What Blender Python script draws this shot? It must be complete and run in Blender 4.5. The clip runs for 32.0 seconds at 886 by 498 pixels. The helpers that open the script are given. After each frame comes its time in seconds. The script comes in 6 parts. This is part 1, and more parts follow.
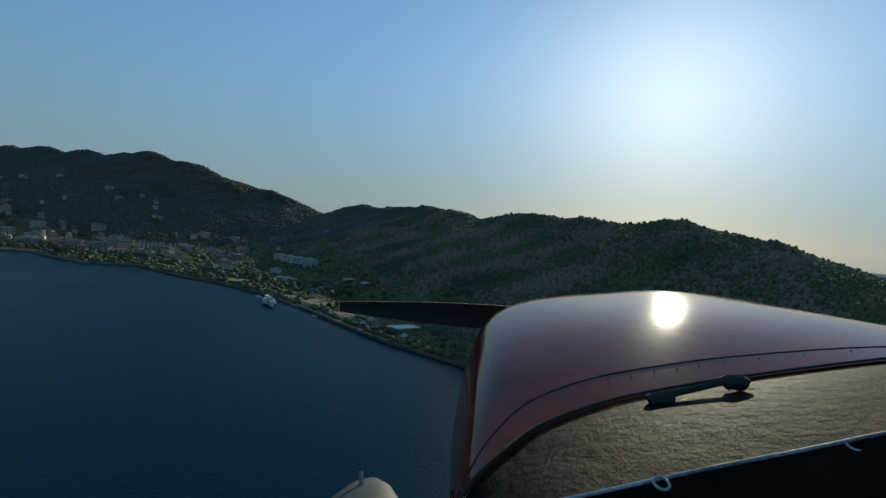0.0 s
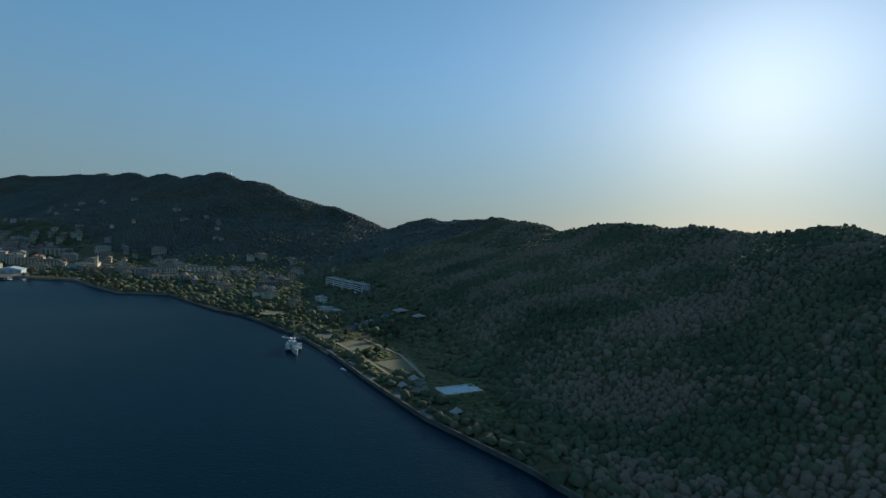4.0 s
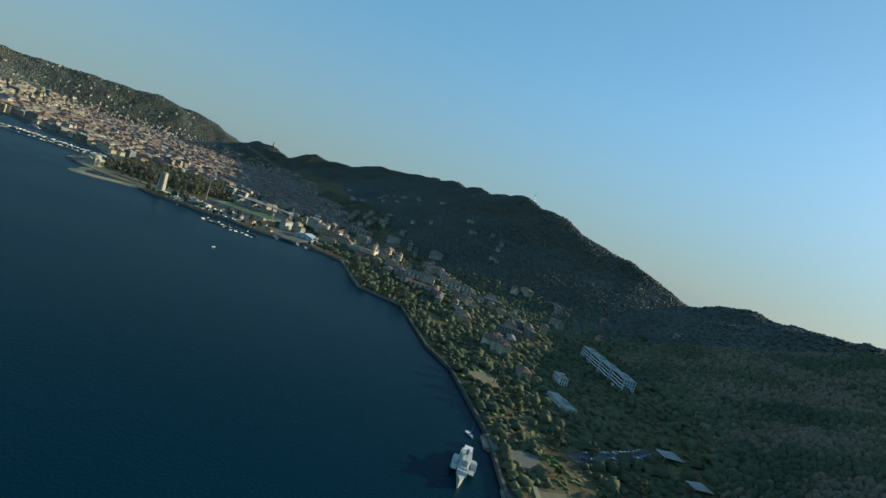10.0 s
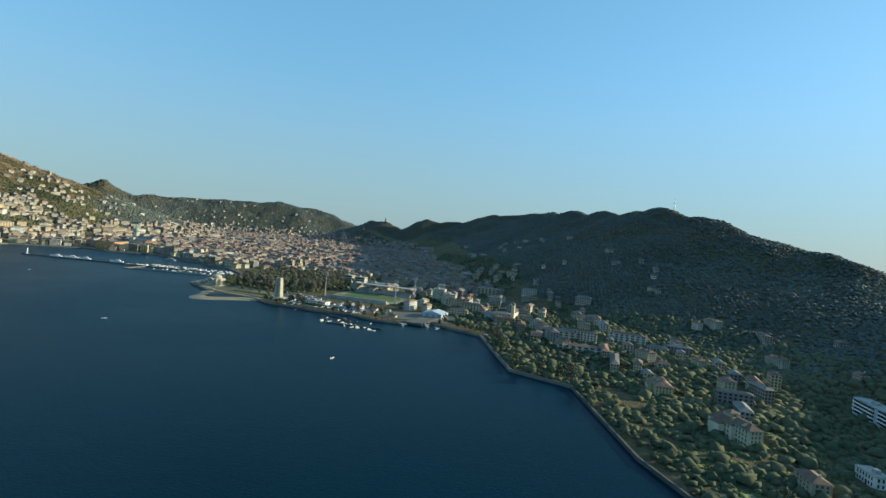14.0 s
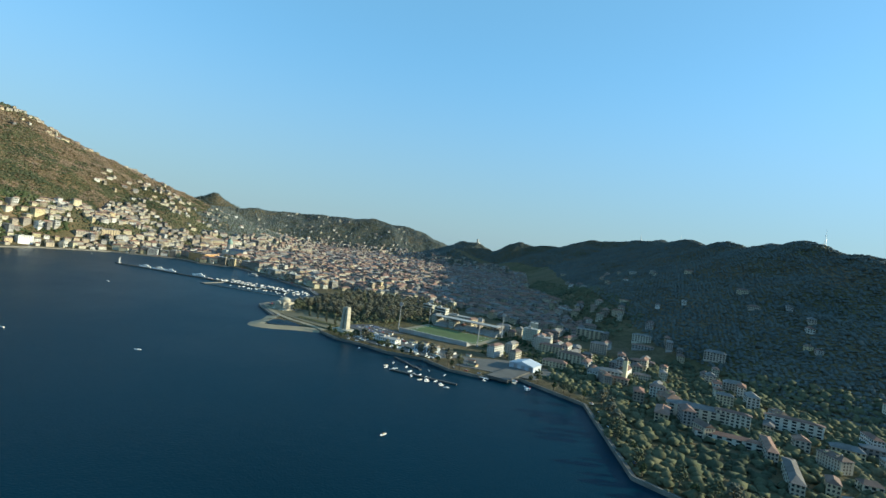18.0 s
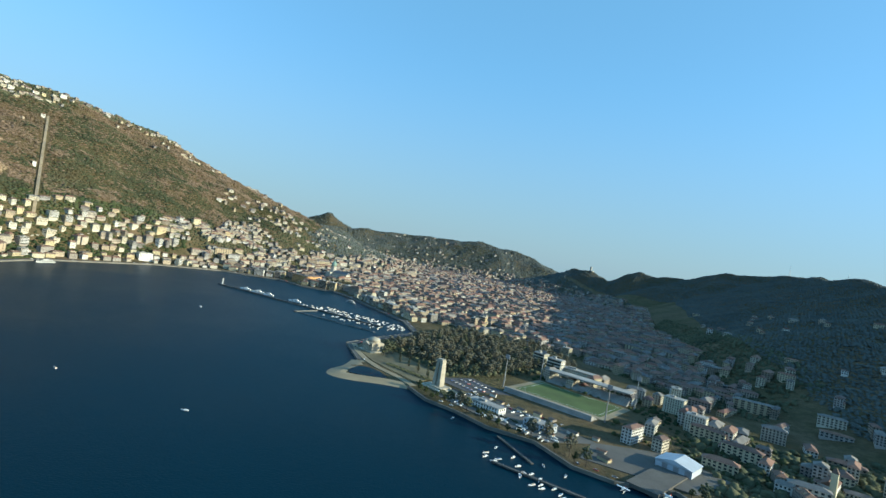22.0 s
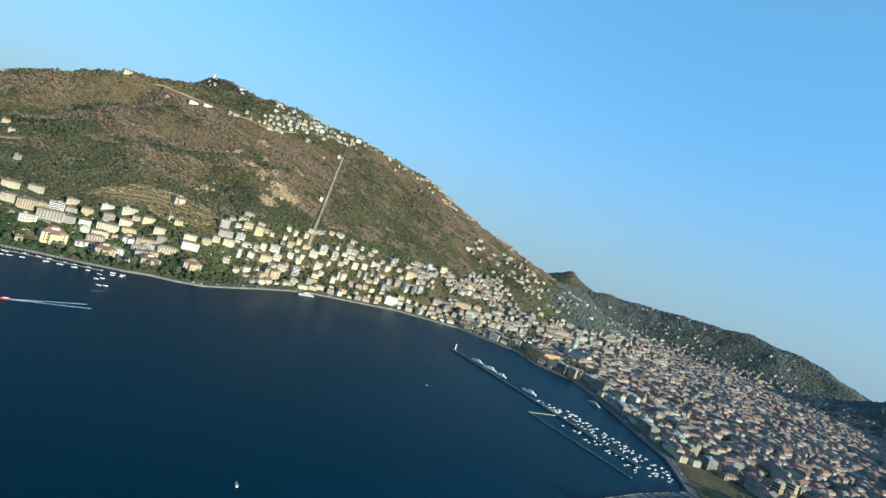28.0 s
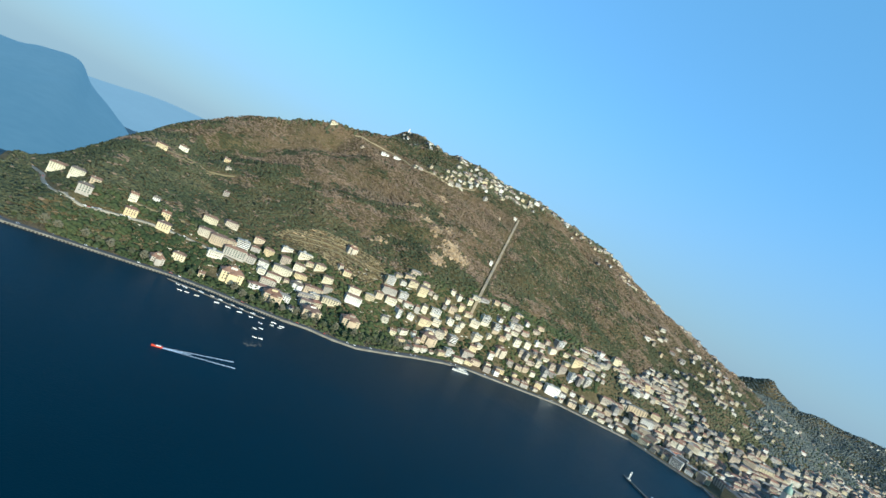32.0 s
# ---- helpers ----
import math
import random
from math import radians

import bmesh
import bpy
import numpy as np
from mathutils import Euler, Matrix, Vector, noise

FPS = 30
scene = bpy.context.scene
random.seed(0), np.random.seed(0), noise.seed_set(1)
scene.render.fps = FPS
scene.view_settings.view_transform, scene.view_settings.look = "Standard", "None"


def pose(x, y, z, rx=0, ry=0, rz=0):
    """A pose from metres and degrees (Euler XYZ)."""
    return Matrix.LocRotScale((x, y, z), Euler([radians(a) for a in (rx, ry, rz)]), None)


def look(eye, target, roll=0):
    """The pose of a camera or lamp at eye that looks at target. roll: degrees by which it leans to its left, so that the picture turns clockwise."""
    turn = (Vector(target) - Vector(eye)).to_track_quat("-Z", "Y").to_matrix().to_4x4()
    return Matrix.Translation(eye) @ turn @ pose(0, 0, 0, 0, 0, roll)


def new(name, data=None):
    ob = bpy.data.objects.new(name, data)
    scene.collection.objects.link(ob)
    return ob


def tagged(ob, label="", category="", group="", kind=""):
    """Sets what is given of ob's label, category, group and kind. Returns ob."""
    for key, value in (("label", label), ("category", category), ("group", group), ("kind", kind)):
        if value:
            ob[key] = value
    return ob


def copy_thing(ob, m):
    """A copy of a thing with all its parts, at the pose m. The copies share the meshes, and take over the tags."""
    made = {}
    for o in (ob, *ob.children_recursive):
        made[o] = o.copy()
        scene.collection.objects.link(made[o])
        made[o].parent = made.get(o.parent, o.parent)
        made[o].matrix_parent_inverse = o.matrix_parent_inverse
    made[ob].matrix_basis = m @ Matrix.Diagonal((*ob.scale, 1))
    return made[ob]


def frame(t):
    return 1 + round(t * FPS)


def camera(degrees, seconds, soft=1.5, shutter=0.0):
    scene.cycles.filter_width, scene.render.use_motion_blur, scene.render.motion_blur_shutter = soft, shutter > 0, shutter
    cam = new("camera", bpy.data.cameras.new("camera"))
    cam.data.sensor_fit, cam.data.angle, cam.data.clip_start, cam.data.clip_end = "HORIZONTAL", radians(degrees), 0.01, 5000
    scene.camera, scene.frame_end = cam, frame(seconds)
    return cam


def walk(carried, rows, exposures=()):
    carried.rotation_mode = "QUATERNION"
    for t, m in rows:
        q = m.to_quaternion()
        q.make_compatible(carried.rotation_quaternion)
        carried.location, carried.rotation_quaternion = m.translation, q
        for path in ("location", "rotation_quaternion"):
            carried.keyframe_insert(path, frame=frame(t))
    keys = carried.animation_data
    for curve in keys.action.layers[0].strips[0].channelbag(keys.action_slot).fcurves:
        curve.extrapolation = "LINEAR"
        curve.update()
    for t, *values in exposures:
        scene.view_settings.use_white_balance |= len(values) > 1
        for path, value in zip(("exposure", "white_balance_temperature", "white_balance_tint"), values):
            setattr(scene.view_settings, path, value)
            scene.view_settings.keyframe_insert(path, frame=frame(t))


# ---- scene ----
cam = camera(81.242, 32.0, soft=1.5)
PATH = [
    (0, pose(-1059.69, 957.33, 103.6, 86.991, -4.633, 159.032)),
    (0.5, pose(-1065.17, 941.02, 104.4, 86.817, -1.304, 160.457)),
    (1, pose(-1071, 924.84, 105.2, 86.914, 2.262, 162.039)),
    (1.5, pose(-1077.17, 908.78, 106, 87.122, 3.642, 163.453)),
    (2, pose(-1083.68, 892.84, 106.79, 87.212, 4.128, 164.424)),
    (2.5, pose(-1090.53, 877.01, 107.59, 87.349, 4.456, 165.014)),
    (3, pose(-1097.69, 861.29, 108.39, 87.568, 3.098, 165.891)),
    (3.5, pose(-1105.12, 845.66, 109.2, 87.686, 0.321, 166.666)),
    (5.5, pose(-1135.74, 783.21, 112.28, 87.615, -12.023, 171.347)),
    (6, pose(-1141.66, 767.02, 113.08, 87.826, -14.234, 173.766)),
    (6.5, pose(-1146.35, 750.56, 113.96, 87.973, -15.442, 176.354)),
    (7, pose(-1149.62, 733.88, 114.94, 88.241, -16.937, 179.465)),
    (7.5, pose(-1151.24, 717.04, 116.03, 87.87, -16.979, 182.969)),
    (8, pose(-1151.03, 700.16, 117.2, 87.486, -17.253, 186.869)),
    (8.5, pose(-1148.87, 683.39, 118.43, 87.027, -18.774, 190.798)),
    (9, pose(-1144.72, 666.92, 119.65, 86.337, -17.681, 194.493)),
    (9.5, pose(-1138.73, 650.91, 120.83, 85.932, -17.812, 197.679)),
    (10, pose(-1131.21, 635.44, 121.93, 86.033, -18.692, 200.328)),
    (10.5, pose(-1122.55, 620.49, 122.91, 86.132, -18.188, 202.641)),
    (11, pose(-1113.11, 605.97, 123.79, 86.739, -15.383, 204.243)),
    (11.5, pose(-1103.23, 591.74, 124.57, 87.185, -11.2, 205.769)),
    (12, pose(-1093.14, 577.68, 125.29, 87.686, -8.167, 207.481)),
    (12.5, pose(-1083, 563.7, 125.98, 87.678, -5.543, 209.222)),
    (13, pose(-1072.91, 549.73, 126.69, 87.636, -4.224, 210.821)),
    (13.5, pose(-1062.92, 535.71, 127.45, 88.235, -4.653, 212.284)),
    (14, pose(-1053.06, 521.62, 128.3, 88.418, -5.066, 213.319)),
    (14.5, pose(-1043.32, 507.47, 129.26, 88.591, -4.568, 214.299)),
    (16.5, pose(-1005.01, 450.9, 134.97, 89.022, -6.311, 218.701)),
    (17, pose(-994.8, 437.04, 136.85, 89.198, -6.447, 220.428)),
    (17.5, pose(-984.14, 423.48, 138.85, 89.308, -7.317, 222.13)),
    (18, pose(-972.96, 410.3, 140.96, 89.516, -7.497, 223.614)),
    (18.5, pose(-961.23, 397.58, 143.17, 89.672, -7.483, 225.138)),
    (19, pose(-948.92, 385.37, 145.47, 89.691, -7.831, 226.797)),
    (19.5, pose(-936.07, 373.72, 147.83, 89.762, -8.574, 228.144)),
    (20, pose(-922.72, 362.65, 150.26, 89.964, -8.997, 229.324)),
    (20.5, pose(-908.96, 352.13, 152.74, 89.908, -9.694, 230.493)),
    (21, pose(-894.84, 342.12, 155.28, 90.097, -9.933, 231.901)),
    (21.5, pose(-880.42, 332.6, 157.89, 90.101, -10.275, 233.81)),
    (22, pose(-865.71, 323.56, 160.6, 90.133, -9.41, 235.509)),
    (22.5, pose(-850.7, 315.09, 163.43, 90.27, -10.739, 237.092)),
    (23, pose(-835.32, 307.34, 166.42, 90.441, -12.992, 238.7)),
    (23.5, pose(-819.53, 300.52, 169.59, 90.595, -13.525, 240.229)),
    (24, pose(-803.3, 294.87, 172.97, 90.781, -14.532, 241.873)),
    (24.5, pose(-786.62, 290.58, 176.6, 90.856, -15.453, 243.991)),
    (26.5, pose(-716.4, 290.5, 193.75, 90.485, -17.75, 253.728)),
    (27, pose(-699.05, 292.79, 197.88, 90.042, -17.729, 256.622)),
    (27.5, pose(-681.76, 295.58, 201.95, 89.408, -18.317, 259.516)),
    (28, pose(-664.5, 298.73, 205.96, 89.216, -18.632, 261.94)),
    (28.5, pose(-647.27, 302.17, 209.92, 89.367, -19.22, 263.825)),
    (29, pose(-630.09, 305.85, 213.8, 89.463, -20.252, 265.53)),
    (29.5, pose(-612.99, 309.78, 217.56, 89.636, -21.408, 267.572)),
    (30, pose(-595.98, 314, 221.15, 89.65, -22.615, 269.82)),
    (30.5, pose(-579.11, 318.55, 224.52, 89.356, -23.101, 272.381)),
    (31, pose(-562.4, 323.48, 227.65, 88.79, -24.377, 275.308)),
    (31.5, pose(-545.85, 328.83, 230.49, 88.323, -26.219, 278.33)),
    (32, pose(-529.49, 334.62, 233.03, 87.932, -26.306, 281.455)),
]
EXPOSURES = [(0.0, 0.1, 6900, 8), (3.5, 0.1, 6900, 8), (6.5, 0.15, 7000, 6), (9.0, 0.45, 7200, 4), (13.0, 0.85, 7150, 3), (19.0, 1.05, 6750, 4), (24.0, 1.05, 6450, 5), (32.0, 1.0, 6050, 7)]
walk(cam, PATH, EXPOSURES)

# ---- light ----
SUN_ELEVATION, SUN_AZIMUTH = radians(14.5), radians(224)
world = bpy.data.worlds.new("world")
scene.world = world
world.use_nodes = True
sky = world.node_tree.nodes.new("ShaderNodeTexSky")
sky.sky_type = "NISHITA"
sky.sun_disc = False
sky.sun_elevation, sky.sun_rotation = SUN_ELEVATION, SUN_AZIMUTH
sky.altitude, sky.air_density, sky.dust_density, sky.ozone_density = 300, 1.0, 0.6, 5.0
background = world.node_tree.nodes["Background"]
background.inputs["Strength"].default_value = 0.114

# A layer of haze that lies along the whole horizon and thins out upwards.
def world_mix(fac, colour, before):
    m = world.node_tree.nodes.new("ShaderNodeMix")
    m.data_type = "RGBA"
    m.inputs[7].default_value = (*colour, 1)
    world.node_tree.links.new(before, m.inputs[6])
    if isinstance(fac, float):
        m.inputs[0].default_value = fac
    else:
        world.node_tree.links.new(fac, m.inputs[0])
    return m.outputs[2]


way = world.node_tree.nodes.new("ShaderNodeTexCoord")
split = world.node_tree.nodes.new("ShaderNodeSeparateXYZ")
thin = world.node_tree.nodes.new("ShaderNodeMapRange")
thin.interpolation_type = "SMOOTHSTEP"
for n, v in enumerate((-0.02, 0.36, 0.80, 0.0)):
    thin.inputs[n + 1].default_value = v
world.node_tree.links.new(way.outputs["Generated"], split.inputs[0])
world.node_tree.links.new(split.outputs[2], thin.inputs[0])
upper = world_mix(0.34, (1.25, 3.7, 5.9), sky.outputs[0])
world.node_tree.links.new(world_mix(thin.outputs[0], (1.36, 2.0, 2.42), upper), background.inputs[0])
sun_data = bpy.data.lights.new("sun", "SUN")
sun_data.energy, sun_data.angle, sun_data.color = 3.7, radians(0.6), (0.98, 0.94, 0.73)
sun = new("sun", sun_data)
sun.matrix_world = look((0, 0, 0), (-math.sin(SUN_AZIMUTH) * math.cos(SUN_ELEVATION), -math.cos(SUN_AZIMUTH) * math.cos(SUN_ELEVATION), -math.sin(SUN_ELEVATION)))

# ---- materials ----
def material(name, build):
    m = bpy.data.materials.new(name)
    m.use_nodes = True
    t = m.node_tree
    build(t, t.nodes, t.nodes["Principled BSDF"], t.links.new)
    return m


def ramp_of(nodes, stops):
    r = nodes.new("ShaderNodeValToRGB")
    while len(r.color_ramp.elements) < len(stops):
        r.color_ramp.elements.new(0.5)
    for e, (p, c) in zip(r.color_ramp.elements, stops):
        e.position, e.color = p, (*c, 1)
    return r


def noise_of(nodes, link, scale, detail=4, rough=0.6, source="Object"):
    c, n = nodes.new("ShaderNodeTexCoord"), nodes.new("ShaderNodeTexNoise")
    n.inputs["Scale"].default_value, n.inputs["Detail"].default_value, n.inputs["Roughness"].default_value = scale, detail, rough
    link(c.outputs[source], n.inputs["Vector"])
    return n


def mixed(nodes, link, fac, a, b, how="MIX"):
    m = nodes.new("ShaderNodeMix")
    m.data_type, m.blend_type = "RGBA", how
    for socket, value in ((m.inputs[0], fac), (m.inputs[6], a), (m.inputs[7], b)):
        if hasattr(value, "is_output"):
            link(value, socket)
        else:
            socket.default_value = value if isinstance(value, (int, float)) else (*value, 1)
    return m.outputs[2]


def bumped(nodes, link, p, height, strength, distance):
    b = nodes.new("ShaderNodeBump")
    b.inputs["Strength"].default_value, b.inputs["Distance"].default_value = strength, distance
    link(height, b.inputs["Height"])
    link(b.outputs[0], p.inputs["Normal"])


def plain(name, colour, rough=0.7, metal=0.0, scale=0.4, amount=0.25, bump=0.0, tones=None, by="random"):
    """A painted, stone or metal surface: base colours picked object by object or piece by piece, with stains and grain."""
    def build(t, nodes, p, link):
        colours = tones or [colour]
        if by == "island":
            pick = nodes.new("ShaderNodeNewGeometry").outputs["Random Per Island"]
        else:
            pick = nodes.new("ShaderNodeObjectInfo").outputs["Random"]
        r = ramp_of(nodes, [(n / len(colours), c) for n, c in enumerate(colours)] if len(colours) > 1 else [(0, colour), (1, colour)])
        r.color_ramp.interpolation = "CONSTANT"
        link(pick, r.inputs[0])
        big, fine = noise_of(nodes, link, scale * 0.2), noise_of(nodes, link, scale * 4, 6)
        shade = ramp_of(nodes, [(0.3, (1 - amount,) * 3), (0.7, (1 + amount * 0.3,) * 3)])
        link(big.outputs[0], shade.inputs[0])
        grain = ramp_of(nodes, [(0.3, (1 - amount * 0.6,) * 3), (0.7, (1 + amount * 0.3,) * 3)])
        link(fine.outputs[0], grain.inputs[0])
        c = mixed(nodes, link, 1.0, r.outputs[0], shade.outputs[0], "MULTIPLY")
        c = mixed(nodes, link, 1.0, c, grain.outputs[0], "MULTIPLY")
        link(c, p.inputs["Base Color"])
        p.inputs["Roughness"].default_value, p.inputs["Metallic"].default_value = rough, metal
        if bump:
            bumped(nodes, link, p, fine.outputs[0], 0.5, bump)
    return material(name, build)


def land_build(t, nodes, p, link):
    big, mid, fine = noise_of(nodes, link, 0.004, 5), noise_of(nodes, link, 0.02, 6, 0.7), noise_of(nodes, link, 0.12, 6, 0.75)
    wood = ramp_of(nodes, [(0.25, (0.075, 0.075, 0.042)), (0.45, (0.13, 0.106, 0.07)), (0.6, (0.165, 0.128, 0.088)), (0.78, (0.12, 0.108, 0.062))])
    link(mid.outputs[0], wood.inputs[0])
    patch = ramp_of(nodes, [(0.35, (0.65, 0.72, 0.55)), (0.65, (1.1, 1.0, 0.95))])
    link(big.outputs[0], patch.inputs[0])
    c = mixed(nodes, link, 1.0, wood.outputs[0], patch.outputs[0], "MULTIPLY")
    speck = ramp_of(nodes, [(0.35, (0.72, 0.72, 0.68)), (0.65, (1.2, 1.17, 1.1))])
    link(fine.outputs[0], speck.inputs[0])
    c = mixed(nodes, link, 1.0, c, speck.outputs[0], "MULTIPLY")
    link(c, p.inputs["Base Color"])
    p.inputs["Roughness"].default_value = 0.95
    p.inputs["Specular IOR Level"].default_value = 0.1
    bumped(nodes, link, p, fine.outputs[0], 0.9, 4.0)


def water_build(t, nodes, p, link):
    big, mid, fine = noise_of(nodes, link, 0.003, 3), noise_of(nodes, link, 0.05, 4, 0.65), noise_of(nodes, link, 0.6, 3, 0.6)
    deep = ramp_of(nodes, [(0.3, (0.0002, 0.0160, 0.0280)), (0.7, (0.0002, 0.0220, 0.0390))])
    link(big.outputs[0], deep.inputs[0])
    link(deep.outputs[0], p.inputs["Base Color"])
    calm = ramp_of(nodes, [(0.35, (0.30,) * 3), (0.65, (0.38,) * 3)])
    link(big.outputs[0], calm.inputs[0])
    link(calm.outputs[0], p.inputs["Roughness"])
    p.inputs["Specular IOR Level"].default_value = 0.055
    p.inputs["IOR"].default_value = 1.33
    add = nodes.new("ShaderNodeMath")
    add.operation = "ADD"
    link(mid.outputs[0], add.inputs[0])
    link(fine.outputs[0], add.inputs[1])
    bumped(nodes, link, p, add.outputs[0], 0.45, 0.5)


LAND = material("wooded_land", land_build)
WATER = material("lake_water", water_build)

# ---- lie of the land ----
# The lake's shore, from the north-west bank round the town to the north-east headland and on behind it.
SHORE = [(-1900, 2600), (-1480, 1300), (-1310, 850), (-1235, 680), (-1208, 612), (-1172, 545), (-1145, 470), (-1121, 395), (-1087, 318), (-1030, 225), (-990, 186),
         (-905, 64), (-840, 58), (-735, -70), (-650, -82), (-622, -42), (-590, -28), (-540, -34), (-500, -10), (-458, -5), (-420, 8), (-375, 4), (-348, 30), (-318, 70), (-296, 50), (-262, 14),
         (-168, -12), (-120, -90), (-70, -190), (46, -232), (350, -245), (440, -240), (500, -165), (600, -140), (680, 0), (650, 170)]
SHORE += [(520, 375), (470, 420), (395, 466), (325, 504), (268, 538), (244, 574), (230, 614), (204, 648), (182, 690), (160, 745), (130, 798), (84, 850), (0, 945), (-18, 1010), (60, 1100), (300, 1350), (700, 1620), (1300, 1750), (2200, 2100), (4600, 2600)]
LAKE = SHORE + [(4600, 5200), (-3800, 5200), (-3800, 2600)]
# Ridges: width of the flank, steepness, then the crest as x, y, height.
RIDGES = [
    (1120, 1.0, [(2330, -760, 128), (2250, -600, 168), (2180, -450, 220), (2108, -290, 292), (2019, -92, 391), (1907, 145, 469), (1757, 460, 522), (1523, 735, 516), (1416, 861, 496), (1199, 1115, 414)]),
    (500, 0.9, [(1199, 1115, 414), (1030, 1313, 331), (900, 1380, 192), (720, 1310, 155), (537, 1241, 134), (297, 1134, 97), (111, 1036, 77), (7, 1000, 50)]),
    (560, 1.0, [(1523, 735, 512), (1870, 1000, 567), (2178, 1295, 634), (2230, 1345, 616)]),
    (650, 1.2, [(2319, -728, 150), (2560, -940, 180), (2760, -1250, 190), (2675, -1636, 214), (2493, -1934, 234), (2220, -2294, 244), (2033, -2501, 196), (1894, -2637, 120), (1850, -2700, 80)]),
    (620, 1.1, [(2840, -1145, 280), (2866, -1157, 280)]),
    (420, 1.2, [(1350, -2160, 134), (1304, -2179, 164), (1208, -2214, 172), (1111, -2249, 132), (936, -2313, 200), (746, -2382, 206), (638, -2421, 180)]),
    (800, 1.1, [(638, -2421, 180), (536, -2458, 266), (295, -2546, 290), (-240, -1869, 282), (-534, -1481, 249), (-705, -1255, 264), (-760, -1180, 254), (-898, -1038, 222), (-1030, -903, 178), (-1168, -762, 128), (-1247, -681, 88)]),
    (360, 1.1, [(-1300, -1000, 88), (-1378, -534, 122), (-1446, -225, 132), (-1499, 17, 117), (-1533, 174, 122), (-1579, 384, 120), (-1590, 433, 126), (-1612, 537, 113), (-1630, 619, 80), (-1690, 860, 18)]),
]


def inside(px, py, poly):
    """Which points lie within a polygon."""
    hit = np.zeros(px.shape, bool)
    for (ax, ay), (bx, by) in zip(poly, poly[1:] + poly[:1]):
        if ay != by:
            hit ^= ((ay > py) != (by > py)) & (px < (bx - ax) * (py - ay) / (by - ay) + ax)
    return hit


def along(px, py, a, b):
    """Distance of points from a segment, and how far along it they lie."""
    dx, dy = b[0] - a[0], b[1] - a[1]
    s = np.clip(((px - a[0]) * dx + (py - a[1]) * dy) / (dx * dx + dy * dy + 1e-9), 0, 1)
    return np.hypot(px - a[0] - s * dx, py - a[1] - s * dy), s


def shore_distance(px, py):
    """Metres from the shore, negative over the water."""
    d = np.full(px.shape, 1e9)
    for a, b in zip(SHORE, SHORE[1:]):
        d = np.minimum(d, along(px, py, a, b)[0])
    return np.where(inside(px, py, LAKE), -d, d)


def waves(px, py, size, seed):
    """A smooth random relief from -1 to 1 with humps of about that size."""
    rng = np.random.RandomState(seed)
    out = np.zeros(px.shape)
    for n in range(7):
        a, p, k = rng.uniform(0, 6.28), rng.uniform(0, 6.28), rng.uniform(0.7, 1.6) * 3.14 / size
        out += np.sin(k * (px * math.cos(a) + py * math.sin(a)) + p + 1.3 * np.sin(0.6 * k * (px * math.sin(a) - py * math.cos(a)) + 2 * p))
    return out / 3.6


def ground(px, py):
    """Height of the land, or the lake's bed, at points."""
    px, py = np.asarray(px, float), np.asarray(py, float)
    sd = shore_distance(px, py)
    hills = np.zeros(px.shape)
    for width, steep, crest in RIDGES:
        best = np.zeros(px.shape)
        for n, (a, b) in enumerate(zip(crest, crest[1:])):
            d, s = along(px, py, a, b)
            if n in (0, len(crest) - 2) and width > 500:
                past = ((px - a[0]) * (b[0] - a[0]) + (py - a[1]) * (b[1] - a[1])) / math.hypot(b[0] - a[0], b[1] - a[1])
                past = -past if n == 0 else past - math.hypot(b[0] - a[0], b[1] - a[1])
                d = d + 1.6 * np.maximum(0, past)
            z = a[2] + s * (b[2] - a[2])
            w = width * (0.35 + 0.65 * np.minimum(1, z / 300)) if width > 600 else width
            best = np.maximum(best, z * np.clip(1 - np.maximum(0, d - 15) / w, 0, 1) ** steep)
        hills = np.maximum(hills, best)
    rough = np.clip(hills / 120, 0, 1)
    hills = hills + rough * (11 * waves(px, py, 170, 3) + 3.5 * waves(px, py, 60, 4) + 1.2 * waves(px, py, 25, 5)) * np.clip(hills / 300 + 0.4, 0, 1)
    foot = np.clip((sd - 20) / 160, 0, 1)
    plain = 2.2 + np.clip(sd, 0, 3000) * 0.006
    land = plain + np.maximum(0, hills - 4) * foot * foot * (3 - 2 * foot)
    return np.where(sd > 0, np.minimum(land, 2.2 * np.clip(sd / 6, 0, 1) + np.maximum(0, sd - 6)), np.maximum(-8, sd * 0.4))


# ---- mesh helpers ----
def mesh_object(name, verts, faces, mat, smooth=False):
    me = bpy.data.meshes.new(name)
    me.from_pydata([tuple(v) for v in verts], [], faces)
    me.materials.append(mat)
    if smooth:
        me.polygons.foreach_set("use_smooth", [True] * len(me.polygons))
    return new(name, me)


def grid_object(name, xs, ys, heights, mat):
    """A sheet over a grid of points."""
    nx, ny = len(xs), len(ys)
    gx, gy = np.meshgrid(xs, ys)
    co = np.stack([gx, gy, heights], -1).reshape(-1, 3)
    i = np.arange(nx * ny).reshape(ny, nx)
    quads = np.stack([i[:-1, :-1], i[:-1, 1:], i[1:, 1:], i[1:, :-1]], -1).reshape(-1, 4)
    me = bpy.data.meshes.new(name)
    me.vertices.add(len(co))
    me.vertices.foreach_set("co", co.ravel())
    me.loops.add(quads.size)
    me.loops.foreach_set("vertex_index", quads.ravel().astype(np.int32))
    me.polygons.add(len(quads))
    me.polygons.foreach_set("loop_start", np.arange(0, quads.size, 4, dtype=np.int32))
    me.polygons.foreach_set("use_smooth", np.ones(len(quads), bool))
    me.update()
    me.materials.append(mat)
    return new(name, me)


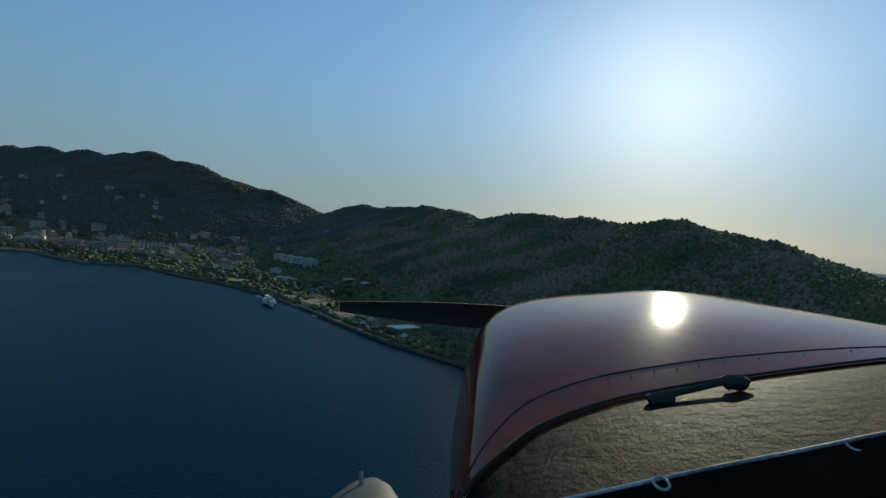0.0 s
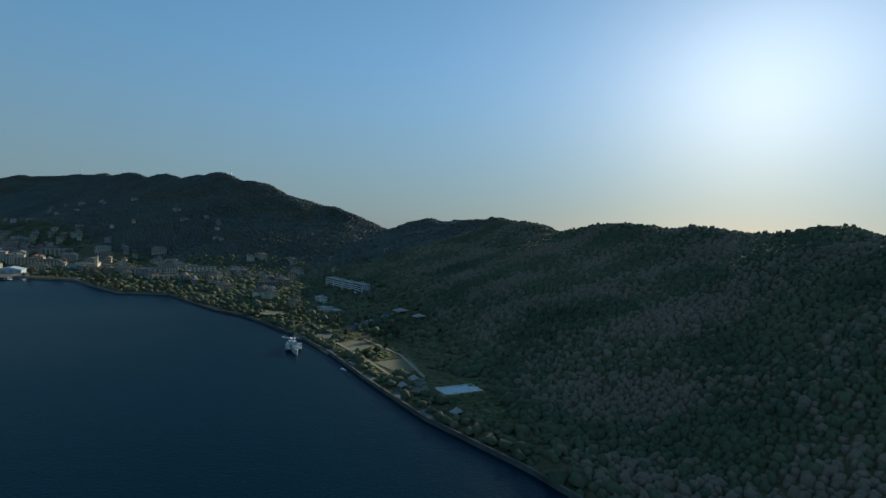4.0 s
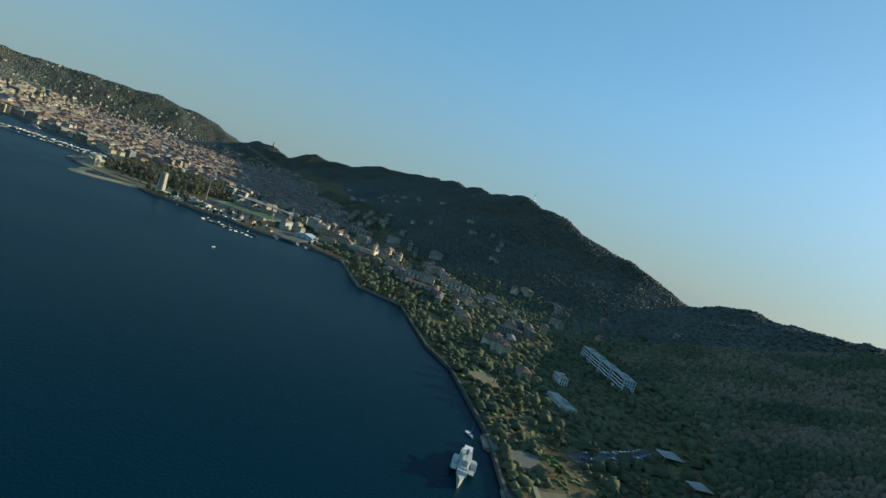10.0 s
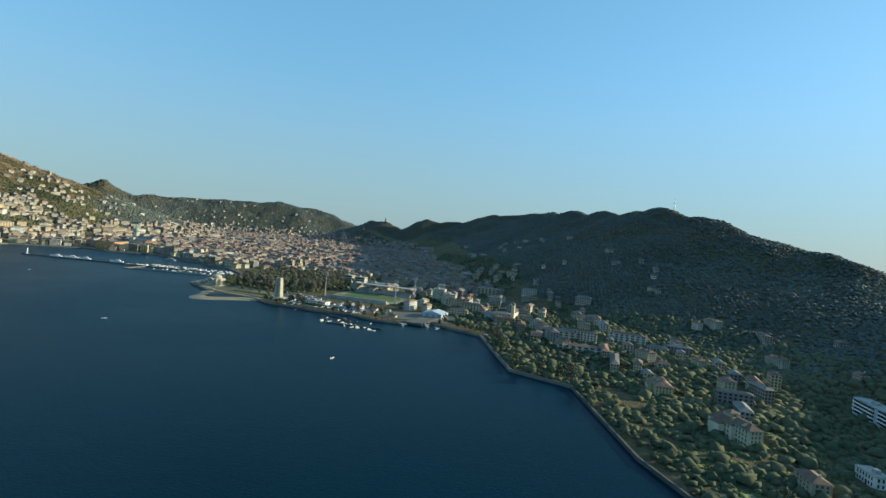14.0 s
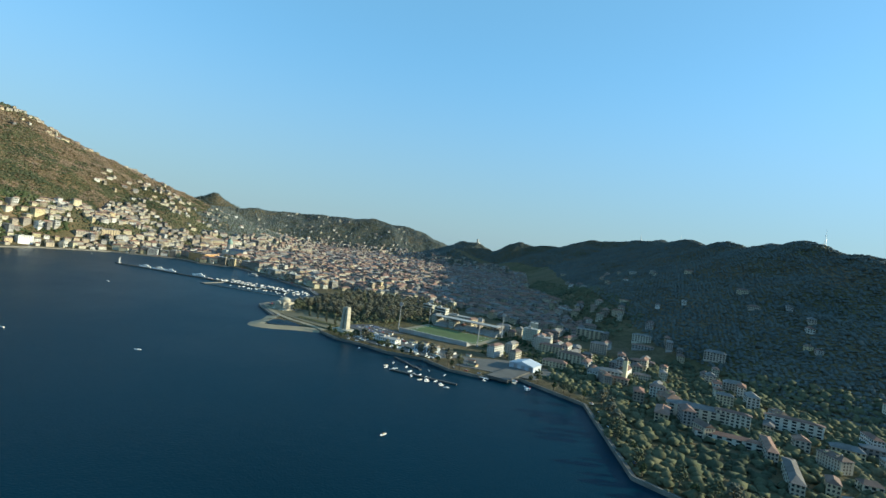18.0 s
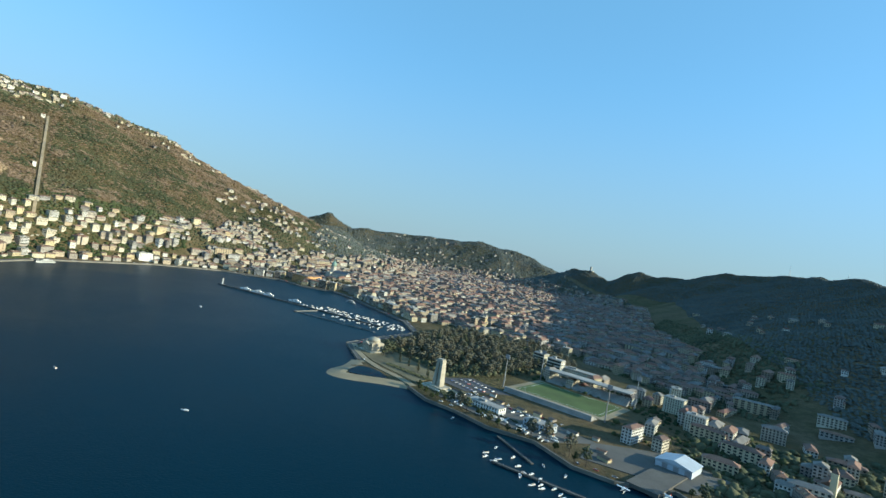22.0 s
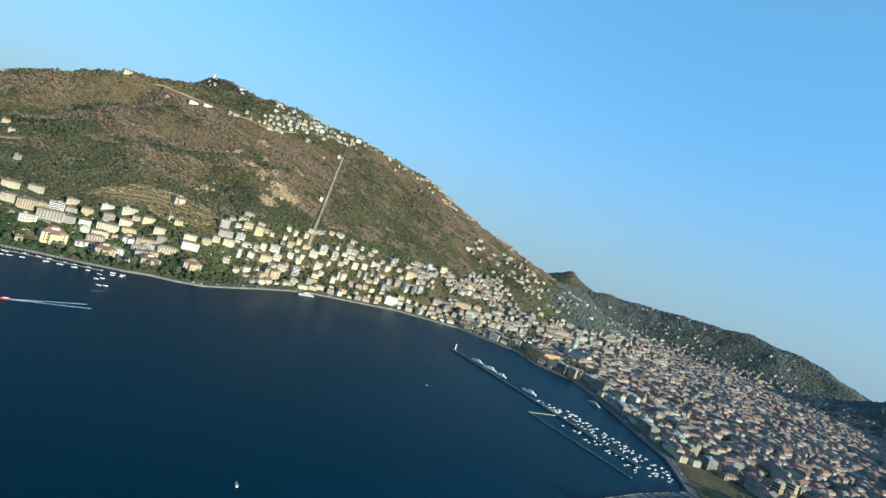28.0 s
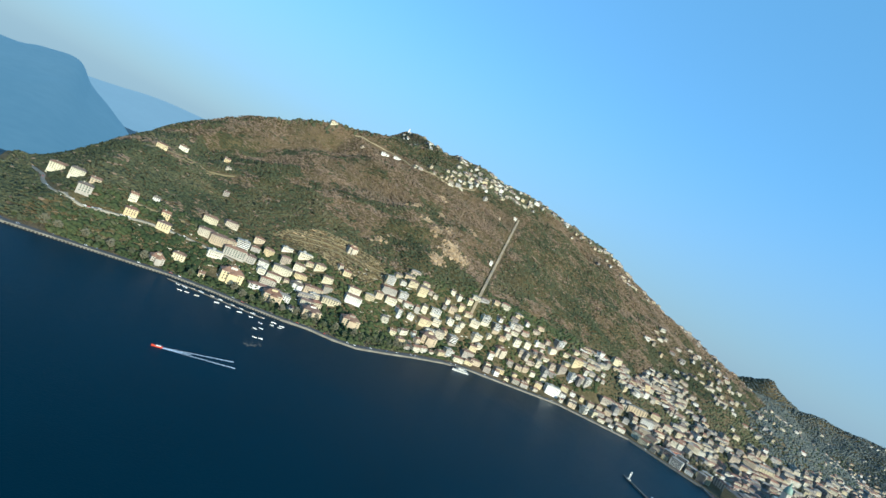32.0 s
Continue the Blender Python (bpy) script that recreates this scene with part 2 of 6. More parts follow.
# ---- ground and water ----
xs, ys = np.concatenate([np.arange(-3600, -1800, 60), np.arange(-1800, 100, 14), np.arange(100, 900, 8), np.arange(900, 2500, 14), np.arange(2500, 4600, 50)]), np.concatenate([np.arange(-4200, -2800, 60), np.arange(-2800, 380, 16), np.arange(380, 1260, 9), np.arange(1260, 1900, 16), np.arange(1900, 5000, 60)])
gx, gy = np.meshgrid(xs, ys)
tagged(grid_object("ground", xs, ys, ground(gx, gy), LAND), "wooded brown and green hills and flat town land round a lake", "ground", kind="structure")
ws = np.linspace(-4800, 5200, 60)
tagged(grid_object("water", ws, ws, np.zeros((60, 60)), WATER), "dark blue rippled lake water", "water", kind="structure")


# ---- kit: shapes and things ----
class Shape:
    """Vertices and faces gathered into one mesh."""
    def __init__(self):
        self.v, self.f = [], []

    def add(self, verts, faces):
        n = len(self.v)
        self.v += [tuple(p) for p in verts]
        self.f += [tuple(i + n for i in f) for f in faces]
        return self

    def box(self, x, y, z, w, d, h, turn=0.0, top=1.0):
        """A block standing at z, its top scaled by top."""
        c, s = math.cos(radians(turn)), math.sin(radians(turn))
        pts = []
        for k, zz in ((1.0, z), (top, z + h)):
            for a, b in ((-1, -1), (1, -1), (1, 1), (-1, 1)):
                px, py = a * w / 2 * k, b * d / 2 * k
                pts.append((x + c * px - s * py, y + s * px + c * py, zz))
        return self.add(pts, [(3, 2, 1, 0), (4, 5, 6, 7), (0, 1, 5, 4), (1, 2, 6, 5), (2, 3, 7, 6), (3, 0, 4, 7)])

    def hip(self, z, w, d, h, eave=0.6, ridge=0.45):
        """A hipped roof with eaves, over a plan of w by d."""
        a, b = w / 2 + eave, d / 2 + eave
        r = max(0.0, a - b * (1 - ridge) * 1.4)
        pts = [(-a, -b, z - 0.15), (a, -b, z - 0.15), (a, b, z - 0.15), (-a, b, z - 0.15), (-a, -b, z + 0.1), (a, -b, z + 0.1), (a, b, z + 0.1), (-a, b, z + 0.1), (-r, 0, z + h), (r, 0, z + h)]
        return self.add(pts, [(3, 2, 1, 0), (0, 1, 5, 4), (1, 2, 6, 5), (2, 3, 7, 6), (3, 0, 4, 7), (4, 5, 9, 8), (5, 6, 9), (6, 7, 8, 9), (7, 4, 8)])

    def gable(self, z, w, d, h, eave=0.5):
        a, b = w / 2 + eave, d / 2 + eave
        pts = [(-a, -b, z - 0.1), (a, -b, z - 0.1), (a, b, z - 0.1), (-a, b, z - 0.1), (-a, 0, z + h), (a, 0, z + h)]
        return self.add(pts, [(3, 2, 1, 0), (0, 1, 5, 4), (2, 3, 4, 5), (1, 2, 5), (3, 0, 4)])

    def lathe(self, x, y, rings, n=12, start=0.0):
        """A turned body from (height, radius) rings, closed at both ends."""
        pts = [(x + r * math.cos(start + 2 * math.pi * i / n), y + r * math.sin(start + 2 * math.pi * i / n), z) for z, r in rings for i in range(n)]
        faces = [(k * n + i, k * n + (i + 1) % n, (k + 1) * n + (i + 1) % n, (k + 1) * n + i) for k in range(len(rings) - 1) for i in range(n)]
        faces += [tuple(range(n - 1, -1, -1)), tuple((len(rings) - 1) * n + i for i in range(n))]
        return self.add(pts, faces)

    def hull(self, length, beam, deck, keel=-0.3, sheer=0.25):
        """A boat's hull, its bow towards +x."""
        n, pts = 9, []
        for i in range(n):
            u = i / (n - 1)
            x, half = (u - 0.5) * length, beam / 2 * (0.82 + 0.18 * math.sin(math.pi * min(1, u * 1.5))) * (1 - max(0, (u - 0.5) / 0.5) ** 2.2)
            half, lift = max(half, 0.03), sheer * length * 0.15 * max(0, u - 0.4) ** 2 * 4
            pts += [(x - 0.06 * length * (u > 0.8) * (u - 0.8), -half * 0.7, keel), (x, -half, deck + lift), (x, half, deck + lift), (x - 0.06 * length * (u > 0.8) * (u - 0.8), half * 0.7, keel)]
        faces = []
        for i in range(n - 1):
            a, b = 4 * i, 4 * i + 4
            faces += [(a + k, b + k, b + k + 1, a + k + 1) for k in range(3)] + [(a + 3, b + 3, b, a)]
        faces += [(3, 2, 1, 0), (4 * n - 4, 4 * n - 3, 4 * n - 2, 4 * n - 1)]
        return self.add(pts, faces)

    def clump(self, x, y, z, r, rng, squash=0.85):
        """A small uneven ball of leaves or twigs."""
        k = r * (0.75 + 0.5 * rng.rand(len(BALL_V)))[:, None]
        return self.add(BALL_V * k * (1, 1, squash) + (x, y, z), BALL_F)


def ball():
    p = (1 + 5 ** 0.5) / 2
    v = np.array([(-1, p, 0), (1, p, 0), (-1, -p, 0), (1, -p, 0), (0, -1, p), (0, 1, p), (0, -1, -p), (0, 1, -p), (p, 0, -1), (p, 0, 1), (-p, 0, -1), (-p, 0, 1)]) / math.hypot(1, p)
    f = [(0, 11, 5), (0, 5, 1), (0, 1, 7), (0, 7, 10), (0, 10, 11), (1, 5, 9), (5, 11, 4), (11, 10, 2), (10, 7, 6), (7, 1, 8), (3, 9, 4), (3, 4, 2), (3, 2, 6), (3, 6, 8), (3, 8, 9), (4, 9, 5), (2, 4, 11), (6, 2, 10), (8, 6, 7), (9, 8, 1)]
    return v, f


BALL_V, BALL_F = ball()
TUFT_V = np.array([(1, 0, 0), (-0.5, 0.87, 0), (-0.5, -0.87, 0), (0.45, 0.78, 0.8), (-0.9, 0, 0.8), (0.45, -0.78, 0.8), (0, 0, 1.15)])
TUFT_F = [(0, 1, 3), (1, 2, 4), (2, 0, 5), (0, 3, 5), (1, 4, 3), (2, 5, 4), (3, 6, 5), (4, 6, 3), (5, 6, 4)]


def smooth_line(line, n=6):
    """A rounded line through points."""
    out = []
    for i in range(len(line) - 1):
        p0, p1, p2, p3 = line[max(0, i - 1)], line[i], line[i + 1], line[min(len(line) - 1, i + 2)]
        for j in range(n):
            u = j / n
            out.append(tuple(0.5 * (2 * p1[k] + (p2[k] - p0[k]) * u + (2 * p0[k] - 5 * p1[k] + 4 * p2[k] - p3[k]) * u * u + (3 * p1[k] - p0[k] - 3 * p2[k] + p3[k]) * u ** 3) for k in range(len(p1))))
    return out + [line[-1]]


def thing(name, m, label, category, group=""):
    ob = new(name)
    ob.empty_display_size = 2
    ob.matrix_world = m
    return tagged(ob, label, category, group)


def part(name, shape, mat, parent, label="", kind="", smooth=False):
    ob = mesh_object(name, shape.v, shape.f, mat, smooth)
    ob.parent = parent
    return tagged(ob, label, kind=kind)


def height(x, y):
    return float(ground(np.array([x]), np.array([y]))[0])


def seat(x, y, turn=0.0, lift=0.0):
    """A pose on the ground."""
    return pose(x, y, height(x, y) + lift, 0, 0, turn)


def joined(name, pieces, mat, label, category, kind="stuff", smooth=False):
    """Many alike pieces in one mesh: pieces are (points of n x k x 3, faces of one piece)."""
    co, polys, base = [], [], 0
    for pts, faces in pieces:
        n, k = pts.shape[:2]
        co.append(pts.reshape(-1, 3))
        for size in sorted({len(f) for f in faces}):
            f = np.array([g for g in faces if len(g) == size])
            polys.append((base + (np.arange(n) * k)[:, None, None] + f[None]).reshape(-1, size))
        base += n * k
    co = np.concatenate(co)
    me = bpy.data.meshes.new(name)
    me.vertices.add(len(co))
    me.vertices.foreach_set("co", co.ravel())
    sizes = np.concatenate([np.full(len(p), p.shape[1]) for p in polys])
    loops = np.concatenate([p.ravel() for p in polys]).astype(np.int32)
    me.loops.add(len(loops))
    me.loops.foreach_set("vertex_index", loops)
    me.polygons.add(len(sizes))
    me.polygons.foreach_set("loop_start", np.concatenate([[0], np.cumsum(sizes)[:-1]]).astype(np.int32))
    me.polygons.foreach_set("use_smooth", np.full(len(sizes), smooth))
    me.update(calc_edges=True)
    me.materials.append(mat)
    return tagged(new(name, me), label, category, kind=kind)


def spread(shape_v, x, y, z, sx, sy, sz, turn):
    """Copies of a shape's points, scaled, turned and placed."""
    v = np.asarray(shape_v, float)[None]
    px, py, pz = v[..., 0] * sx[:, None], v[..., 1] * sy[:, None], v[..., 2] * sz[:, None]
    c, s = np.cos(turn)[:, None], np.sin(turn)[:, None]
    return np.stack([x[:, None] + c * px - s * py, y[:, None] + s * px + c * py, z[:, None] + pz], -1)


WALL_TONES = [(0.52, 0.46, 0.36), (0.30, 0.25, 0.19), (0.48, 0.38, 0.25), (0.50, 0.45, 0.34), (0.40, 0.33, 0.26), (0.34, 0.32, 0.30), (0.60, 0.58, 0.54), (0.50, 0.43, 0.30), (0.22, 0.20, 0.185), (0.50, 0.46, 0.37), (0.56, 0.53, 0.46), (0.50, 0.42, 0.28), (0.40, 0.35, 0.29), (0.45, 0.40, 0.33)]
ROOF_TONES = [(0.20, 0.105, 0.07), (0.25, 0.13, 0.085), (0.16, 0.10, 0.078), (0.27, 0.15, 0.10), (0.15, 0.12, 0.10), (0.22, 0.13, 0.09)]
OLD_ROOF_TONES = [(0.22, 0.105, 0.075), (0.26, 0.125, 0.085), (0.17, 0.105, 0.085), (0.28, 0.15, 0.105), (0.14, 0.122, 0.112), (0.21, 0.118, 0.09), (0.24, 0.22, 0.20), (0.17, 0.165, 0.16)]
SHORE_TONES = [(0.60, 0.54, 0.40), (0.64, 0.61, 0.53), (0.55, 0.43, 0.25), (0.58, 0.51, 0.35), (0.66, 0.64, 0.59), (0.47, 0.41, 0.32), (0.62, 0.54, 0.36), (0.42, 0.33, 0.23), (0.60, 0.56, 0.46), (0.57, 0.47, 0.28), (0.36, 0.33, 0.29), (0.63, 0.58, 0.45), (0.52, 0.42, 0.30), (0.56, 0.46, 0.28), (0.60, 0.55, 0.42), (0.30, 0.26, 0.22)]
RENDER_WALL = plain("rendered_wall", (0.7, 0.6, 0.5), 0.85, scale=0.5, tones=SHORE_TONES)
TAN_STONE = plain("weathered_tan_stone", (0.47, 0.42, 0.33), 0.9, scale=0.4, amount=0.35, bump=0.05)
SHIP_PAINT = plain("dull_white_ship_paint", (0.48, 0.48, 0.46), 0.5, scale=0.8, amount=0.2)
WALL_MANY = plain("rendered_walls_many", (0.7, 0.6, 0.5), 0.85, scale=0.3, tones=WALL_TONES, by="island")
TILE_ROOF = plain("clay_tile_roof", (0.33, 0.16, 0.1), 0.85, scale=1.2, amount=0.4, bump=0.1, tones=ROOF_TONES)
ROOF_MANY = plain("clay_tile_roofs_many", (0.33, 0.16, 0.1), 0.85, scale=0.6, amount=0.4, tones=OLD_ROOF_TONES, by="island")
WHITE_WALL = plain("white_wall", (0.80, 0.78, 0.74), 0.8, scale=0.4, amount=0.15)
PALE_WALL = plain("pale_cream_wall", (0.62, 0.57, 0.47), 0.85, scale=0.4, amount=0.2, tones=[(0.62, 0.57, 0.47), (0.66, 0.64, 0.58), (0.55, 0.48, 0.36), (0.60, 0.53, 0.40)])
STONE = plain("pale_stone", (0.50, 0.46, 0.39), 0.85, scale=0.5, amount=0.3, bump=0.05)
CONCRETE = plain("grey_concrete", (0.36, 0.35, 0.33), 0.9, scale=0.3, amount=0.35)
DARK_STONE = plain("dark_stone", (0.10, 0.095, 0.08), 0.9, scale=0.3, amount=0.45)
QUAY_STONE = plain("weathered_quay_stone", (0.20, 0.185, 0.155), 0.9, scale=0.3, amount=0.4)
PAVING = plain("grey_paving", (0.115, 0.108, 0.096), 0.9, scale=0.2, amount=0.3)
ASPHALT = plain("worn_asphalt", (0.075, 0.075, 0.078), 0.95, scale=0.3, amount=0.3)
PANE = plain("dark_window_glass", (0.03, 0.035, 0.04), 0.12, scale=0.5, amount=0.2)
SHUTTER = plain("window_shutter", (0.06, 0.07, 0.05), 0.7, scale=1.0, tones=[(0.04, 0.075, 0.05), (0.075, 0.05, 0.035), (0.06, 0.06, 0.06), (0.035, 0.035, 0.04)])
COPPER = plain("green_copper", (0.22, 0.33, 0.27), 0.6, scale=0.3, amount=0.3)
SLATE = plain("grey_slate_roof", (0.16, 0.17, 0.19), 0.7, scale=0.8, amount=0.3)
STEEL = plain("painted_steel", (0.35, 0.36, 0.38), 0.45, 0.6, scale=0.6, amount=0.2)
GRASS = plain("mown_grass", (0.075, 0.12, 0.03), 0.95, scale=0.15, amount=0.35)
DRY_GRASS = plain("dry_grass", (0.175, 0.145, 0.08), 0.95, scale=0.15, amount=0.35)
PALE_ROAD = plain("dusty_pale_road", (0.27, 0.25, 0.21), 0.95, scale=0.2, amount=0.3)
STRAW = plain("straw_coloured_grass", (0.27, 0.215, 0.115), 0.95, scale=0.12, amount=0.4)
SAND = plain("pale_sand", (0.29, 0.235, 0.15), 0.95, scale=0.2, amount=0.25)
BALLAST = plain("pale_track_ballast", (0.38, 0.29, 0.18), 0.95, scale=0.3, amount=0.3)
ROCK = plain("tan_rock", (0.30, 0.22, 0.14), 0.95, scale=0.08, amount=0.4, tones=[(0.36, 0.25, 0.145), (0.27, 0.19, 0.12), (0.40, 0.29, 0.18)], by="island")
BOAT_WHITE = plain("white_boat_hull", (0.80, 0.80, 0.78), 0.3, scale=1.0, amount=0.1)
BOAT_MIX = plain("boat_cover", (0.7, 0.7, 0.7), 0.5, scale=1.0, amount=0.15, tones=[(0.75, 0.75, 0.72), (0.10, 0.18, 0.32), (0.60, 0.60, 0.58), (0.45, 0.30, 0.16), (0.78, 0.78, 0.78)])
RED_PAINT = plain("red_paint", (0.55, 0.06, 0.03), 0.35, scale=1.0, amount=0.1)
BLUE_WHITE = plain("bluish_white_wall", (0.46, 0.51, 0.57), 0.7, scale=0.4, amount=0.15)
POOL_WATER = plain("pool_water", (0.08, 0.24, 0.29), 0.18, scale=0.2, amount=0.1)
FOAM = plain("wake_foam", (0.72, 0.76, 0.80), 0.8, scale=2.0, amount=0.2)
BARK = plain("tree_bark", (0.10, 0.075, 0.055), 0.95, scale=2.0, amount=0.3)
CAR_PAINT = plain("car_paint", (0.5, 0.5, 0.5), 0.3, scale=1.0, amount=0.05, tones=[(0.75, 0.75, 0.75), (0.05, 0.05, 0.06), (0.35, 0.36, 0.38), (0.40, 0.05, 0.04), (0.08, 0.14, 0.30), (0.70, 0.70, 0.72)])
RUBBER = plain("black_rubber", (0.02, 0.02, 0.02), 0.9)


def leaf_build(tones):
    def build(t, nodes, p, link):
        pick = nodes.new("ShaderNodeNewGeometry").outputs["Random Per Island"]
        patch = noise_of(nodes, link, 0.009, 5, 0.65)
        add = nodes.new("ShaderNodeMath")
        add.operation = "MULTIPLY_ADD"
        add.inputs[1].default_value = 0.09
        link(pick, add.inputs[0])
        link(patch.outputs[0], add.inputs[2])
        r = ramp_of(nodes, tones)
        link(add.outputs[0], r.inputs[0])
        fine = noise_of(nodes, link, 0.5, 6, 0.75)
        grain = ramp_of(nodes, [(0.3, (0.76, 0.76, 0.76)), (0.7, (1.18, 1.18, 1.15))])
        link(fine.outputs[0], grain.inputs[0])
        link(mixed(nodes, link, 1.0, r.outputs[0], grain.outputs[0], "MULTIPLY"), p.inputs["Base Color"])
        p.inputs["Roughness"].default_value = 0.95
        p.inputs["Specular IOR Level"].default_value = 0.1
        bumped(nodes, link, p, fine.outputs[0], 0.5, 1.0)
    return build


BARE_WOOD = material("bare_winter_woods", leaf_build([(0.32, (0.108, 0.092, 0.064)), (0.44, (0.158, 0.120, 0.086)), (0.56, (0.190, 0.138, 0.102)), (0.68, (0.212, 0.152, 0.112)), (0.80, (0.220, 0.168, 0.116))]))
GREEN_WOOD = material("evergreen_woods", leaf_build([(0.34, (0.050, 0.060, 0.040)), (0.48, (0.080, 0.090, 0.056)), (0.62, (0.112, 0.112, 0.066)), (0.78, (0.145, 0.126, 0.078))]))
DARK_WOOD = material("dark_holm_oaks", leaf_build([(0.34, (0.034, 0.043, 0.026)), (0.48, (0.052, 0.062, 0.036)), (0.62, (0.078, 0.080, 0.046)), (0.78, (0.115, 0.100, 0.062))]))
GARDEN_LEAF = material("garden_leaves", leaf_build([(0.4, (0.03, 0.045, 0.022)), (0.6, (0.055, 0.07, 0.032)), (0.8, (0.09, 0.09, 0.042)), (0.95, (0.13, 0.11, 0.062))]))
PARK_LEAF = material("grey_green_crowns", leaf_build([(0.35, (0.095, 0.100, 0.070)), (0.5, (0.125, 0.118, 0.085)), (0.62, (0.155, 0.132, 0.098)), (0.8, (0.185, 0.148, 0.110))]))
# Lightened blue-grey tones put aerial haze into the crowns' colour.
HAZED_LEAF = material("haze_tinted_woods", leaf_build([(0.36, (0.082, 0.098, 0.096)), (0.55, (0.108, 0.122, 0.116)), (0.8, (0.130, 0.138, 0.122))]))


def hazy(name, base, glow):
    """Far slopes with aerial haze put in as a soft blue emission over a dark base."""
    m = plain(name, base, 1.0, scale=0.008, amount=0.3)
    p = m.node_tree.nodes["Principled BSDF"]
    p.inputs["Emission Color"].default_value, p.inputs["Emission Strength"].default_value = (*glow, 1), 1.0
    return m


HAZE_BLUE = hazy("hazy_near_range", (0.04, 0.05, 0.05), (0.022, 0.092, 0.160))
FAR_HAZE_BLUE = hazy("hazy_far_range", (0.04, 0.055, 0.06), (0.075, 0.160, 0.235))


# ---- houses ----
def windows_of(shape, w, d, floors, storey, step=2.9, proud=0.06, size=(1.25, 1.9)):
    """Panes on all four fronts, a little proud of the wall."""
    for face in range(4):
        span, out = (w, d / 2) if face % 2 == 0 else (d, w / 2)
        count = max(1, int((span - 1.2) / step))
        for fl in range(floors):
            for i in range(count):
                u, z = (i - (count - 1) / 2) * step, fl * storey + 0.8
                q = [(u - size[0] / 2, -out - proud, z), (u + size[0] / 2, -out - proud, z), (u + size[0] / 2, -out - proud, z + size[1]), (u - size[0] / 2, -out - proud, z + size[1])]
                for _ in range(face):
                    q = [(-y, x, zz) for x, y, zz in q]
                shape.add(q, [(0, 1, 2, 3)])
    return shape


def house(name, m, label, w, d, floors, roof="hip", storey=3.1, wall=None, cover=None, wing=None, balconies=False, dormers=False, loft_=False, group="", each=False):
    """A house: walls with a footing, roof, chimneys, shuttered windows, and where wanted a wing or balconies."""
    ob = thing(name, m, label, "house", group)
    h = floors * storey + 0.4
    walls = Shape().box(0, 0, -9, w, d, h + 9)
    if wing:
        walls.box(*wing[:2], -9, *wing[2:4], wing[4] + 9)
    part("wall", walls, wall or RENDER_WALL, ob)
    if roof == "flat":
        top = Shape().box(0, 0, h, w + 0.5, d + 0.5, 0.35).box(w * 0.15, 0, h + 0.35, w * 0.22, d * 0.3, 2.2)
        part("roof", top, cover or CONCRETE, ob)
    else:
        top = Shape()
        roof_by = top.hip if roof == "hip" else top.gable
        roof_by(h, w, d, min(w, d) * 0.27)
        if wing:
            top.box(wing[0], wing[1], wing[4], wing[2] + 0.8, wing[3] + 0.8, 0.3).box(wing[0], wing[1], wing[4] + 0.3, wing[2] + 0.4, wing[3] + 0.4, 1.6, 0, 0.25)
        part("roof", top, cover or TILE_ROOF, ob)
        part("chimney", Shape().box(w * 0.2, d * 0.12, h, 0.8, 0.8, min(w, d) * 0.24 + 1.0).box(w * 0.2, d * 0.12, h + min(w, d) * 0.24 + 1.0, 1.1, 1.1, 0.25), STONE, ob)
    part("cornice", Shape().box(0, 0, h - 0.75, w + 0.5, d + 0.5, 0.4), STONE, ob)
    part("door", Shape().box(w * 0.08, -d / 2 - 0.06, -0.3, 1.6, 0.2, 2.7), SHUTTER, ob)
    if dormers:
        for u in (-w * 0.22, w * 0.22):
            dormer = part("dormer", Shape().box(u, -d * 0.28, h - 0.1, 2.2, 3.2, 2.5), wall or RENDER_WALL, ob)
            part("dormer_roof", Shape().add([(u - 1.4, -d * 0.28 - 1.9, h + 2.3), (u + 1.4, -d * 0.28 - 1.9, h + 2.3), (u + 1.4, -d * 0.28 + 1.9, h + 2.3), (u - 1.4, -d * 0.28 + 1.9, h + 2.3), (u, -d * 0.28 - 1.9, h + 3.2), (u, -d * 0.28 + 1.9, h + 3.2)], [(0, 4, 5, 3), (4, 1, 2, 5), (0, 1, 4), (2, 3, 5), (3, 2, 1, 0)]), cover or TILE_ROOF, dormer)
    if loft_:
        part("roof_tower", Shape().box(0, 0, h, w * 0.3, w * 0.3, 5.2), wall or RENDER_WALL, ob)
        part("tower_roof", Shape().box(0, 0, h + 5.2, w * 0.3 + 1, w * 0.3 + 1, 1.8, 0, 0.1), cover or TILE_ROOF, ob)
    if each:
        me = None
        for face in range(4):
            span, out = (w, d / 2) if face % 2 == 0 else (d, w / 2)
            count = max(1, int((span - 1.2) / 3.6))
            for k in range(floors * count):
                m_ = pose(0, 0, 0, 0, 0, 90 * face) @ pose((k % count - (count - 1) / 2) * 3.6, -out - 0.04, k // count * storey + 0.8)
                if me is None:
                    first_ = part("window", Shape().box(0, 0, 0, 1.5, 0.16, 2.1), PANE, ob)
                    me = first_.data
                    first_.matrix_local = m_
                else:
                    pane = tagged(new("window", me))
                    pane.parent = ob
                    pane.matrix_local = m_
    else:
        part("window", windows_of(Shape(), w, d, floors, storey), SHUTTER if roof != "flat" else PANE, ob, kind="stuff")
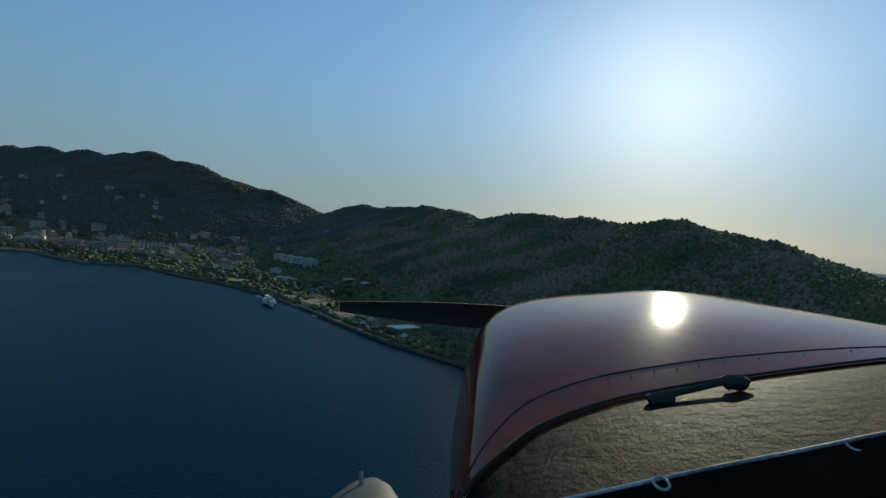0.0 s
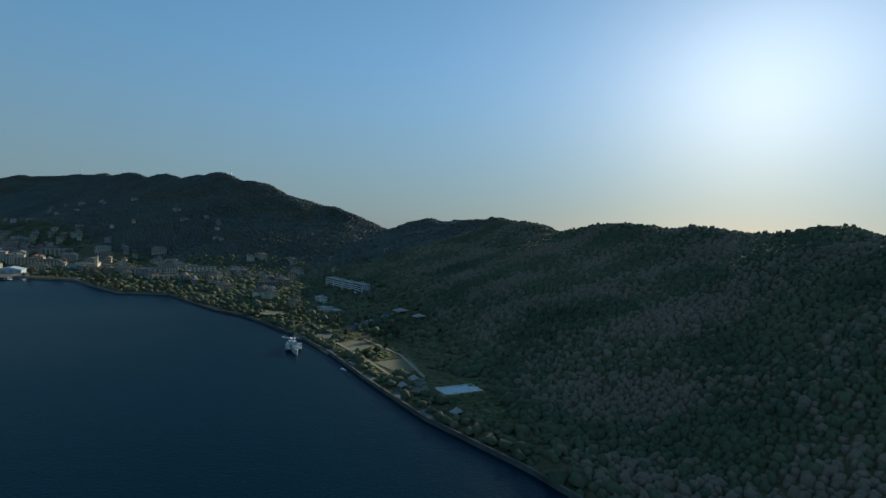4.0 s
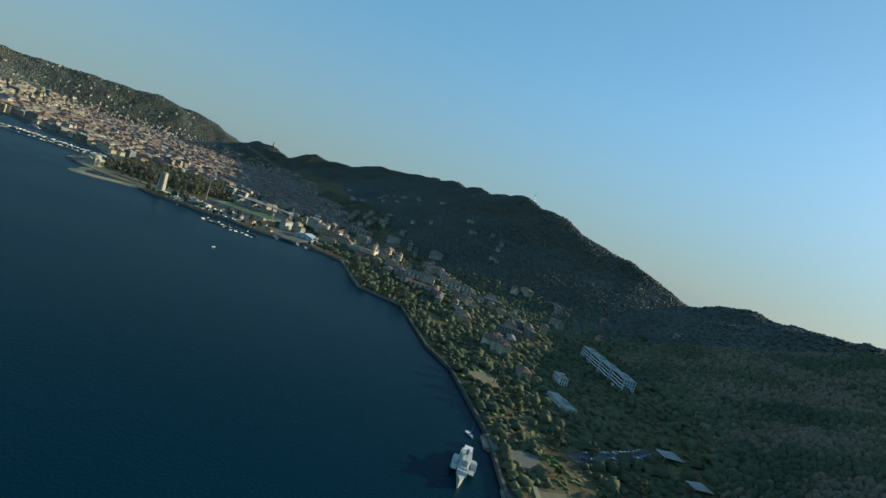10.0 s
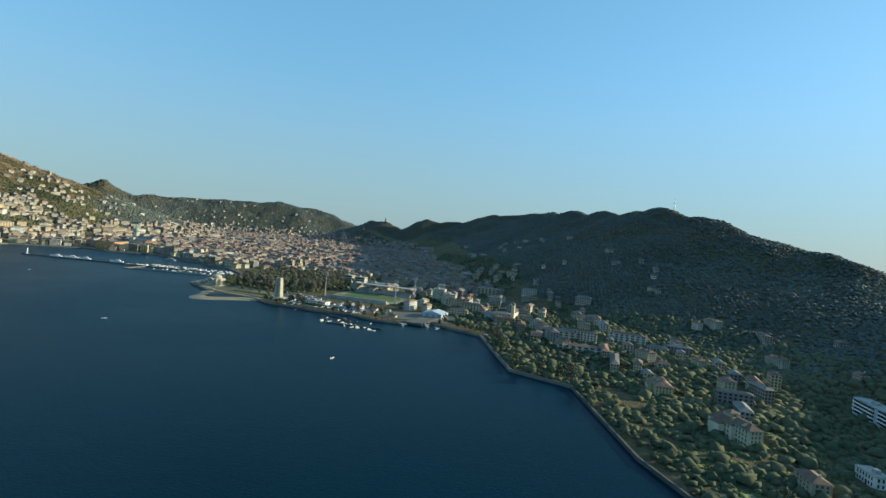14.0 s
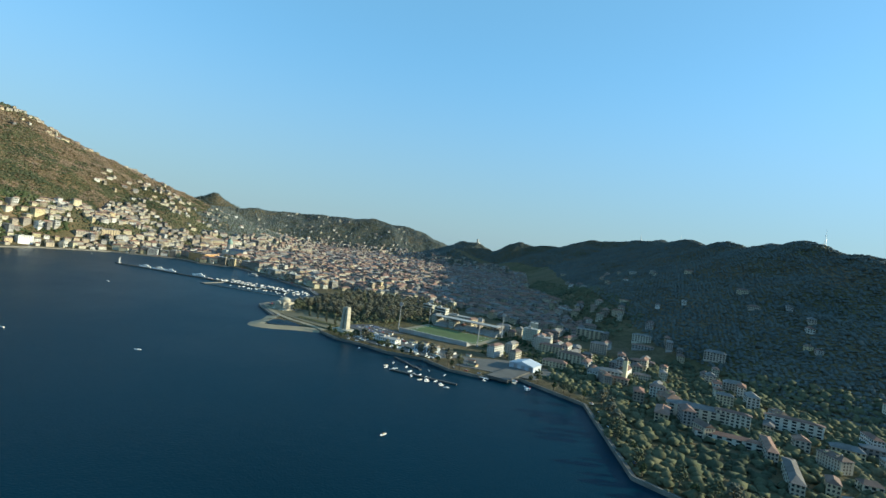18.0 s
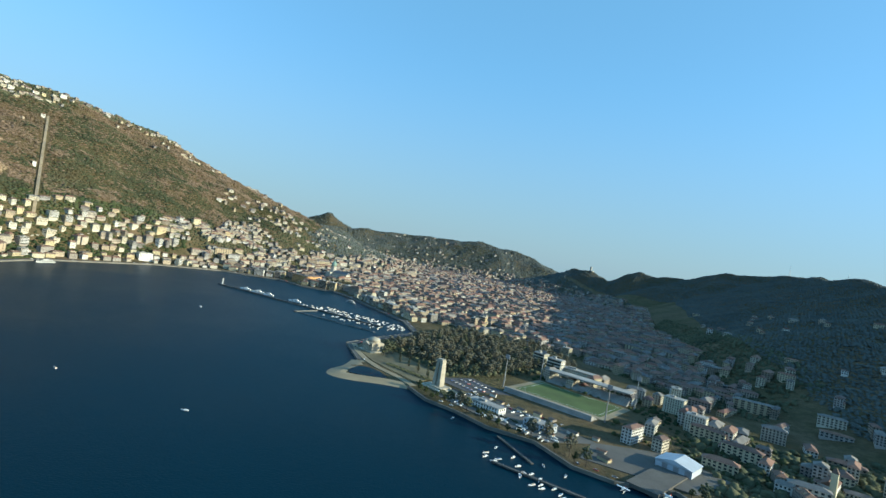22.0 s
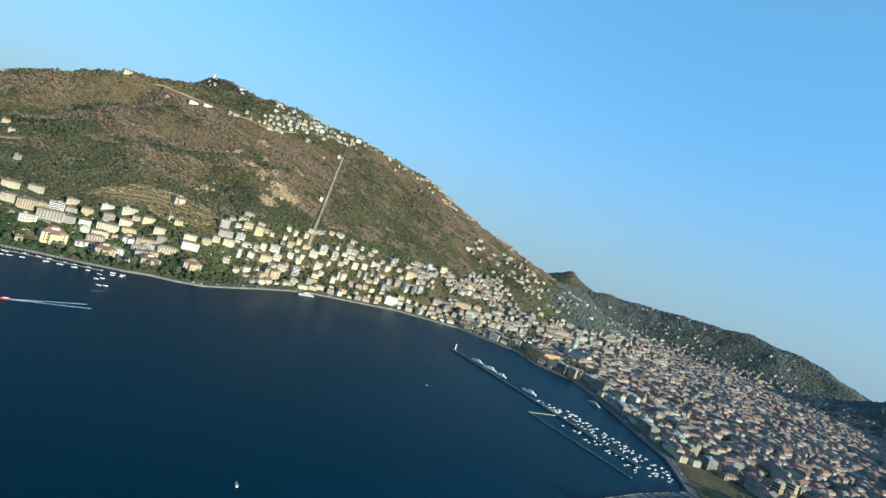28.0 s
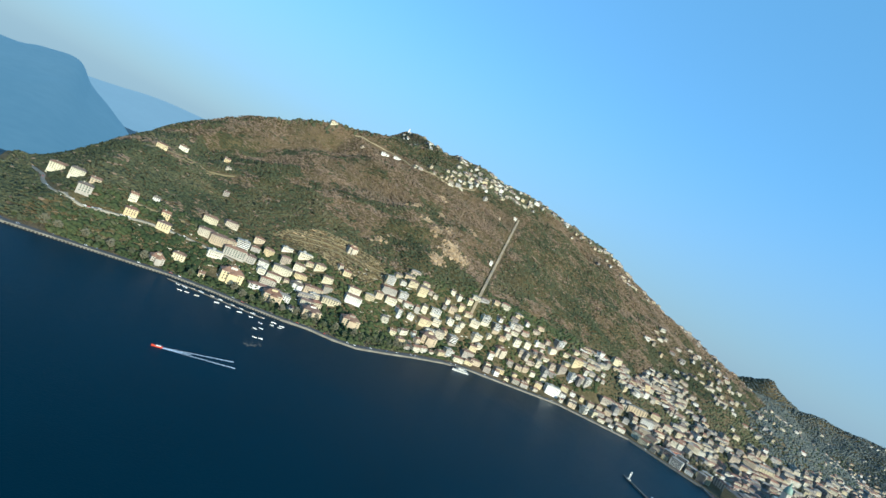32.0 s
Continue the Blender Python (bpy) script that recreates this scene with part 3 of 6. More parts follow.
    if balconies:
        slabs = Shape()
        for fl in range(1, floors):
            slabs.box(0, -d / 2 - 0.7, fl * storey + 0.1, w * 0.92, 1.4, 0.2).box(0, -d / 2 - 1.35, fl * storey + 0.3, w * 0.92, 0.1, 0.9)
        # Flat dark bands paint ribbon windows and shaded loggia recesses alike.
        dark = Shape()
        for fl in range(floors):
            for side in (-1, 1):
                dark.add([(-w * 0.46, side * (d / 2 + 0.05), fl * storey + 0.9), (w * 0.46, side * (d / 2 + 0.05), fl * storey + 0.9), (w * 0.46, side * (d / 2 + 0.05), fl * storey + 2.7), (-w * 0.46, side * (d / 2 + 0.05), fl * storey + 2.7)], [(0, 1, 2, 3)])
        part("glazing_band", dark, PANE, ob, kind="stuff")
        part("balcony", slabs, WHITE_WALL, ob, "pale balcony bands along the front", kind="stuff")
    return ob


KINDS = [
    ("villa", "cream rendered three-storey house with a hipped clay-tile roof", 15, 11, 3, "hip", {}),
    ("apartment_house", "long pale apartment house with a hipped clay-tile roof", 25, 12, 4, "hip", dict(dormers=True)),
    ("apartment_block", "tall flat-roofed apartment block with balcony bands", 20, 13, 6, "flat", dict(balconies=True)),
    ("apartment_house", "low pale flat-roofed house in a hillside garden", 21, 10, 2, "flat", dict(wall=PALE_WALL)),
    ("villa", "large lakeside villa with a projecting wing and clay-tile roof", 24, 17, 3, "hip", dict(wing=(0, -10, 10, 6, 8.5), loft_=True)),
    ("house", "plain gabled house with shuttered windows", 16, 11, 3, "gable", {}),
    ("apartment_block", "stepped five-storey block with long balconies", 23, 13, 5, "flat", dict(balconies=True)),
    ("house", "small old house with a tiled gable roof", 10, 9, 2, "gable", {}),
]
MODELS = {}
vary = random.Random(4)
HOUSE_SPOTS = []


def place_house(kind, x, y, turn, group="houses on the lake shore", size=None):
    m = seat(x, y, turn)
    name, label, w, d, floors, roof, more = KINDS[kind]
    HOUSE_SPOTS.append((x, y, (0.76 * size[0] if size else max(w, d)) / 2))
    if kind not in MODELS:
        MODELS[kind] = house(name, m, label, w, d, floors, roof, group=group, **more)
        return MODELS[kind]
    if size:
        wider = min(1.6, max(0.55, 0.76 * size[0] / w))
        return copy_thing(MODELS[kind], m @ Matrix.Diagonal((wider, min(1.15, math.sqrt(wider)), min(1.5, max(0.7, 0.92 * size[1] / floors)), 1)))
    return copy_thing(MODELS[kind], m @ Matrix.Diagonal((vary.uniform(0.8, 1.25), vary.uniform(0.85, 1.15), vary.uniform(0.8, 1.15), 1)))


rng = np.random.RandomState(7)
# East bank, street by street up the slope: kind, x, y, width, storeys.
EAST_UPPER = [(1, 313, 899, 33, 4.0), (1, 387, 904, 33, 3.7), (1, 264, 865, 33, 3.8), (1, 273, 843, 41, 4.7), (0, 297, 833, 20, 2.8), (6, 321, 826, 26, 5.2), (0, 361, 822, 23, 3.0), (1, 380, 804, 25, 4.1), (1, 402, 844, 26, 2.3), (3, 419, 791, 38, 4.2), (3, 425, 754, 36, 4.6), (3, 244, 820, 32, 4.4), (1, 280, 809, 50, 4.7), (0, 301, 789, 23, 3.8), (1, 319, 773, 24, 3.8), (3, 297, 760, 19, 3.0), (1, 355, 752, 46, 4.4)]
EAST_GARDENS = [(1, 312, 742, 35, 2.4), (7, 335, 728, 22, 1.6), (1, 387, 738, 27, 3.7), (1, 418, 713, 29, 3.3), (7, 455, 689, 13, 2.5), (7, 448, 669, 21, 2.5), (1, 369, 722, 32, 2.1), (4, 346, 709, 25, 4.3), (1, 400, 681, 26, 3.4), (1, 360, 684, 47, 3.3), (1, 380, 667, 24, 3.4), (3, 353, 673, 31, 2.4), (1, 422, 632, 33, 2.4), (1, 404, 621, 42, 3.8), (4, 525, 707, 27, 3.4), (2, 504, 598, 39, 5.6), (1, 492, 588, 43, 3.6)]
EAST_SHORE = [(1, 481, 573, 32, 3.6), (0, 464, 596, 23, 3.0), (5, 538, 595, 15, 4.3), (6, 511, 561, 26, 5.6), (4, 226, 766, 47, 4.9), (7, 180, 785, 12, 2.9), (4, 248, 698, 40, 4.6), (7, 261, 666, 13, 2.0), (4, 290, 643, 44, 3.9), (4, 351, 592, 44, 4.2), (7, 429, 531, 18, 2.9), (1, 560, 537, 31, 5.0), (7, 638, 487, 16, 2.2), (7, 643, 469, 16, 2.9), (7, 589, 512, 14, 1.6), (7, 658, 445, 17, 2.9), (7, 634, 454, 19, 2.6)]
EAST_TOWN = [(1, 613, 468, 25, 2.8), (7, 612, 486, 14, 2.2), (0, 527, 526, 17, 3.1), (0, 545, 515, 18, 3.8), (6, 568, 493, 31, 4.0), (3, 502, 526, 19, 2.7), (1, 529, 500, 41, 3.7), (3, 558, 481, 27, 4.6), (3, 593, 459, 23, 3.3), (0, 615, 435, 18, 2.6), (3, 601, 438, 23, 3.0), (3, 640, 412, 30, 3.4), (2, 663, 395, 28, 5.5), (2, 674, 366, 26, 5.6), (2, 706, 336, 17, 5.6), (3, 629, 393, 37, 3.6), (3, 654, 371, 16, 2.4)]
EAST_QUAY = [(3, 620, 380, 23, 2.6), (4, 656, 334, 38, 3.5), (6, 568, 435, 29, 5.6), (1, 546, 462, 28, 4.3), (4, 505, 474, 47, 5.3), (1, 579, 393, 38, 3.8), (2, 523, 428, 21, 5.5), (1, 534, 404, 35, 2.6), (1, 577, 371, 33, 2.1), (1, 615, 318, 32, 2.2), (0, 602, 345, 18, 2.7), (1, 702, 308, 24, 4.2), (0, 726, 284, 22, 3.0), (3, 751, 262, 20, 2.9), (7, 740, 294, 12, 1.6), (1, 776, 221, 31, 3.2), (6, 798, 211, 36, 4.7)]
EAST_FOOT = [(1, 801, 154, 45, 4.6), (1, 762, 183, 31, 4.5), (6, 764, 154, 26, 5.6), (6, 692, 108, 22, 5.6), (0, 707, 84, 22, 4.3), (6, 782, 116, 31, 5.4), (1, 911, 93, 31, 5.0), (1, 944, 43, 35, 5.6), (1, 883, 72, 28, 5.0), (1, 963, -57, 30, 4.6), (1, 914, -52, 26, 4.4), (5, 854, 16, 20, 4.2), (5, 643, 284, 20, 1.7), (5, 645, 257, 20, 1.9), (5, 649, 230, 20, 2.2), (5, 706, 219, 20, 2.4), (5, 692, 247, 20, 2.0)]
HEADLAND = [(1, 207, 1127, 39, 4.2), (1, 170, 1051, 27, 4.2), (0, 126, 983, 26, 3.8), (7, 157, 1002, 19, 2.4), (5, 185, 953, 16, 3.6), (0, 167, 931, 24, 3.2), (7, 234, 953, 14, 2.2), (7, 217, 912, 17, 3.0), (0, 200, 894, 27, 3.2), (7, 497, 1015, 16, 2.6), (1, 460, 1181, 30, 3.2), (0, 572, 1220, 28, 3.4), (7, 668, 1168, 20, 3.0), (4, 141, 836, 25, 3.5), (0, 183, 834, 24, 3.4)]
for kind, x, y, wide, storeys in EAST_UPPER + EAST_GARDENS + EAST_SHORE + EAST_TOWN + EAST_QUAY + EAST_FOOT + HEADLAND:
    place_house(kind, x, y, 132 + rng.uniform(-12, 12) + (180 if kind in (2, 4, 6) else 0), size=(wide, storeys))
# Hilltop village along the crest and the upper line of the railway.
VILLAGE = [(1, 1624, 466), (3, 1600, 492), (0, 1534, 541), (0, 1560, 520), (1, 1467, 603), (0, 1405, 663), (0, 1430, 640), (0, 1302, 697), (7, 1203, 693), (7, 1216, 745), (0, 1258, 611), (7, 1160, 764), (3, 1122, 962), (3, 1143, 925), (7, 1091, 1032), (7, 1227, 535), (7, 1653, 278), (7, 1803, 97), (7, 613, 1116)]
for kind, x, y in VILLAGE:
    place_house(kind, x, y, 132 + rng.uniform(-25, 25), "hilltop village houses")
# West bank below the wooded hills.
WEST = [(7, -847, -541), (7, -862, -530), (1, -973, -388), (0, -953, -372), (1, -1041, 100), (5, -700, -219), (7, -1132, -159), (7, -1236, -219), (4, -1033, 90), (0, -1020, -47), (4, -971, 15), (1, -873, -221), (0, -1079, 160), (3, -1110, 120), (5, -759, -367), (4, -781, -174), (1, -703, -180), (0, -670, -215), (0, -447, -519), (2, -473, -373), (1, -365, -438), (1, -930, -120), (5, -840, -90), (0, -985, -140), (5, -800, -280), (1, -1060, -230)]
for kind, x, y in WEST:
    place_house(kind, x, y, 128 + rng.uniform(-15, 15), "houses below the western hills")


TOWN_BLOCKS = [(1, 185, -432, 38, 4.8), (2, 0, -382, 16, 8.6), (2, 11, -416, 18, 9.2), (1, 125, -542, 33, 6.4), (0, -74, -386, 27, 4.6), (1, 257, -739, 52, 4.7), (6, -294, -288, 28, 7.5), (6, -334, -280, 31, 7.7), (2, -215, -438, 21, 5.0), (1, 393, -388, 18, 6.7), (6, 352, -343, 28, 7.6), (1, 348, -308, 31, 6.3), (1, 405, -289, 48, 8.2), (1, 145, -348, 25, 4.2), (0, 281, -546, 26, 4.4), (6, 1166, -1245, 39, 9.0), (1, 73, -599, 30, 4.0), (0, -51, -450, 21, 4.2), (0, -227, -311, 15, 2.9)]
for kind, x, y, wide, storeys in TOWN_BLOCKS:
    place_house(kind, x, y, 17 + rng.uniform(-8, 8), "large blocks round the park and the harbour", size=(wide, storeys))


def clear_of(x, y, gap):
    return all((x - a) ** 2 + (y - b) ** 2 > (r + gap) ** 2 for a, b, r in HOUSE_SPOTS)


HOUSE_SPOTS += [(-460, -130, 26), (-410, -120, 26), (-510, -148, 26), (-365, -120, 26), (-475, -208, 52), (-437, -196, 52), (-400, -184, 52), (-622, -132, 32), (-383, -32, 22), (-214, -32, 22), (-456, -46, 22), (-515, -66, 18), (-360, -300, 32), (-505, -318, 16), (-560, -270, 16), (-1199, 252, 10), (-1216, 275, 12), (598, -221, 48), (585, -318, 52), (745, -180, 46), (741, -112, 20), (470, -300, 26), (767, -373, 45), (692, 190, 20), (1128, 1180, 18)]


# The waterfront rows from the harbour northwards.
def waterfront(n0, n1, rows, step, kinds):
    for a, b in zip(SHORE[n0:n1], SHORE[n0 + 1:n1 + 1]):
        length, turn = math.dist(a, b), math.atan2(b[1] - a[1], b[0] - a[0])
        nx, ny = math.sin(turn), -math.cos(turn)
        for row in range(rows):
            s = step / 2
            while s < length:
                off = 32 + row * 22 + rng.uniform(-4, 4)
                x, y = a[0] + math.cos(turn) * s + nx * off, a[1] + math.sin(turn) * s + ny * off
                if clear_of(x, y, 7.5) and height(x, y) > 1.5:
                    place_house(int(rng.choice(kinds)), x, y, math.degrees(turn) + rng.uniform(-5, 5), "waterfront houses")
                s += step + rng.uniform(0, 5)


E_START = SHORE.index((46, -232))
waterfront(E_START, SHORE.index((680, 0)), 4, 23, [0, 1, 1, 6, 5, 2, 6, 1, 7])
waterfront(SHORE.index((680, 0)), SHORE.index((395, 466)), 3, 22, [5, 0, 7, 5])

# The rest of the town, too far to tell house from house.
CITY = [(-60, -330), (350, -360), (520, -330), (620, -260), (740, -120), (780, 60), (740, 220), (640, 400), (580, 500), (700, 420), (860, 240), (960, 40), (1080, -220), (1500, -560), (2100, -900), (2600, -1000), (2650, -1700), (2100, -2350), (1500, -2050), (900, -2000), (500, -1750), (150, -1250), (-200, -850), (-520, -520), (-420, -420), (-180, -440)]
SLOPE_TOWN = [(1480, 350), (1700, 120), (1950, -150), (2200, -500), (2300, -800), (1900, -700), (1700, -420), (1780, -150), (1600, 150)]
CREST_TOWN = [(1130, 860), (1120, 790), (1190, 690), (1300, 640), (1410, 560), (1560, 450), (1680, 330), (1770, 220), (1850, 40), (1880, -60), (2040, -60), (1960, 180), (1830, 470), (1640, 720), (1880, 960), (2180, 1240), (2100, 1330), (1700, 1000), (1480, 800), (1300, 760)]
EAST_BAND = [(250, 690), (300, 610), (420, 540), (560, 430), (690, 300), (740, 380), (640, 500), (560, 600), (450, 690), (380, 790), (300, 860)]
WEST_TOWN = [(-640, -190), (-560, -230), (-520, -350), (-300, -480), (-200, -620), (-420, -700), (-620, -560), (-820, -330), (-960, -220), (-1090, -90), (-1080, 40), (-1000, 50), (-900, -20), (-760, -130)]
COLD_SIDE = [(-1180, -260), (-700, -330), (-500, -560), (100, -1400), (-100, -1500), (-600, -900), (-1000, -560)]


SLOPE_FRONT = [(1290, -60), (1430, -110), (1570, -330), (1520, -570), (1260, -580), (1190, -330)]
FOOT_BAND = [(686, 392), (765, 272), (830, 188), (930, 85), (1110, -95), (1190, -210), (1000, -260), (900, -70), (800, 80), (700, 250), (650, 350)]
FOOT_TOWN = [(560, 520), (640, 470), (680, 440), (760, 330), (800, 220), (740, 230), (640, 390), (540, 450)]
LIDO = [(-720, -150), (-640, -170), (-520, -130), (-360, -130), (-330, -330), (-560, -345), (-720, -260)]


def scatter(poly, gap, keep, seed, turn=0.35):
    """Points on a jittered, turned grid within a plan."""
    r = np.random.RandomState(seed)
    xs, ys = [p[0] for p in poly], [p[1] for p in poly]
    cx, cy, reach = (min(xs) + max(xs)) / 2, (min(ys) + max(ys)) / 2, max(max(xs) - min(xs), max(ys) - min(ys)) * 0.75
    u, v = np.meshgrid(np.arange(-reach, reach, gap), np.arange(-reach, reach, gap))
    u, v = u.ravel() + r.uniform(-0.28, 0.28, u.size) * gap, v.ravel() + r.uniform(-0.28, 0.28, v.size) * gap
    x, y = cx + math.cos(turn) * u - math.sin(turn) * v, cy + math.sin(turn) * u + math.cos(turn) * v
    ok = inside(x, y, poly) & (r.rand(x.size) < keep)
    return x[ok], y[ok]


def town_houses(name, label, sets, seed, thin=240):
    r = np.random.RandomState(seed)
    x, y = np.concatenate([s[0] for s in sets]), np.concatenate([s[1] for s in sets])
    z, sd = ground(x, y), shore_distance(x, y)
    near = np.array([clear_of(a, b, 6) for a, b in zip(x, y)])
    ok = (sd > 30) & near & (r.rand(x.size) < np.clip(1.25 - z / thin, 0.06, 1)) & (waves(x, y, 75, 71) < 0.62)
    x, y, z = x[ok], y[ok], z[ok]
    n = len(x)
    w, d, fl = r.uniform(12, 34, n), r.uniform(8, 13, n), r.choice([2, 3, 3, 4, 4, 5], n)
    fl = np.where(z > 60, np.minimum(fl, 3), fl)
    fl = np.where((z > 60) & (r.rand(n) < 0.6), 2, fl)
    w, d = np.where(z > 60, np.clip(w, 12, 21), w), np.where(z > 60, np.clip(d, 8, 11), d)
    w = np.where((r.rand(n) < 0.22) & (z < 40), w * 1.7, w)
    slope = (x > 250) & (y > 150) | (y > 500)
    lie = np.where(slope, radians(132) + (r.rand(n) < 0.2) * math.pi / 2, 0.30 + r.choice([0, math.pi / 2], n, p=[0.35, 0.65]))
    w = np.where(slope & (z < 200), w * 1.15, w)
    fl = np.where(slope, np.minimum(fl, 4), fl)
    h, turn = fl * 3.0 + 0.3, lie + r.normal(0, 0.11, n)
    walls = Shape().box(0, 0, -0.6, 1, 1, 1.6)
    joined(name + "_walls", [(spread(walls.v, x, y, z, w, d, h, turn), walls.f)], WALL_MANY, label, "houses")
    hips = Shape()
    hips.add([(-0.53, -0.55, 0), (0.53, -0.55, 0), (0.53, 0.55, 0), (-0.53, 0.55, 0), (-0.28, 0, 1), (0.28, 0, 1)], [(3, 2, 1, 0), (0, 1, 5, 4), (2, 3, 4, 5), (1, 2, 5), (3, 0, 4)])
    joined(name + "_roofs", [(spread(hips.v, x, y, z + h, w, d, d * r.uniform(0.20, 0.34, n), turn), hips.f)], ROOF_MANY, "clay-tile roofs of the town", "roofs")
    panes = []
    for floors in range(2, 6):
        for cols in (3, 5, 7):
            pick = (fl == floors) & (np.digitize(w, [14, 20]) == (3, 5, 7).index(cols))
            if pick.any():
                s = Shape()
                for side, (ax, ay) in enumerate(((0, -1), (1, 0), (0, 1), (-1, 0))):
                    count = cols if side % 2 == 0 else 3
                    for i in range(count):
                        u, hw = (i + 0.5) / count - 0.5, 0.27 / count
                        for k in range(floors):
                            z0, z1 = (k + 0.22) / floors, (k + 0.80) / floors
                            e = 0.506
                            c = [(u - hw, -e), (u + hw, -e)]
                            for _ in range(side):
                                c = [(-q, p) for p, q in c]
                            s.add([(*c[0], z0), (*c[1], z0), (*c[1], z1), (*c[0], z1)], [(0, 1, 2, 3)])
                panes.append((spread(s.v, x[pick], y[pick], z[pick], w[pick], d[pick], h[pick], turn[pick]), s.f))
    joined(name + "_windows", panes, PANE, "dark windows of the town houses", "windows")
    return x, y


tx, ty = town_houses("town_houses", "cream, ochre and white town houses crowded on the plain", [scatter(CITY, 19, 0.9, 11)], 21, 66)
sx_, sy_ = town_houses("slope_houses", "scattered pale houses on the hill slopes", [scatter(SLOPE_TOWN, 27, 0.3, 12), scatter(SLOPE_FRONT, 24, 0.32, 19), scatter(COLD_SIDE, 60, 0.35, 13), scatter(WEST_TOWN, 30, 0.5, 16), scatter(CREST_TOWN, 23, 0.66, 14), scatter(EAST_BAND, 21, 0.42, 15), scatter(FOOT_TOWN, 20, 0.5, 18), scatter(FOOT_BAND, 19, 0.85, 20), scatter(LIDO, 26, 0.6, 17)], 22, 900)


# ---- woods and gardens ----
def woods(name, x, y, size, mat, label, seed, tall=(0.5, 1.0), shape=None, lift=0.0):
    r = np.random.RandomState(seed)
    n = len(x)
    z = ground(x, y)
    rad = size[0] + (size[1] - size[0]) * r.rand(n) ** 1.6
    verts, faces = shape or (TUFT_V, TUFT_F)
    pts = spread(verts, x, y, z - 0.3 + lift, rad, rad, rad * r.uniform(*tall, n), r.uniform(0, 6.28, n))
    pts += r.normal(0, 0.14, pts.shape) * rad[:, None, None]
    return joined(name, [(pts, faces)], mat, label, "woods", smooth=True)


HOUSE_ALL = np.array([(a, b, r) for a, b, r in HOUSE_SPOTS])
TAKEN = np.zeros((1200, 1100), bool)
for a, b in np.concatenate([np.stack([tx, ty], -1), np.stack([sx_, sy_], -1)]):
    i, j = int((a + 2200) / 5), int((b + 3400) / 5)
    TAKEN[max(0, i - 1):i + 1, max(0, j - 1):j + 1] = True


def open_ground(x, y, gap):
    """Which points stand clear of houses, the railway cutting and the rock face."""
    ok = ~TAKEN[np.clip((x + 2200) / 5, 0, 1199).astype(int), np.clip((y + 3400) / 5, 0, 1099).astype(int)]
    for a, b, r in HOUSE_ALL:
        ok &= (x - a) ** 2 + (y - b) ** 2 > (r * 0.9 + gap) ** 2
    ok &= along(x, y, (640, 428), (1335, 480))[0] > 8 + gap * 0.4
    for a, b, r in ((779, 554, 34), (700, 566, 22), (785, 520, 20), (802, 623, 16)):
        ok &= np.hypot((x - a) * 0.8, y - b) > r
    for line, half in TERRACES + GARDEN_WAYS + [(HILL_ROAD, 4), (CREST_ROAD, 5)]:
        for a, b in zip(line, line[1:]):
            ok &= along(x, y, a, b)[0] > half + gap * 0.5
    return ok


CREST_ROAD = [(1150, 1100), (1164, 1035), (1172, 960), (1140, 880), (1128, 800), (1170, 725), (1270, 660)]
HILL_ROAD = [(236, 1205), (190, 1130), (150, 1080), (105, 1005), (113, 965), (135, 948), (158, 929), (187, 907), (232, 862), (272, 800)]
GARDEN_WAYS = [([(-1140, 300), (-1150, 283), (-1190, 226)], 6), ([(-1152, 346), (-1178, 407), (-1186, 470)], 2), ([(-1126, 360), (-1142, 402), (-1152, 430), (-1164, 470)], 2.5)]
MEADOW = [(440, 850), (480, 840), (532, 795), (568, 731), (550, 640), (516, 608), (462, 628), (436, 677), (456, 739), (446, 798)]
TERRACES = [([(427, 1188), (500, 1180), (560, 1160), (600, 1078)], 6), ([(455, 1160), (520, 1150), (575, 1115)], 4), ([(469, 827), (492, 779), (514, 725), (511, 657), (529, 610)], 3), ([(458, 812), (480, 768), (499, 725), (497, 660)], 2), ([(482, 835), (505, 785), (528, 728)], 2), ([(183, 950), (215, 925), (250, 900)], 4)]
CREST_WOOD = [(1186, 1048), (1180, 923), (1170, 751), (1250, 631), (1320, 505), (1516, 427), (1640, 420), (1700, 540), (1589, 640), (1439, 830), (1300, 980)]
SHADED_FACE = [(760, 420), (1000, 440), (1330, 455), (1494, 440), (1618, 300), (1640, 70), (1400, 20), (1166, 72), (1019, 219), (860, 340)]
EAST_HILL = [(20, 960), (200, 880), (300, 860), (400, 760), (480, 640), (560, 560), (720, 410), (870, 230), (980, 20), (1100, -230), (1500, -550), (2100, -900), (2330, -980), (2500, -700), (2300, 300), (2350, 1500), (1900, 1900), (1300, 1740), (700, 1620), (300, 1350), (60, 1105), (-10, 1020)]
WEST_HILL = [(-1250, 900), (-1225, 560), (-1238, 400), (-1228, 300), (-1230, 150), (-1150, -100), (-900, -330), (-650, -480), (-300, -900), (100, -1400), (500, -1950), (1000, -2050), (1400, -2050), (1400, -2400), (300, -2900), (-900, -1800), (-1500, -1000), (-1750, 0), (-1850, 900)]
GARDENS = [(40, 930), (200, 650), (240, 560), (430, 470), (560, 380), (700, 200), (800, 60), (900, 150), (700, 470), (520, 640), (420, 800), (300, 900), (120, 1010)]
FAR_HILL = [(2300, -800), (2600, -900), (3100, -1000), (3000, -1900), (2400, -2500), (1800, -2800), (1800, -2500), (2300, -2100), (2450, -1500)]
r7 = np.random.RandomState(5)


def mask_by(x, y, size, seed, low, high):
    """A share of points that goes from one at low to none at high values of a smooth relief."""
    v = waves(x, y, size, seed)
    return r7.rand(x.size) < np.clip((high - v) / (high - low), 0, 1)


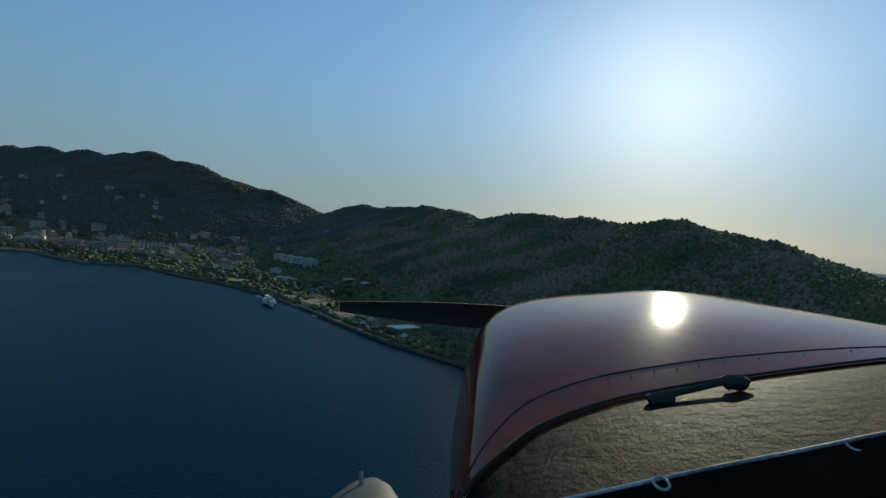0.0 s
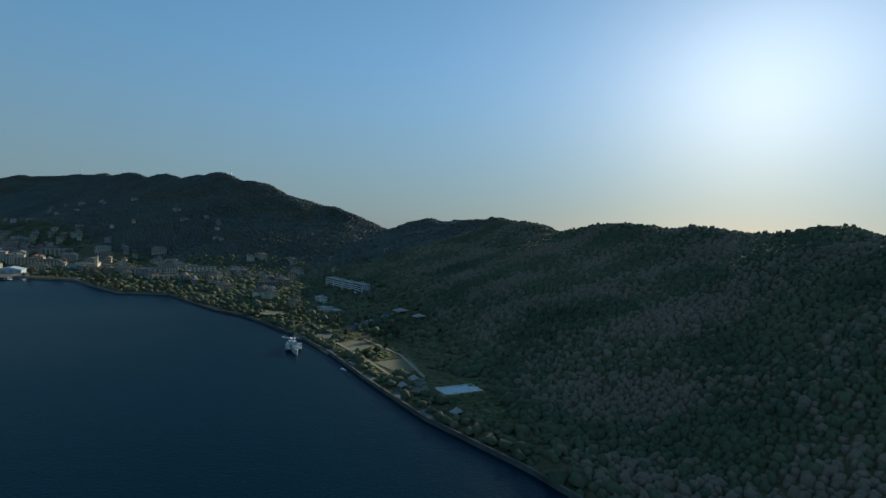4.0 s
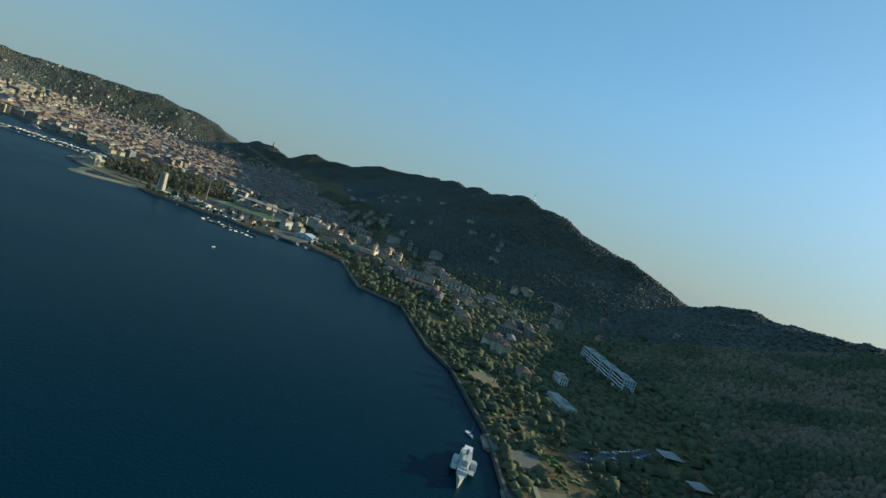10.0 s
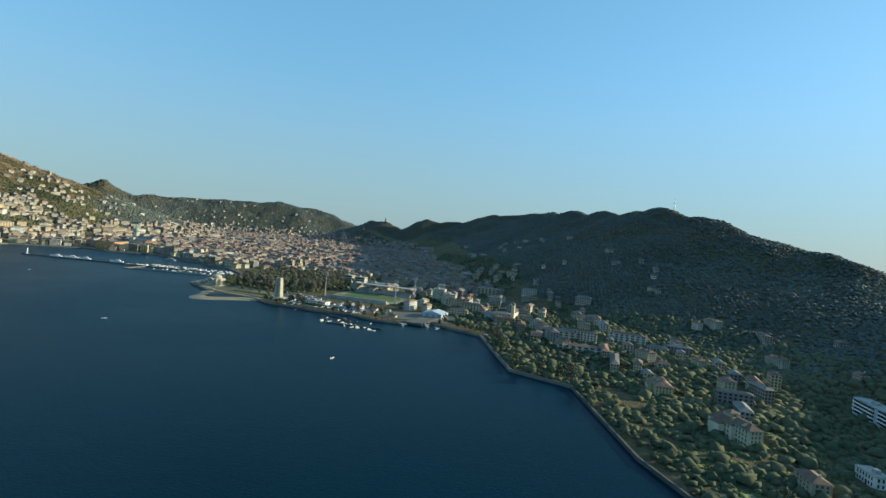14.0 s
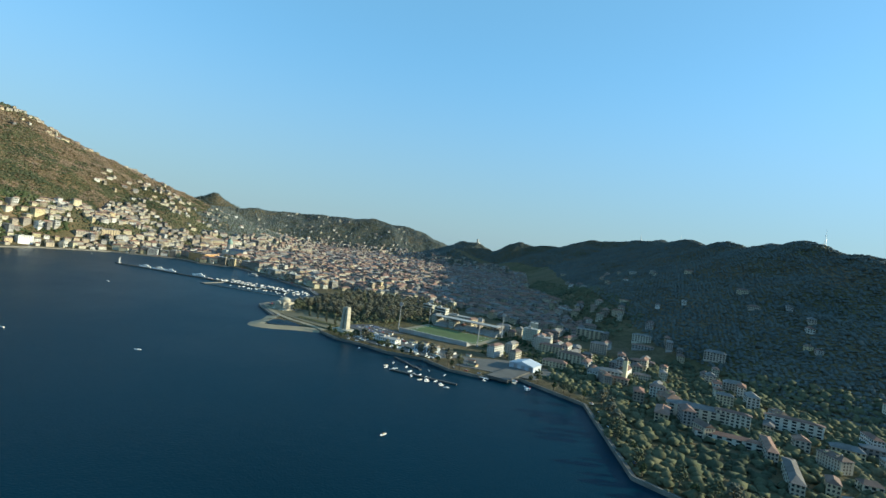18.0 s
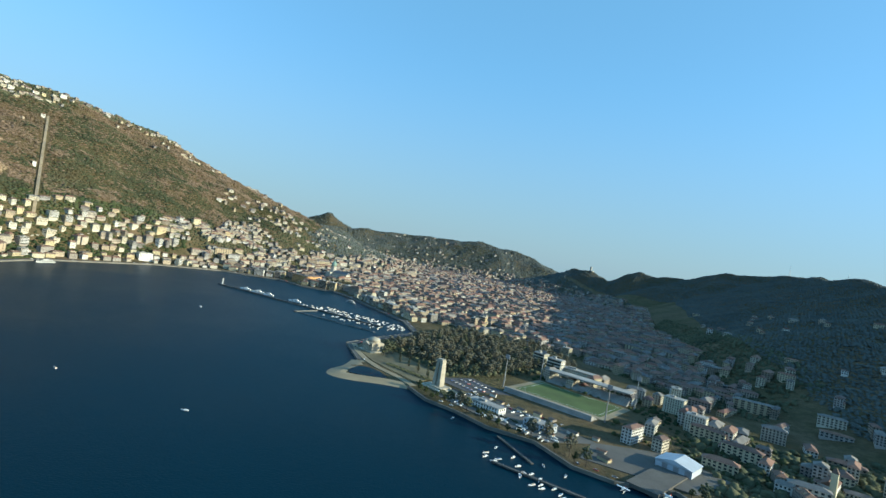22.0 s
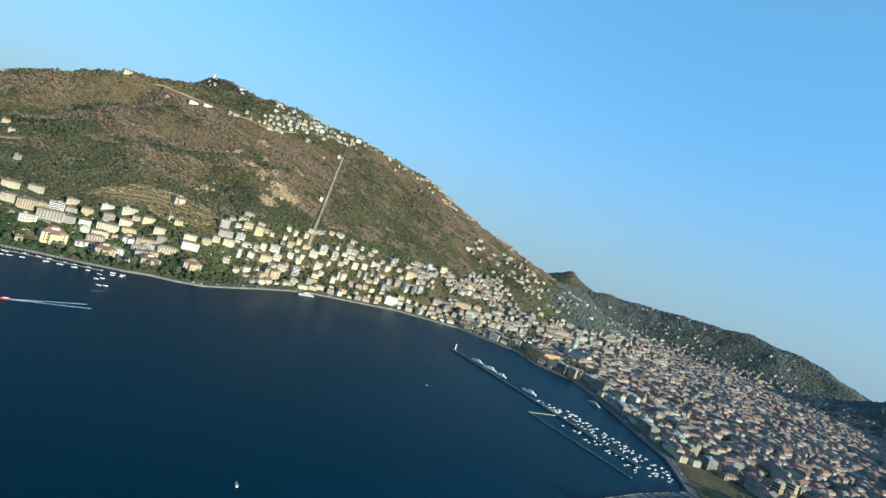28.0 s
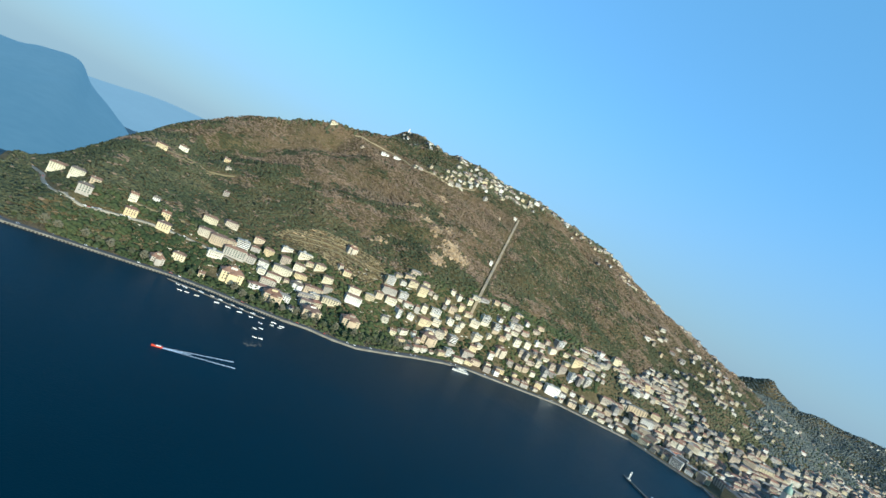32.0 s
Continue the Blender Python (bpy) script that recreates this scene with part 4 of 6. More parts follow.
GARDEN_ROOMS = [(-1141, 370, 22), (-1172, 438, 26), (-1058, 210, 20), (-1117, 332, 15), (-1197, 492, 28), (-1202, 233, 14), (-1216, 275, 12), (-1120, 192, 16)]
x, y = scatter(EAST_HILL, 5.8, 0.95, 31)
h = ground(x, y)
ok = open_ground(x, y, 3) & (shore_distance(x, y) > 12) & ~(inside(x, y, MEADOW) & (r7.rand(x.size) < 0.96))
x, y, h = x[ok], y[ok], h[ok]
green = r7.rand(x.size) < np.clip((228 + 120 * waves(x, y, 150, 9) + 75 * waves(x, y, 50, 10) + 45 * waves(x, y, 22, 12) - h) / 60, 0.05, 0.95)
# Extra dark trees here stand in for shade on this face.
green |= inside(x, y, SHADED_FACE) & mask_by(x, y, 60, 13, 0.35, 0.75) & (r7.rand(x.size) < 0.7)
green |= inside(x, y, CREST_WOOD) & (r7.rand(x.size) < 0.72)
woods("bare_woods", x[~green], y[~green], (4.0, 6.2), BARE_WOOD, "leafless brown winter woods on the mountain", 41, (0.18, 0.36))
woods("evergreen_woods", x[green], y[green], (3.8, 6.8), DARK_WOOD, "dark green trees among the bare woods, thickened to paint one face's shade", 42, (0.26, 0.5))
x, y = scatter(WEST_HILL, 7.2, 0.97, 32)
ok = open_ground(x, y, 4)
close = (x < -1100) & (y > -150)
ok &= ~close
woods("shaded_woods", x[ok], y[ok], (3.2, 5.8), HAZED_LEAF, "dense woods on the shaded western hills", 43, (0.3, 0.65))
x, y = scatter([(-1250, 900), (-1225, 560), (-1238, 400), (-1228, 300), (-1230, 150), (-1150, -100), (-1160, -150), (-1700, -150), (-1850, 900)], 4.4, 0.97, 54)
ok = open_ground(x, y, 3) & (x < -1100) & (y > -150)
dark = mask_by(x, y, 70, 29, -0.6, 0.8)
woods("near_woods", x[ok & ~dark], y[ok & ~dark], (2.0, 3.7), BARE_WOOD, "bare brown trees on the near western slope", 55, (1.0, 1.7), (BALL_V, BALL_F))
woods("near_evergreens", x[ok & dark], y[ok & dark], (1.9, 3.9), GREEN_WOOD, "dark evergreens on the near western slope", 56, (1.0, 1.9), (BALL_V, BALL_F))
x, y = scatter(GARDENS, 5.6, 0.92, 33)
ok = open_ground(x, y, 1.5) & (shore_distance(x, y) > 14) & mask_by(x, y, 45, 15, 0.0, 1.3) & ~(inside(x, y, MEADOW) & (r7.rand(x.size) < 0.95))
woods("garden_trees", x[ok], y[ok], (2.4, 7.0), GARDEN_LEAF, "mixed garden trees and shrubs between the houses", 44)
x, y = scatter(GARDENS, 5.5, 0.8, 55)
ok = open_ground(x, y, 0.5) & (shore_distance(x, y) > 14)
woods("garden_grass", x[ok], y[ok], (2.2, 4.0), DRY_GRASS, "dry grass and low beds between the houses", 57, (0.1, 0.22))
x, y = scatter(MEADOW, 4.5, 0.9, 58)
ok = open_ground(x, y, 0.5)
woods("meadow_grass", x[ok], y[ok], (2.8, 4.6), STRAW, "dry grass of a terraced meadow above the houses", 58, (0.14, 0.26), lift=0.9)
x, y = scatter(MEADOW, 17, 0.6, 77)
n = len(x)
slab = Shape().box(0, 0, -1.6, 1, 1, 2.6)
joined("meadow_walls", [(spread(slab.v, x, y, ground(x, y) + 0.6, r7.uniform(8, 22, n), np.full(n, 0.6), r7.uniform(0.55, 0.8, n), radians(118) + r7.normal(0, 0.12, n)), slab.f)], ROCK, "low dry-stone walls stepping up the meadow", "walls")
x, y = scatter(EAST_BAND + [(180, 960), (90, 1000), (200, 800)], 19, 0.75, 56)
ok = open_ground(x, y, 3) & (shore_distance(x, y) > 16)
x, y, n = x[ok], y[ok], int(ok.sum())
slab = Shape().box(0, 0, -1.2, 1, 1, 2.2)
pts = spread(slab.v, x, y, ground(x, y), r7.uniform(7, 18, n), np.full(n, 0.6), r7.uniform(0.8, 1.4, n), radians(132) + r7.choice([0, 0, 0, math.pi / 2], n) + r7.normal(0, 0.15, n))
joined("garden_walls", [(pts, slab.f)], STONE, "pale stone retaining walls of the hillside gardens", "walls")
x, y = scatter(CITY, 15, 0.75, 34)
ok = open_ground(x, y, 1.5) & (shore_distance(x, y) > 14)
woods("town_trees", x[ok], y[ok], (3, 6), GARDEN_LEAF, "trees standing between the town houses", 45)
x, y = scatter(CITY, 10, 0.95, 61)
h = ground(x, y)
ok = open_ground(x, y, 1.5) & (h > 26) & (r7.rand(x.size) < np.clip((h - 20) / 30, 0, 1))
far = ok & (y < -480)
woods("ridge_woods", x[far], y[far], (4, 7), HAZED_LEAF, "woods between the houses of the far ridge", 61)
near = ok & (y >= -480)
woods("foot_woods", x[near], y[near], (3, 6), GREEN_WOOD, "dark trees above the town at the mountain's foot", 62)
x, y = scatter([(1250, -1850), (1800, -2050), (2150, -2250), (2450, -1900), (2350, -2500), (1900, -2850), (1250, -2500)], 11, 0.95, 63)
ok = open_ground(x, y, 1) & (ground(x, y) > 14)
woods("valley_woods", x[ok], y[ok], (4.5, 7.5), HAZED_LEAF, "wooded end of the far ridge above the valley", 63)
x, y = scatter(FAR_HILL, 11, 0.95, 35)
woods("far_woods", x, y, (4.5, 8), HAZED_LEAF, "distant wooded ridge behind the town", 46)
x, y = scatter([(-1240, 150), (-1120, -20), (-1000, 60), (-900, 30), (-820, 30), (-740, -100), (-640, -120), (-560, -250), (-700, -420), (-1000, -400), (-1200, -200)], 8, 0.8, 36)
ok = open_ground(x, y, 2) & (shore_distance(x, y) > 6)
woods("bank_trees", x[ok], y[ok], (3, 7), GREEN_WOOD, "dark trees along the western bank", 47)

x, y = scatter([(-1245, 600), (-1180, 440), (-1215, 400), (-1140, 300), (-1060, 235), (-1000, 140), (-960, 60), (-1100, -60), (-1260, 60)], 7.5, 0.75, 37)
ok = open_ground(x, y, 2) & (shore_distance(x, y) > 7)
for ax, ay, ar in GARDEN_ROOMS:
    ok &= np.hypot(x - ax, y - ay) > ar
woods("villa_trees", x[ok], y[ok], (3, 6.5), GREEN_WOOD, "dark evergreen trees filling the villa gardens", 48)
x, y = scatter([(-1250, 690), (-1180, 560), (-1130, 400), (-1040, 230), (-900, 60), (-840, 60), (-740, -60), (-820, -120), (-1000, 60), (-1200, 400), (-1300, 690)], 6.5, 0.9, 39)
sd = shore_distance(x, y)
ok = open_ground(x, y, 2) & (sd > 2.2) & (sd < 30) & mask_by(x, y, 40, 23, 0.6, 1.4)
for ax, ay, ar in GARDEN_ROOMS:
    ok &= np.hypot(x - ax, y - ay) > ar * 0.8
woods("shore_trees", x[ok], y[ok], (2.4, 5.6), GREEN_WOOD, "dark trees and hedges behind the garden wall", 50)
x, y = scatter([(-340, -75), (-190, -70), (-110, -170), (-60, -290), (-180, -400), (-330, -330), (-340, -150)], 6.5, 0.8, 40)
ok = open_ground(x, y, 2)
woods("park_shrubs", x[ok], y[ok], (2.5, 6), GREEN_WOOD, "dense dark shrubs and young trees of the park", 51)
x, y = scatter(LIDO, 9, 0.6, 41)
ok = open_ground(x, y, 1)
woods("street_trees", x[ok], y[ok], (2.2, 5.4), GARDEN_LEAF, "street trees round the stadium and the hangar", 52)
x, y = scatter(CREST_TOWN, 8, 0.8, 42)
ok = open_ground(x, y, 1)
woods("crest_trees", x[ok], y[ok], (3, 6.5), GREEN_WOOD, "dark evergreens between the hilltop houses", 53)
x, y = scatter([(-1245, 600), (-1150, 470), (-1105, 340), (-1000, 160), (-960, 60), (-1100, -60), (-1260, 60)], 5, 0.8, 59)
ok = open_ground(x, y, 0.5) & (shore_distance(x, y) > 6)
for ax, ay, ar in GARDEN_ROOMS[:4]:
    ok &= np.hypot(x - ax, y - ay) > ar * 0.8
woods("garden_lawns", x[ok], y[ok], (2, 3.6), GRASS, "rough grass under the villa trees", 59, (0.1, 0.25))
x, y = scatter([(-560, -430), (-420, -400), (-180, -460), (-120, -700), (80, -1100), (180, -1380), (-250, -1000), (-560, -640)], 9, 0.75, 38)
ok = open_ground(x, y, 2)
woods("foot_trees", x[ok], y[ok], (3.2, 6), GREEN_WOOD, "trees at the foot of the shaded hills", 49)


# ---- trees one can tell apart ----
def tree(m, label, tall, wide, seed, leaf, group, conifer=False):
    r = np.random.RandomState(seed)
    ob = thing("tree", m, label, "tree", group)
    trunk = Shape().lathe(0, 0, [(-0.8, 0.5), (0.3, 0.36), (tall * 0.4, 0.26), (tall * 0.75, 0.1)], 7)
    if not conifer:
        for _ in range(5):
            a, z0, reach = r.uniform(0, 6.28), r.uniform(0.3, 0.5) * tall, wide * r.uniform(0.2, 0.4)
            tip = (math.cos(a) * reach, math.sin(a) * reach, z0 + tall * 0.25)
            trunk.add([(0.14, 0, z0), (-0.07, 0.12, z0), (-0.07, -0.12, z0), (tip[0], tip[1], tip[2])], [(0, 1, 3), (1, 2, 3), (2, 0, 3)])
    part("trunk", trunk, BARK, ob)
    crown = Shape()
    for _ in range(60):
        if conifer:
            u = r.rand()
            z, reach = tall * (0.1 + 0.9 * u), wide / 2 * (1 - u) * r.uniform(0.5, 1)
            size = wide * 0.16 * (1.25 - u)
        else:
            u = r.rand()
            z, reach = tall * (0.38 + 0.6 * u), wide / 2 * math.sqrt(max(0.05, 1 - (2 * u - 0.9) ** 2)) * r.uniform(0.35, 1)
            size = wide * r.uniform(0.06, 0.14)
        a = r.uniform(0, 6.28)
        crown.clump(math.cos(a) * reach, math.sin(a) * reach, z, size, r)
    part("crown", crown, leaf, ob)
    return ob


TREE_MODELS = {}


def plant(kind, x, y, group):
    spec = {"bare": ("leafless grey-brown park tree", 18, 12, PARK_LEAF, False), "green": ("broad dark evergreen park tree", 15, 10, GREEN_WOOD, False), "young": ("small rounded garden tree", 8, 6, GARDEN_LEAF, False), "cypress": ("slim dark green cypress", 14, 3.4, GREEN_WOOD, True)}[kind]
    key, turn = (kind, int(r7.randint(3))), r7.uniform(0, 360)
    m = seat(x, y, turn)
    if key not in TREE_MODELS:
        TREE_MODELS[key] = tree(m, spec[0], spec[1] * (0.85 + 0.15 * key[1]), spec[2], 60 + 7 * key[1] + len(kind), spec[3], group, spec[4])
        return
    copy_thing(TREE_MODELS[key], m)


PARK = [(-330, -72), (-180, -70), (-110, -200), (-60, -300), (-180, -400), (-330, -330), (-350, -150)]
for x, y in zip(*scatter(PARK, 16, 0.85, 51)):
    if math.hypot(x + 226, y + 25) > 34 and math.hypot(x + 374, y + 45) > 30:
        plant(r7.choice(["bare", "bare", "bare", "bare", "green"]), x, y, "trees of the lakeside park")
for cx, cy, reach, count in ((585, -318, 46, 22), (745, -180, 42, 18)):
    for n in range(count):
        a, far_out = n * 2.4, reach * math.sqrt((n + 0.5) / count)
        plant("green" if n % 3 == 0 else "bare", cx + far_out * math.cos(a), cy + far_out * math.sin(a), "trees of the waterfront square")
for x, y in ((-240, -36), (-238, -44), (-234, -52), (-228, -58), (-216, -60), (-204, -60)):
    plant("green" if y < -30 else "young", x, y, "evergreens round the rotunda")
for n in range(11):
    plant("cypress", -350 + 9 * n, -40 - 5 * n % 13, "cypresses beside the war memorial")
for x, y in ((-1148, 412), (-1158, 404), (-1166, 396), (-1160, 352), (-1166, 349), (-1172, 346), (-1178, 343), (-1184, 340), (-1135, 335), (-1128, 300), (-1150, 290), (-1180, 315), (-1090, 250), (-1075, 235), (-1065, 215)):
    plant("young" if y > 330 else "green", x, y, "trees of the villa gardens")
crest_x, crest_y = [], []
for a, b, n in (((1003, 1345), (1040, 1280), 12), ((1040, 1280), (1112, 1205), 34), ((1080, 1160), (1170, 1190), 30), ((1150, 1150), (1190, 1060), 22), ((1180, 1140), (1300, 1000), 24), ((1300, 1000), (1420, 860), 18), ((1420, 860), (1560, 700), 24), ((1560, 700), (1760, 460), 44), ((1760, 460), (1910, 145), 44), ((1910, 145), (2020, -90), 24)):
    u = r7.rand(n)
    crest_x += list(a[0] + (b[0] - a[0]) * u + r7.normal(0, 12, n))
    crest_y += list(a[1] + (b[1] - a[1]) * u + r7.normal(0, 12, n))
x, y = np.array(crest_x), np.array(crest_y)
ok = open_ground(x, y, 1)
woods("skyline_trees", x[ok], y[ok], (3.4, 7.2), DARK_WOOD, "dark trees standing up along the mountain crest", 60, (1.1, 2.0), (BALL_V, BALL_F))
for n0 in range(SHORE.index((-905, 64)), SHORE.index((-375, 4))):
    a, b = SHORE[n0], SHORE[n0 + 1]
    for s in np.arange(0.12, 1, 11 / math.dist(a, b)):
        turn, off = math.atan2(b[1] - a[1], b[0] - a[0]), r7.uniform(5, 17)
        x, y = a[0] + (b[0] - a[0]) * s + math.sin(turn) * off, a[1] + (b[1] - a[1]) * s - math.cos(turn) * off
        if clear_of(x, y, 1.5) and r7.rand() < 0.8 and not -640 < x < -600:
            plant(r7.choice(["young", "green", "young", "bare"]), x, y, "waterside trees of the boat clubs")
for n0 in range(SHORE.index((395, 466)), SHORE.index((0, 945))):
    a, b = SHORE[n0], SHORE[n0 + 1]
    for s in np.arange(0.1, 1, 16 / math.dist(a, b)):
        turn = math.atan2(b[1] - a[1], b[0] - a[0])
        off = r7.uniform(18, 34)
        x, y = a[0] + (b[0] - a[0]) * s + math.sin(turn) * off, a[1] + (b[1] - a[1]) * s - math.cos(turn) * off
        if clear_of(x, y, 3):
            plant(r7.choice(["green", "young", "green", "bare"]), x, y, "trees along the eastern shore")


# ---- shore works ----
def offset_line(line, off):
    """A line moved sideways, to its right."""
    out = []
    for i, p in enumerate(line):
        a, b = line[max(0, i - 1)], line[min(len(line) - 1, i + 1)]
        t = math.atan2(b[1] - a[1], b[0] - a[0])
        out.append((p[0] + math.sin(t) * off, p[1] - math.cos(t) * off))
    return out


def fine(line, step=12):
    out = []
    for a, b in zip(line, line[1:]):
        n = max(1, int(math.dist(a, b) / step))
        out += [(a[0] + (b[0] - a[0]) * i / n, a[1] + (b[1] - a[1]) * i / n) for i in range(n)]
    return out + [line[-1]]


def ribbon(name, line, sections, mat, label, category, kind="structure"):
    """A strip swept along a line: sections are (offset, height)."""
    s = Shape()
    rails = [offset_line(line, o) for o, _ in sections]
    for i in range(len(line)):
        s.v += [(*rail[i], z) for rail, (_, z) in zip(rails, sections)]
    k = len(sections)
    s.f = [(i * k + j, (i + 1) * k + j, (i + 1) * k + j + 1, i * k + j + 1) for i in range(len(line) - 1) for j in range(k - 1)]
    return tagged(mesh_object(name, s.v, s.f, mat), label, category, kind=kind)


TOWN_BANK = fine(SHORE[SHORE.index((-262, 14)):SHORE.index((-18, 1010)) + 1])
GARDEN_BANK = fine(SHORE[SHORE.index((-1235, 680)):SHORE.index((-905, 64)) + 1])
WEST_BANK = fine(SHORE[SHORE.index((-905, 64)):SHORE.index((-375, 4)) + 1])
ribbon("garden_wall", GARDEN_BANK, [(-0.6, -2), (-0.4, 1.9), (-0.4, 2.6), (0.0, 2.6), (0.0, 2.0)], DARK_STONE, "grey stone garden wall rising from the water", "wall")
ribbon("garden_walk", GARDEN_BANK, [(0.0, 2.3), (1.6, 2.3), (1.7, 1.4)], DARK_STONE, "narrow gravel walk behind the garden wall", "path")
for n, bank in enumerate((WEST_BANK, TOWN_BANK)):
    ribbon(f"quay_wall_{n + 1}", bank, [(-0.6, -2), (-0.4, 2.3), (-0.4, 3.1), (0.2, 3.1), (0.2, 2.4)], QUAY_STONE, "weathered stone quay wall with a low parapet", "quay wall")
    wide = (3.0, 5.2)[n]
    ribbon(f"pavement_{n + 1}", bank, [(0.2, 2.55), (wide, 2.6), (wide + 0.1, 2.3)], PAVING, "paved lakeside promenade", "pavement")
    if n == 0:
        continue
    ribbon(f"road_{n}", bank, [(5.3, 2.47), (12.5, 2.5), (12.6, 1.5)], ASPHALT, "grey lakeside road", "road")
spit = smooth_line([(-376, 2), (-356, 26), (-338, 58), (-320, 72), (-302, 62), (-286, 38), (-258, 14)], 8)
ribbon("beach", spit, [(-14, -1.2), (-5, 0.1), (0, 0.9), (5, 1.7), (10, 2.3), (15, 2.0), (17, 1.4)], SAND, "pale sandy spit by the rotunda", "beach")


# Flat black panels on the wall stand for the shade inside its arches.
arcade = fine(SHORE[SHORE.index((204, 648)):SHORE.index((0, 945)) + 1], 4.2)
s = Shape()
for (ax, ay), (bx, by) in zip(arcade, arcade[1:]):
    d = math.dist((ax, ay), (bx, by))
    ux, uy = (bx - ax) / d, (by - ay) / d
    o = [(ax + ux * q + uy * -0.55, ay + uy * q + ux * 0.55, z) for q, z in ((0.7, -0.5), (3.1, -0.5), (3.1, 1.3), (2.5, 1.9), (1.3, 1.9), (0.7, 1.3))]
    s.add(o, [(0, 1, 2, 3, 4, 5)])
tagged(mesh_object("quay_arches", s.v, s.f, RUBBER), "flat black panels painting the shade of arches on the quay wall", "arches", kind="stuff")


def deck(name, a, b, width, top, label, category, cover=None):
    """A mole or pontoon between two points, on piles."""
    length, t = math.dist(a, b), math.degrees(math.atan2(b[1] - a[1], b[0] - a[0]))
    ob = thing(name, pose((a[0] + b[0]) / 2, (a[1] + b[1]) / 2, 0, 0, 0, t), label, category)
    part("deck", Shape().box(0, 0, top - 0.5, length, width, 0.5), cover or ASPHALT, ob)
    part("wall", Shape().box(0, 0, -4, length - 0.4, width - 0.6, 3.6 + top).box(0, -width / 2 + 0.25, top, length, 0.4, 0.7), QUAY_STONE, ob)
    for n in range(int(length // 18)):
        part("bollard", Shape().lathe(-length / 2 + 9 + 18 * n, width / 2 - 0.5, [(top, 0.2), (top + 0.5, 0.17), (top + 0.6, 0.28), (top + 0.7, 0.2)], 8), STEEL, ob)
    return ob


deck("mole", (388, 60), (-22, -148), 7, 1.9, "long stone mole sheltering the boat harbour", "mole")
deck("pontoon", (90, -16), (-70, -108), 3, 0.8, "narrow pale floating pontoon of the boat harbour", "pontoon", CONCRETE)
deck("pontoon", (88, -17), (114, -74), 2.5, 0.8, "short pale pontoon joining the mole", "pontoon", CONCRETE)
deck("pontoon", (-563, 35), (-632, 5), 4, 0.9, "grey floating pontoon off the hangar", "pontoon")
deck("pontoon", (-520, -8), (-575, 2), 3, 0.9, "grey landing pontoon beside the rowing club", "pontoon")
deck("pontoon", (118, 790), (172, 660), 2.5, 0.7, "narrow mooring pontoon on the eastern shore", "pontoon")
for x, y, w in ((-1093, 331, 15), (-1119, 384, 17), (-1139, 424, 13), (-1148, 462, 16), (-1163, 506, 14), (-1176, 540, 18)):
    ob = thing("landing_stage", pose(x, y, 0, 0, 0, 112), "grey stone landing stage with steps below the garden", "landing stage", "garden landing stages")
    part("platform", Shape().box(0, 0, -3, w, 9, 4.6).box(0, 4.2, 1.6, w, 0.5, 0.9).box(-w / 2 + 0.3, 0, 1.6, 0.5, 8, 0.9), QUAY_STONE, ob)
    for k in range(4):
        part("step", Shape().box(w / 2 + 0.4 + 0.6 * k, 0, -3, 0.7, 5, 4.2 - 0.45 * k), QUAY_STONE, ob)

# ---- landmarks ----
ob = thing("war_memorial", seat(-383, -32, 12), "tall pale granite war memorial tower beside the lake", "monument")
part("plinth", Shape().box(0, 0, -1, 34, 26, 2.4).box(0, 0, 1.4, 26, 18, 1.6), TAN_STONE, ob)
for k in (-1, 1):
    part("tower", Shape().add([(k * x, y, z) for x, y, z in ((1.6, -4.0, 3), (6.2, -4.0, 3), (6.2, 4.0, 3), (1.6, 4.0, 3), (0.6, -3.2, 32), (4.4, -3.2, 32), (4.4, 3.2, 32), (0.6, 3.2, 32))], [(0, 1, 5, 4), (1, 2, 6, 5), (2, 3, 7, 6), (3, 0, 4, 7), (4, 5, 6, 7)]), TAN_STONE, ob)
part("core", Shape().box(0, 0, 12, 3.0, 4.0, 19), TAN_STONE, ob)
part("crown", Shape().box(0, 0, 30, 9.2, 6.6, 2.6).box(0, 0, 32.6, 7.6, 5.4, 1.2), TAN_STONE, ob)
part("stair", Shape().box(0, -12.4, -1, 12, 5, 2).box(0, -10.6, -1, 12, 3, 2.9), TAN_STONE, ob)

ob = thing("rotunda", seat(-214, -32, 10), "pale domed neoclassical rotunda with a columned porch", "museum")
part("plinth", Shape().box(0, 0, -1, 30, 30, 2.6), TAN_STONE, ob)
part("body", Shape().box(0, 0, 1.6, 21, 21, 9.5).box(0, 0, 11.1, 22.4, 22.4, 0.9).box(0, 0, 12, 20, 20, 1.2), TAN_STONE, ob)
part("drum", Shape().lathe(0, 0, [(13.2, 9.2), (14.6, 9.2), (14.6, 9.7), (15.0, 9.7)], 24), TAN_STONE, ob)
part("dome", Shape().lathe(0, 0, [(15.0 + 5.0 * math.sin(a), 9.2 * math.cos(a)) for a in np.linspace(0, 1.5, 8)], 24), TAN_STONE, ob, smooth=True)
part("lantern", Shape().lathe(0, 0, [(19.8, 1.0), (20.6, 1.0), (21.0, 0.2)], 10), TAN_STONE, ob)
for u in (-5.4, -1.8, 1.8, 5.4):
    part("column", Shape().lathe(u, 13.2, [(1.6, 0.85), (2.1, 0.62), (9.8, 0.54), (10.4, 0.8)], 12), TAN_STONE, ob)
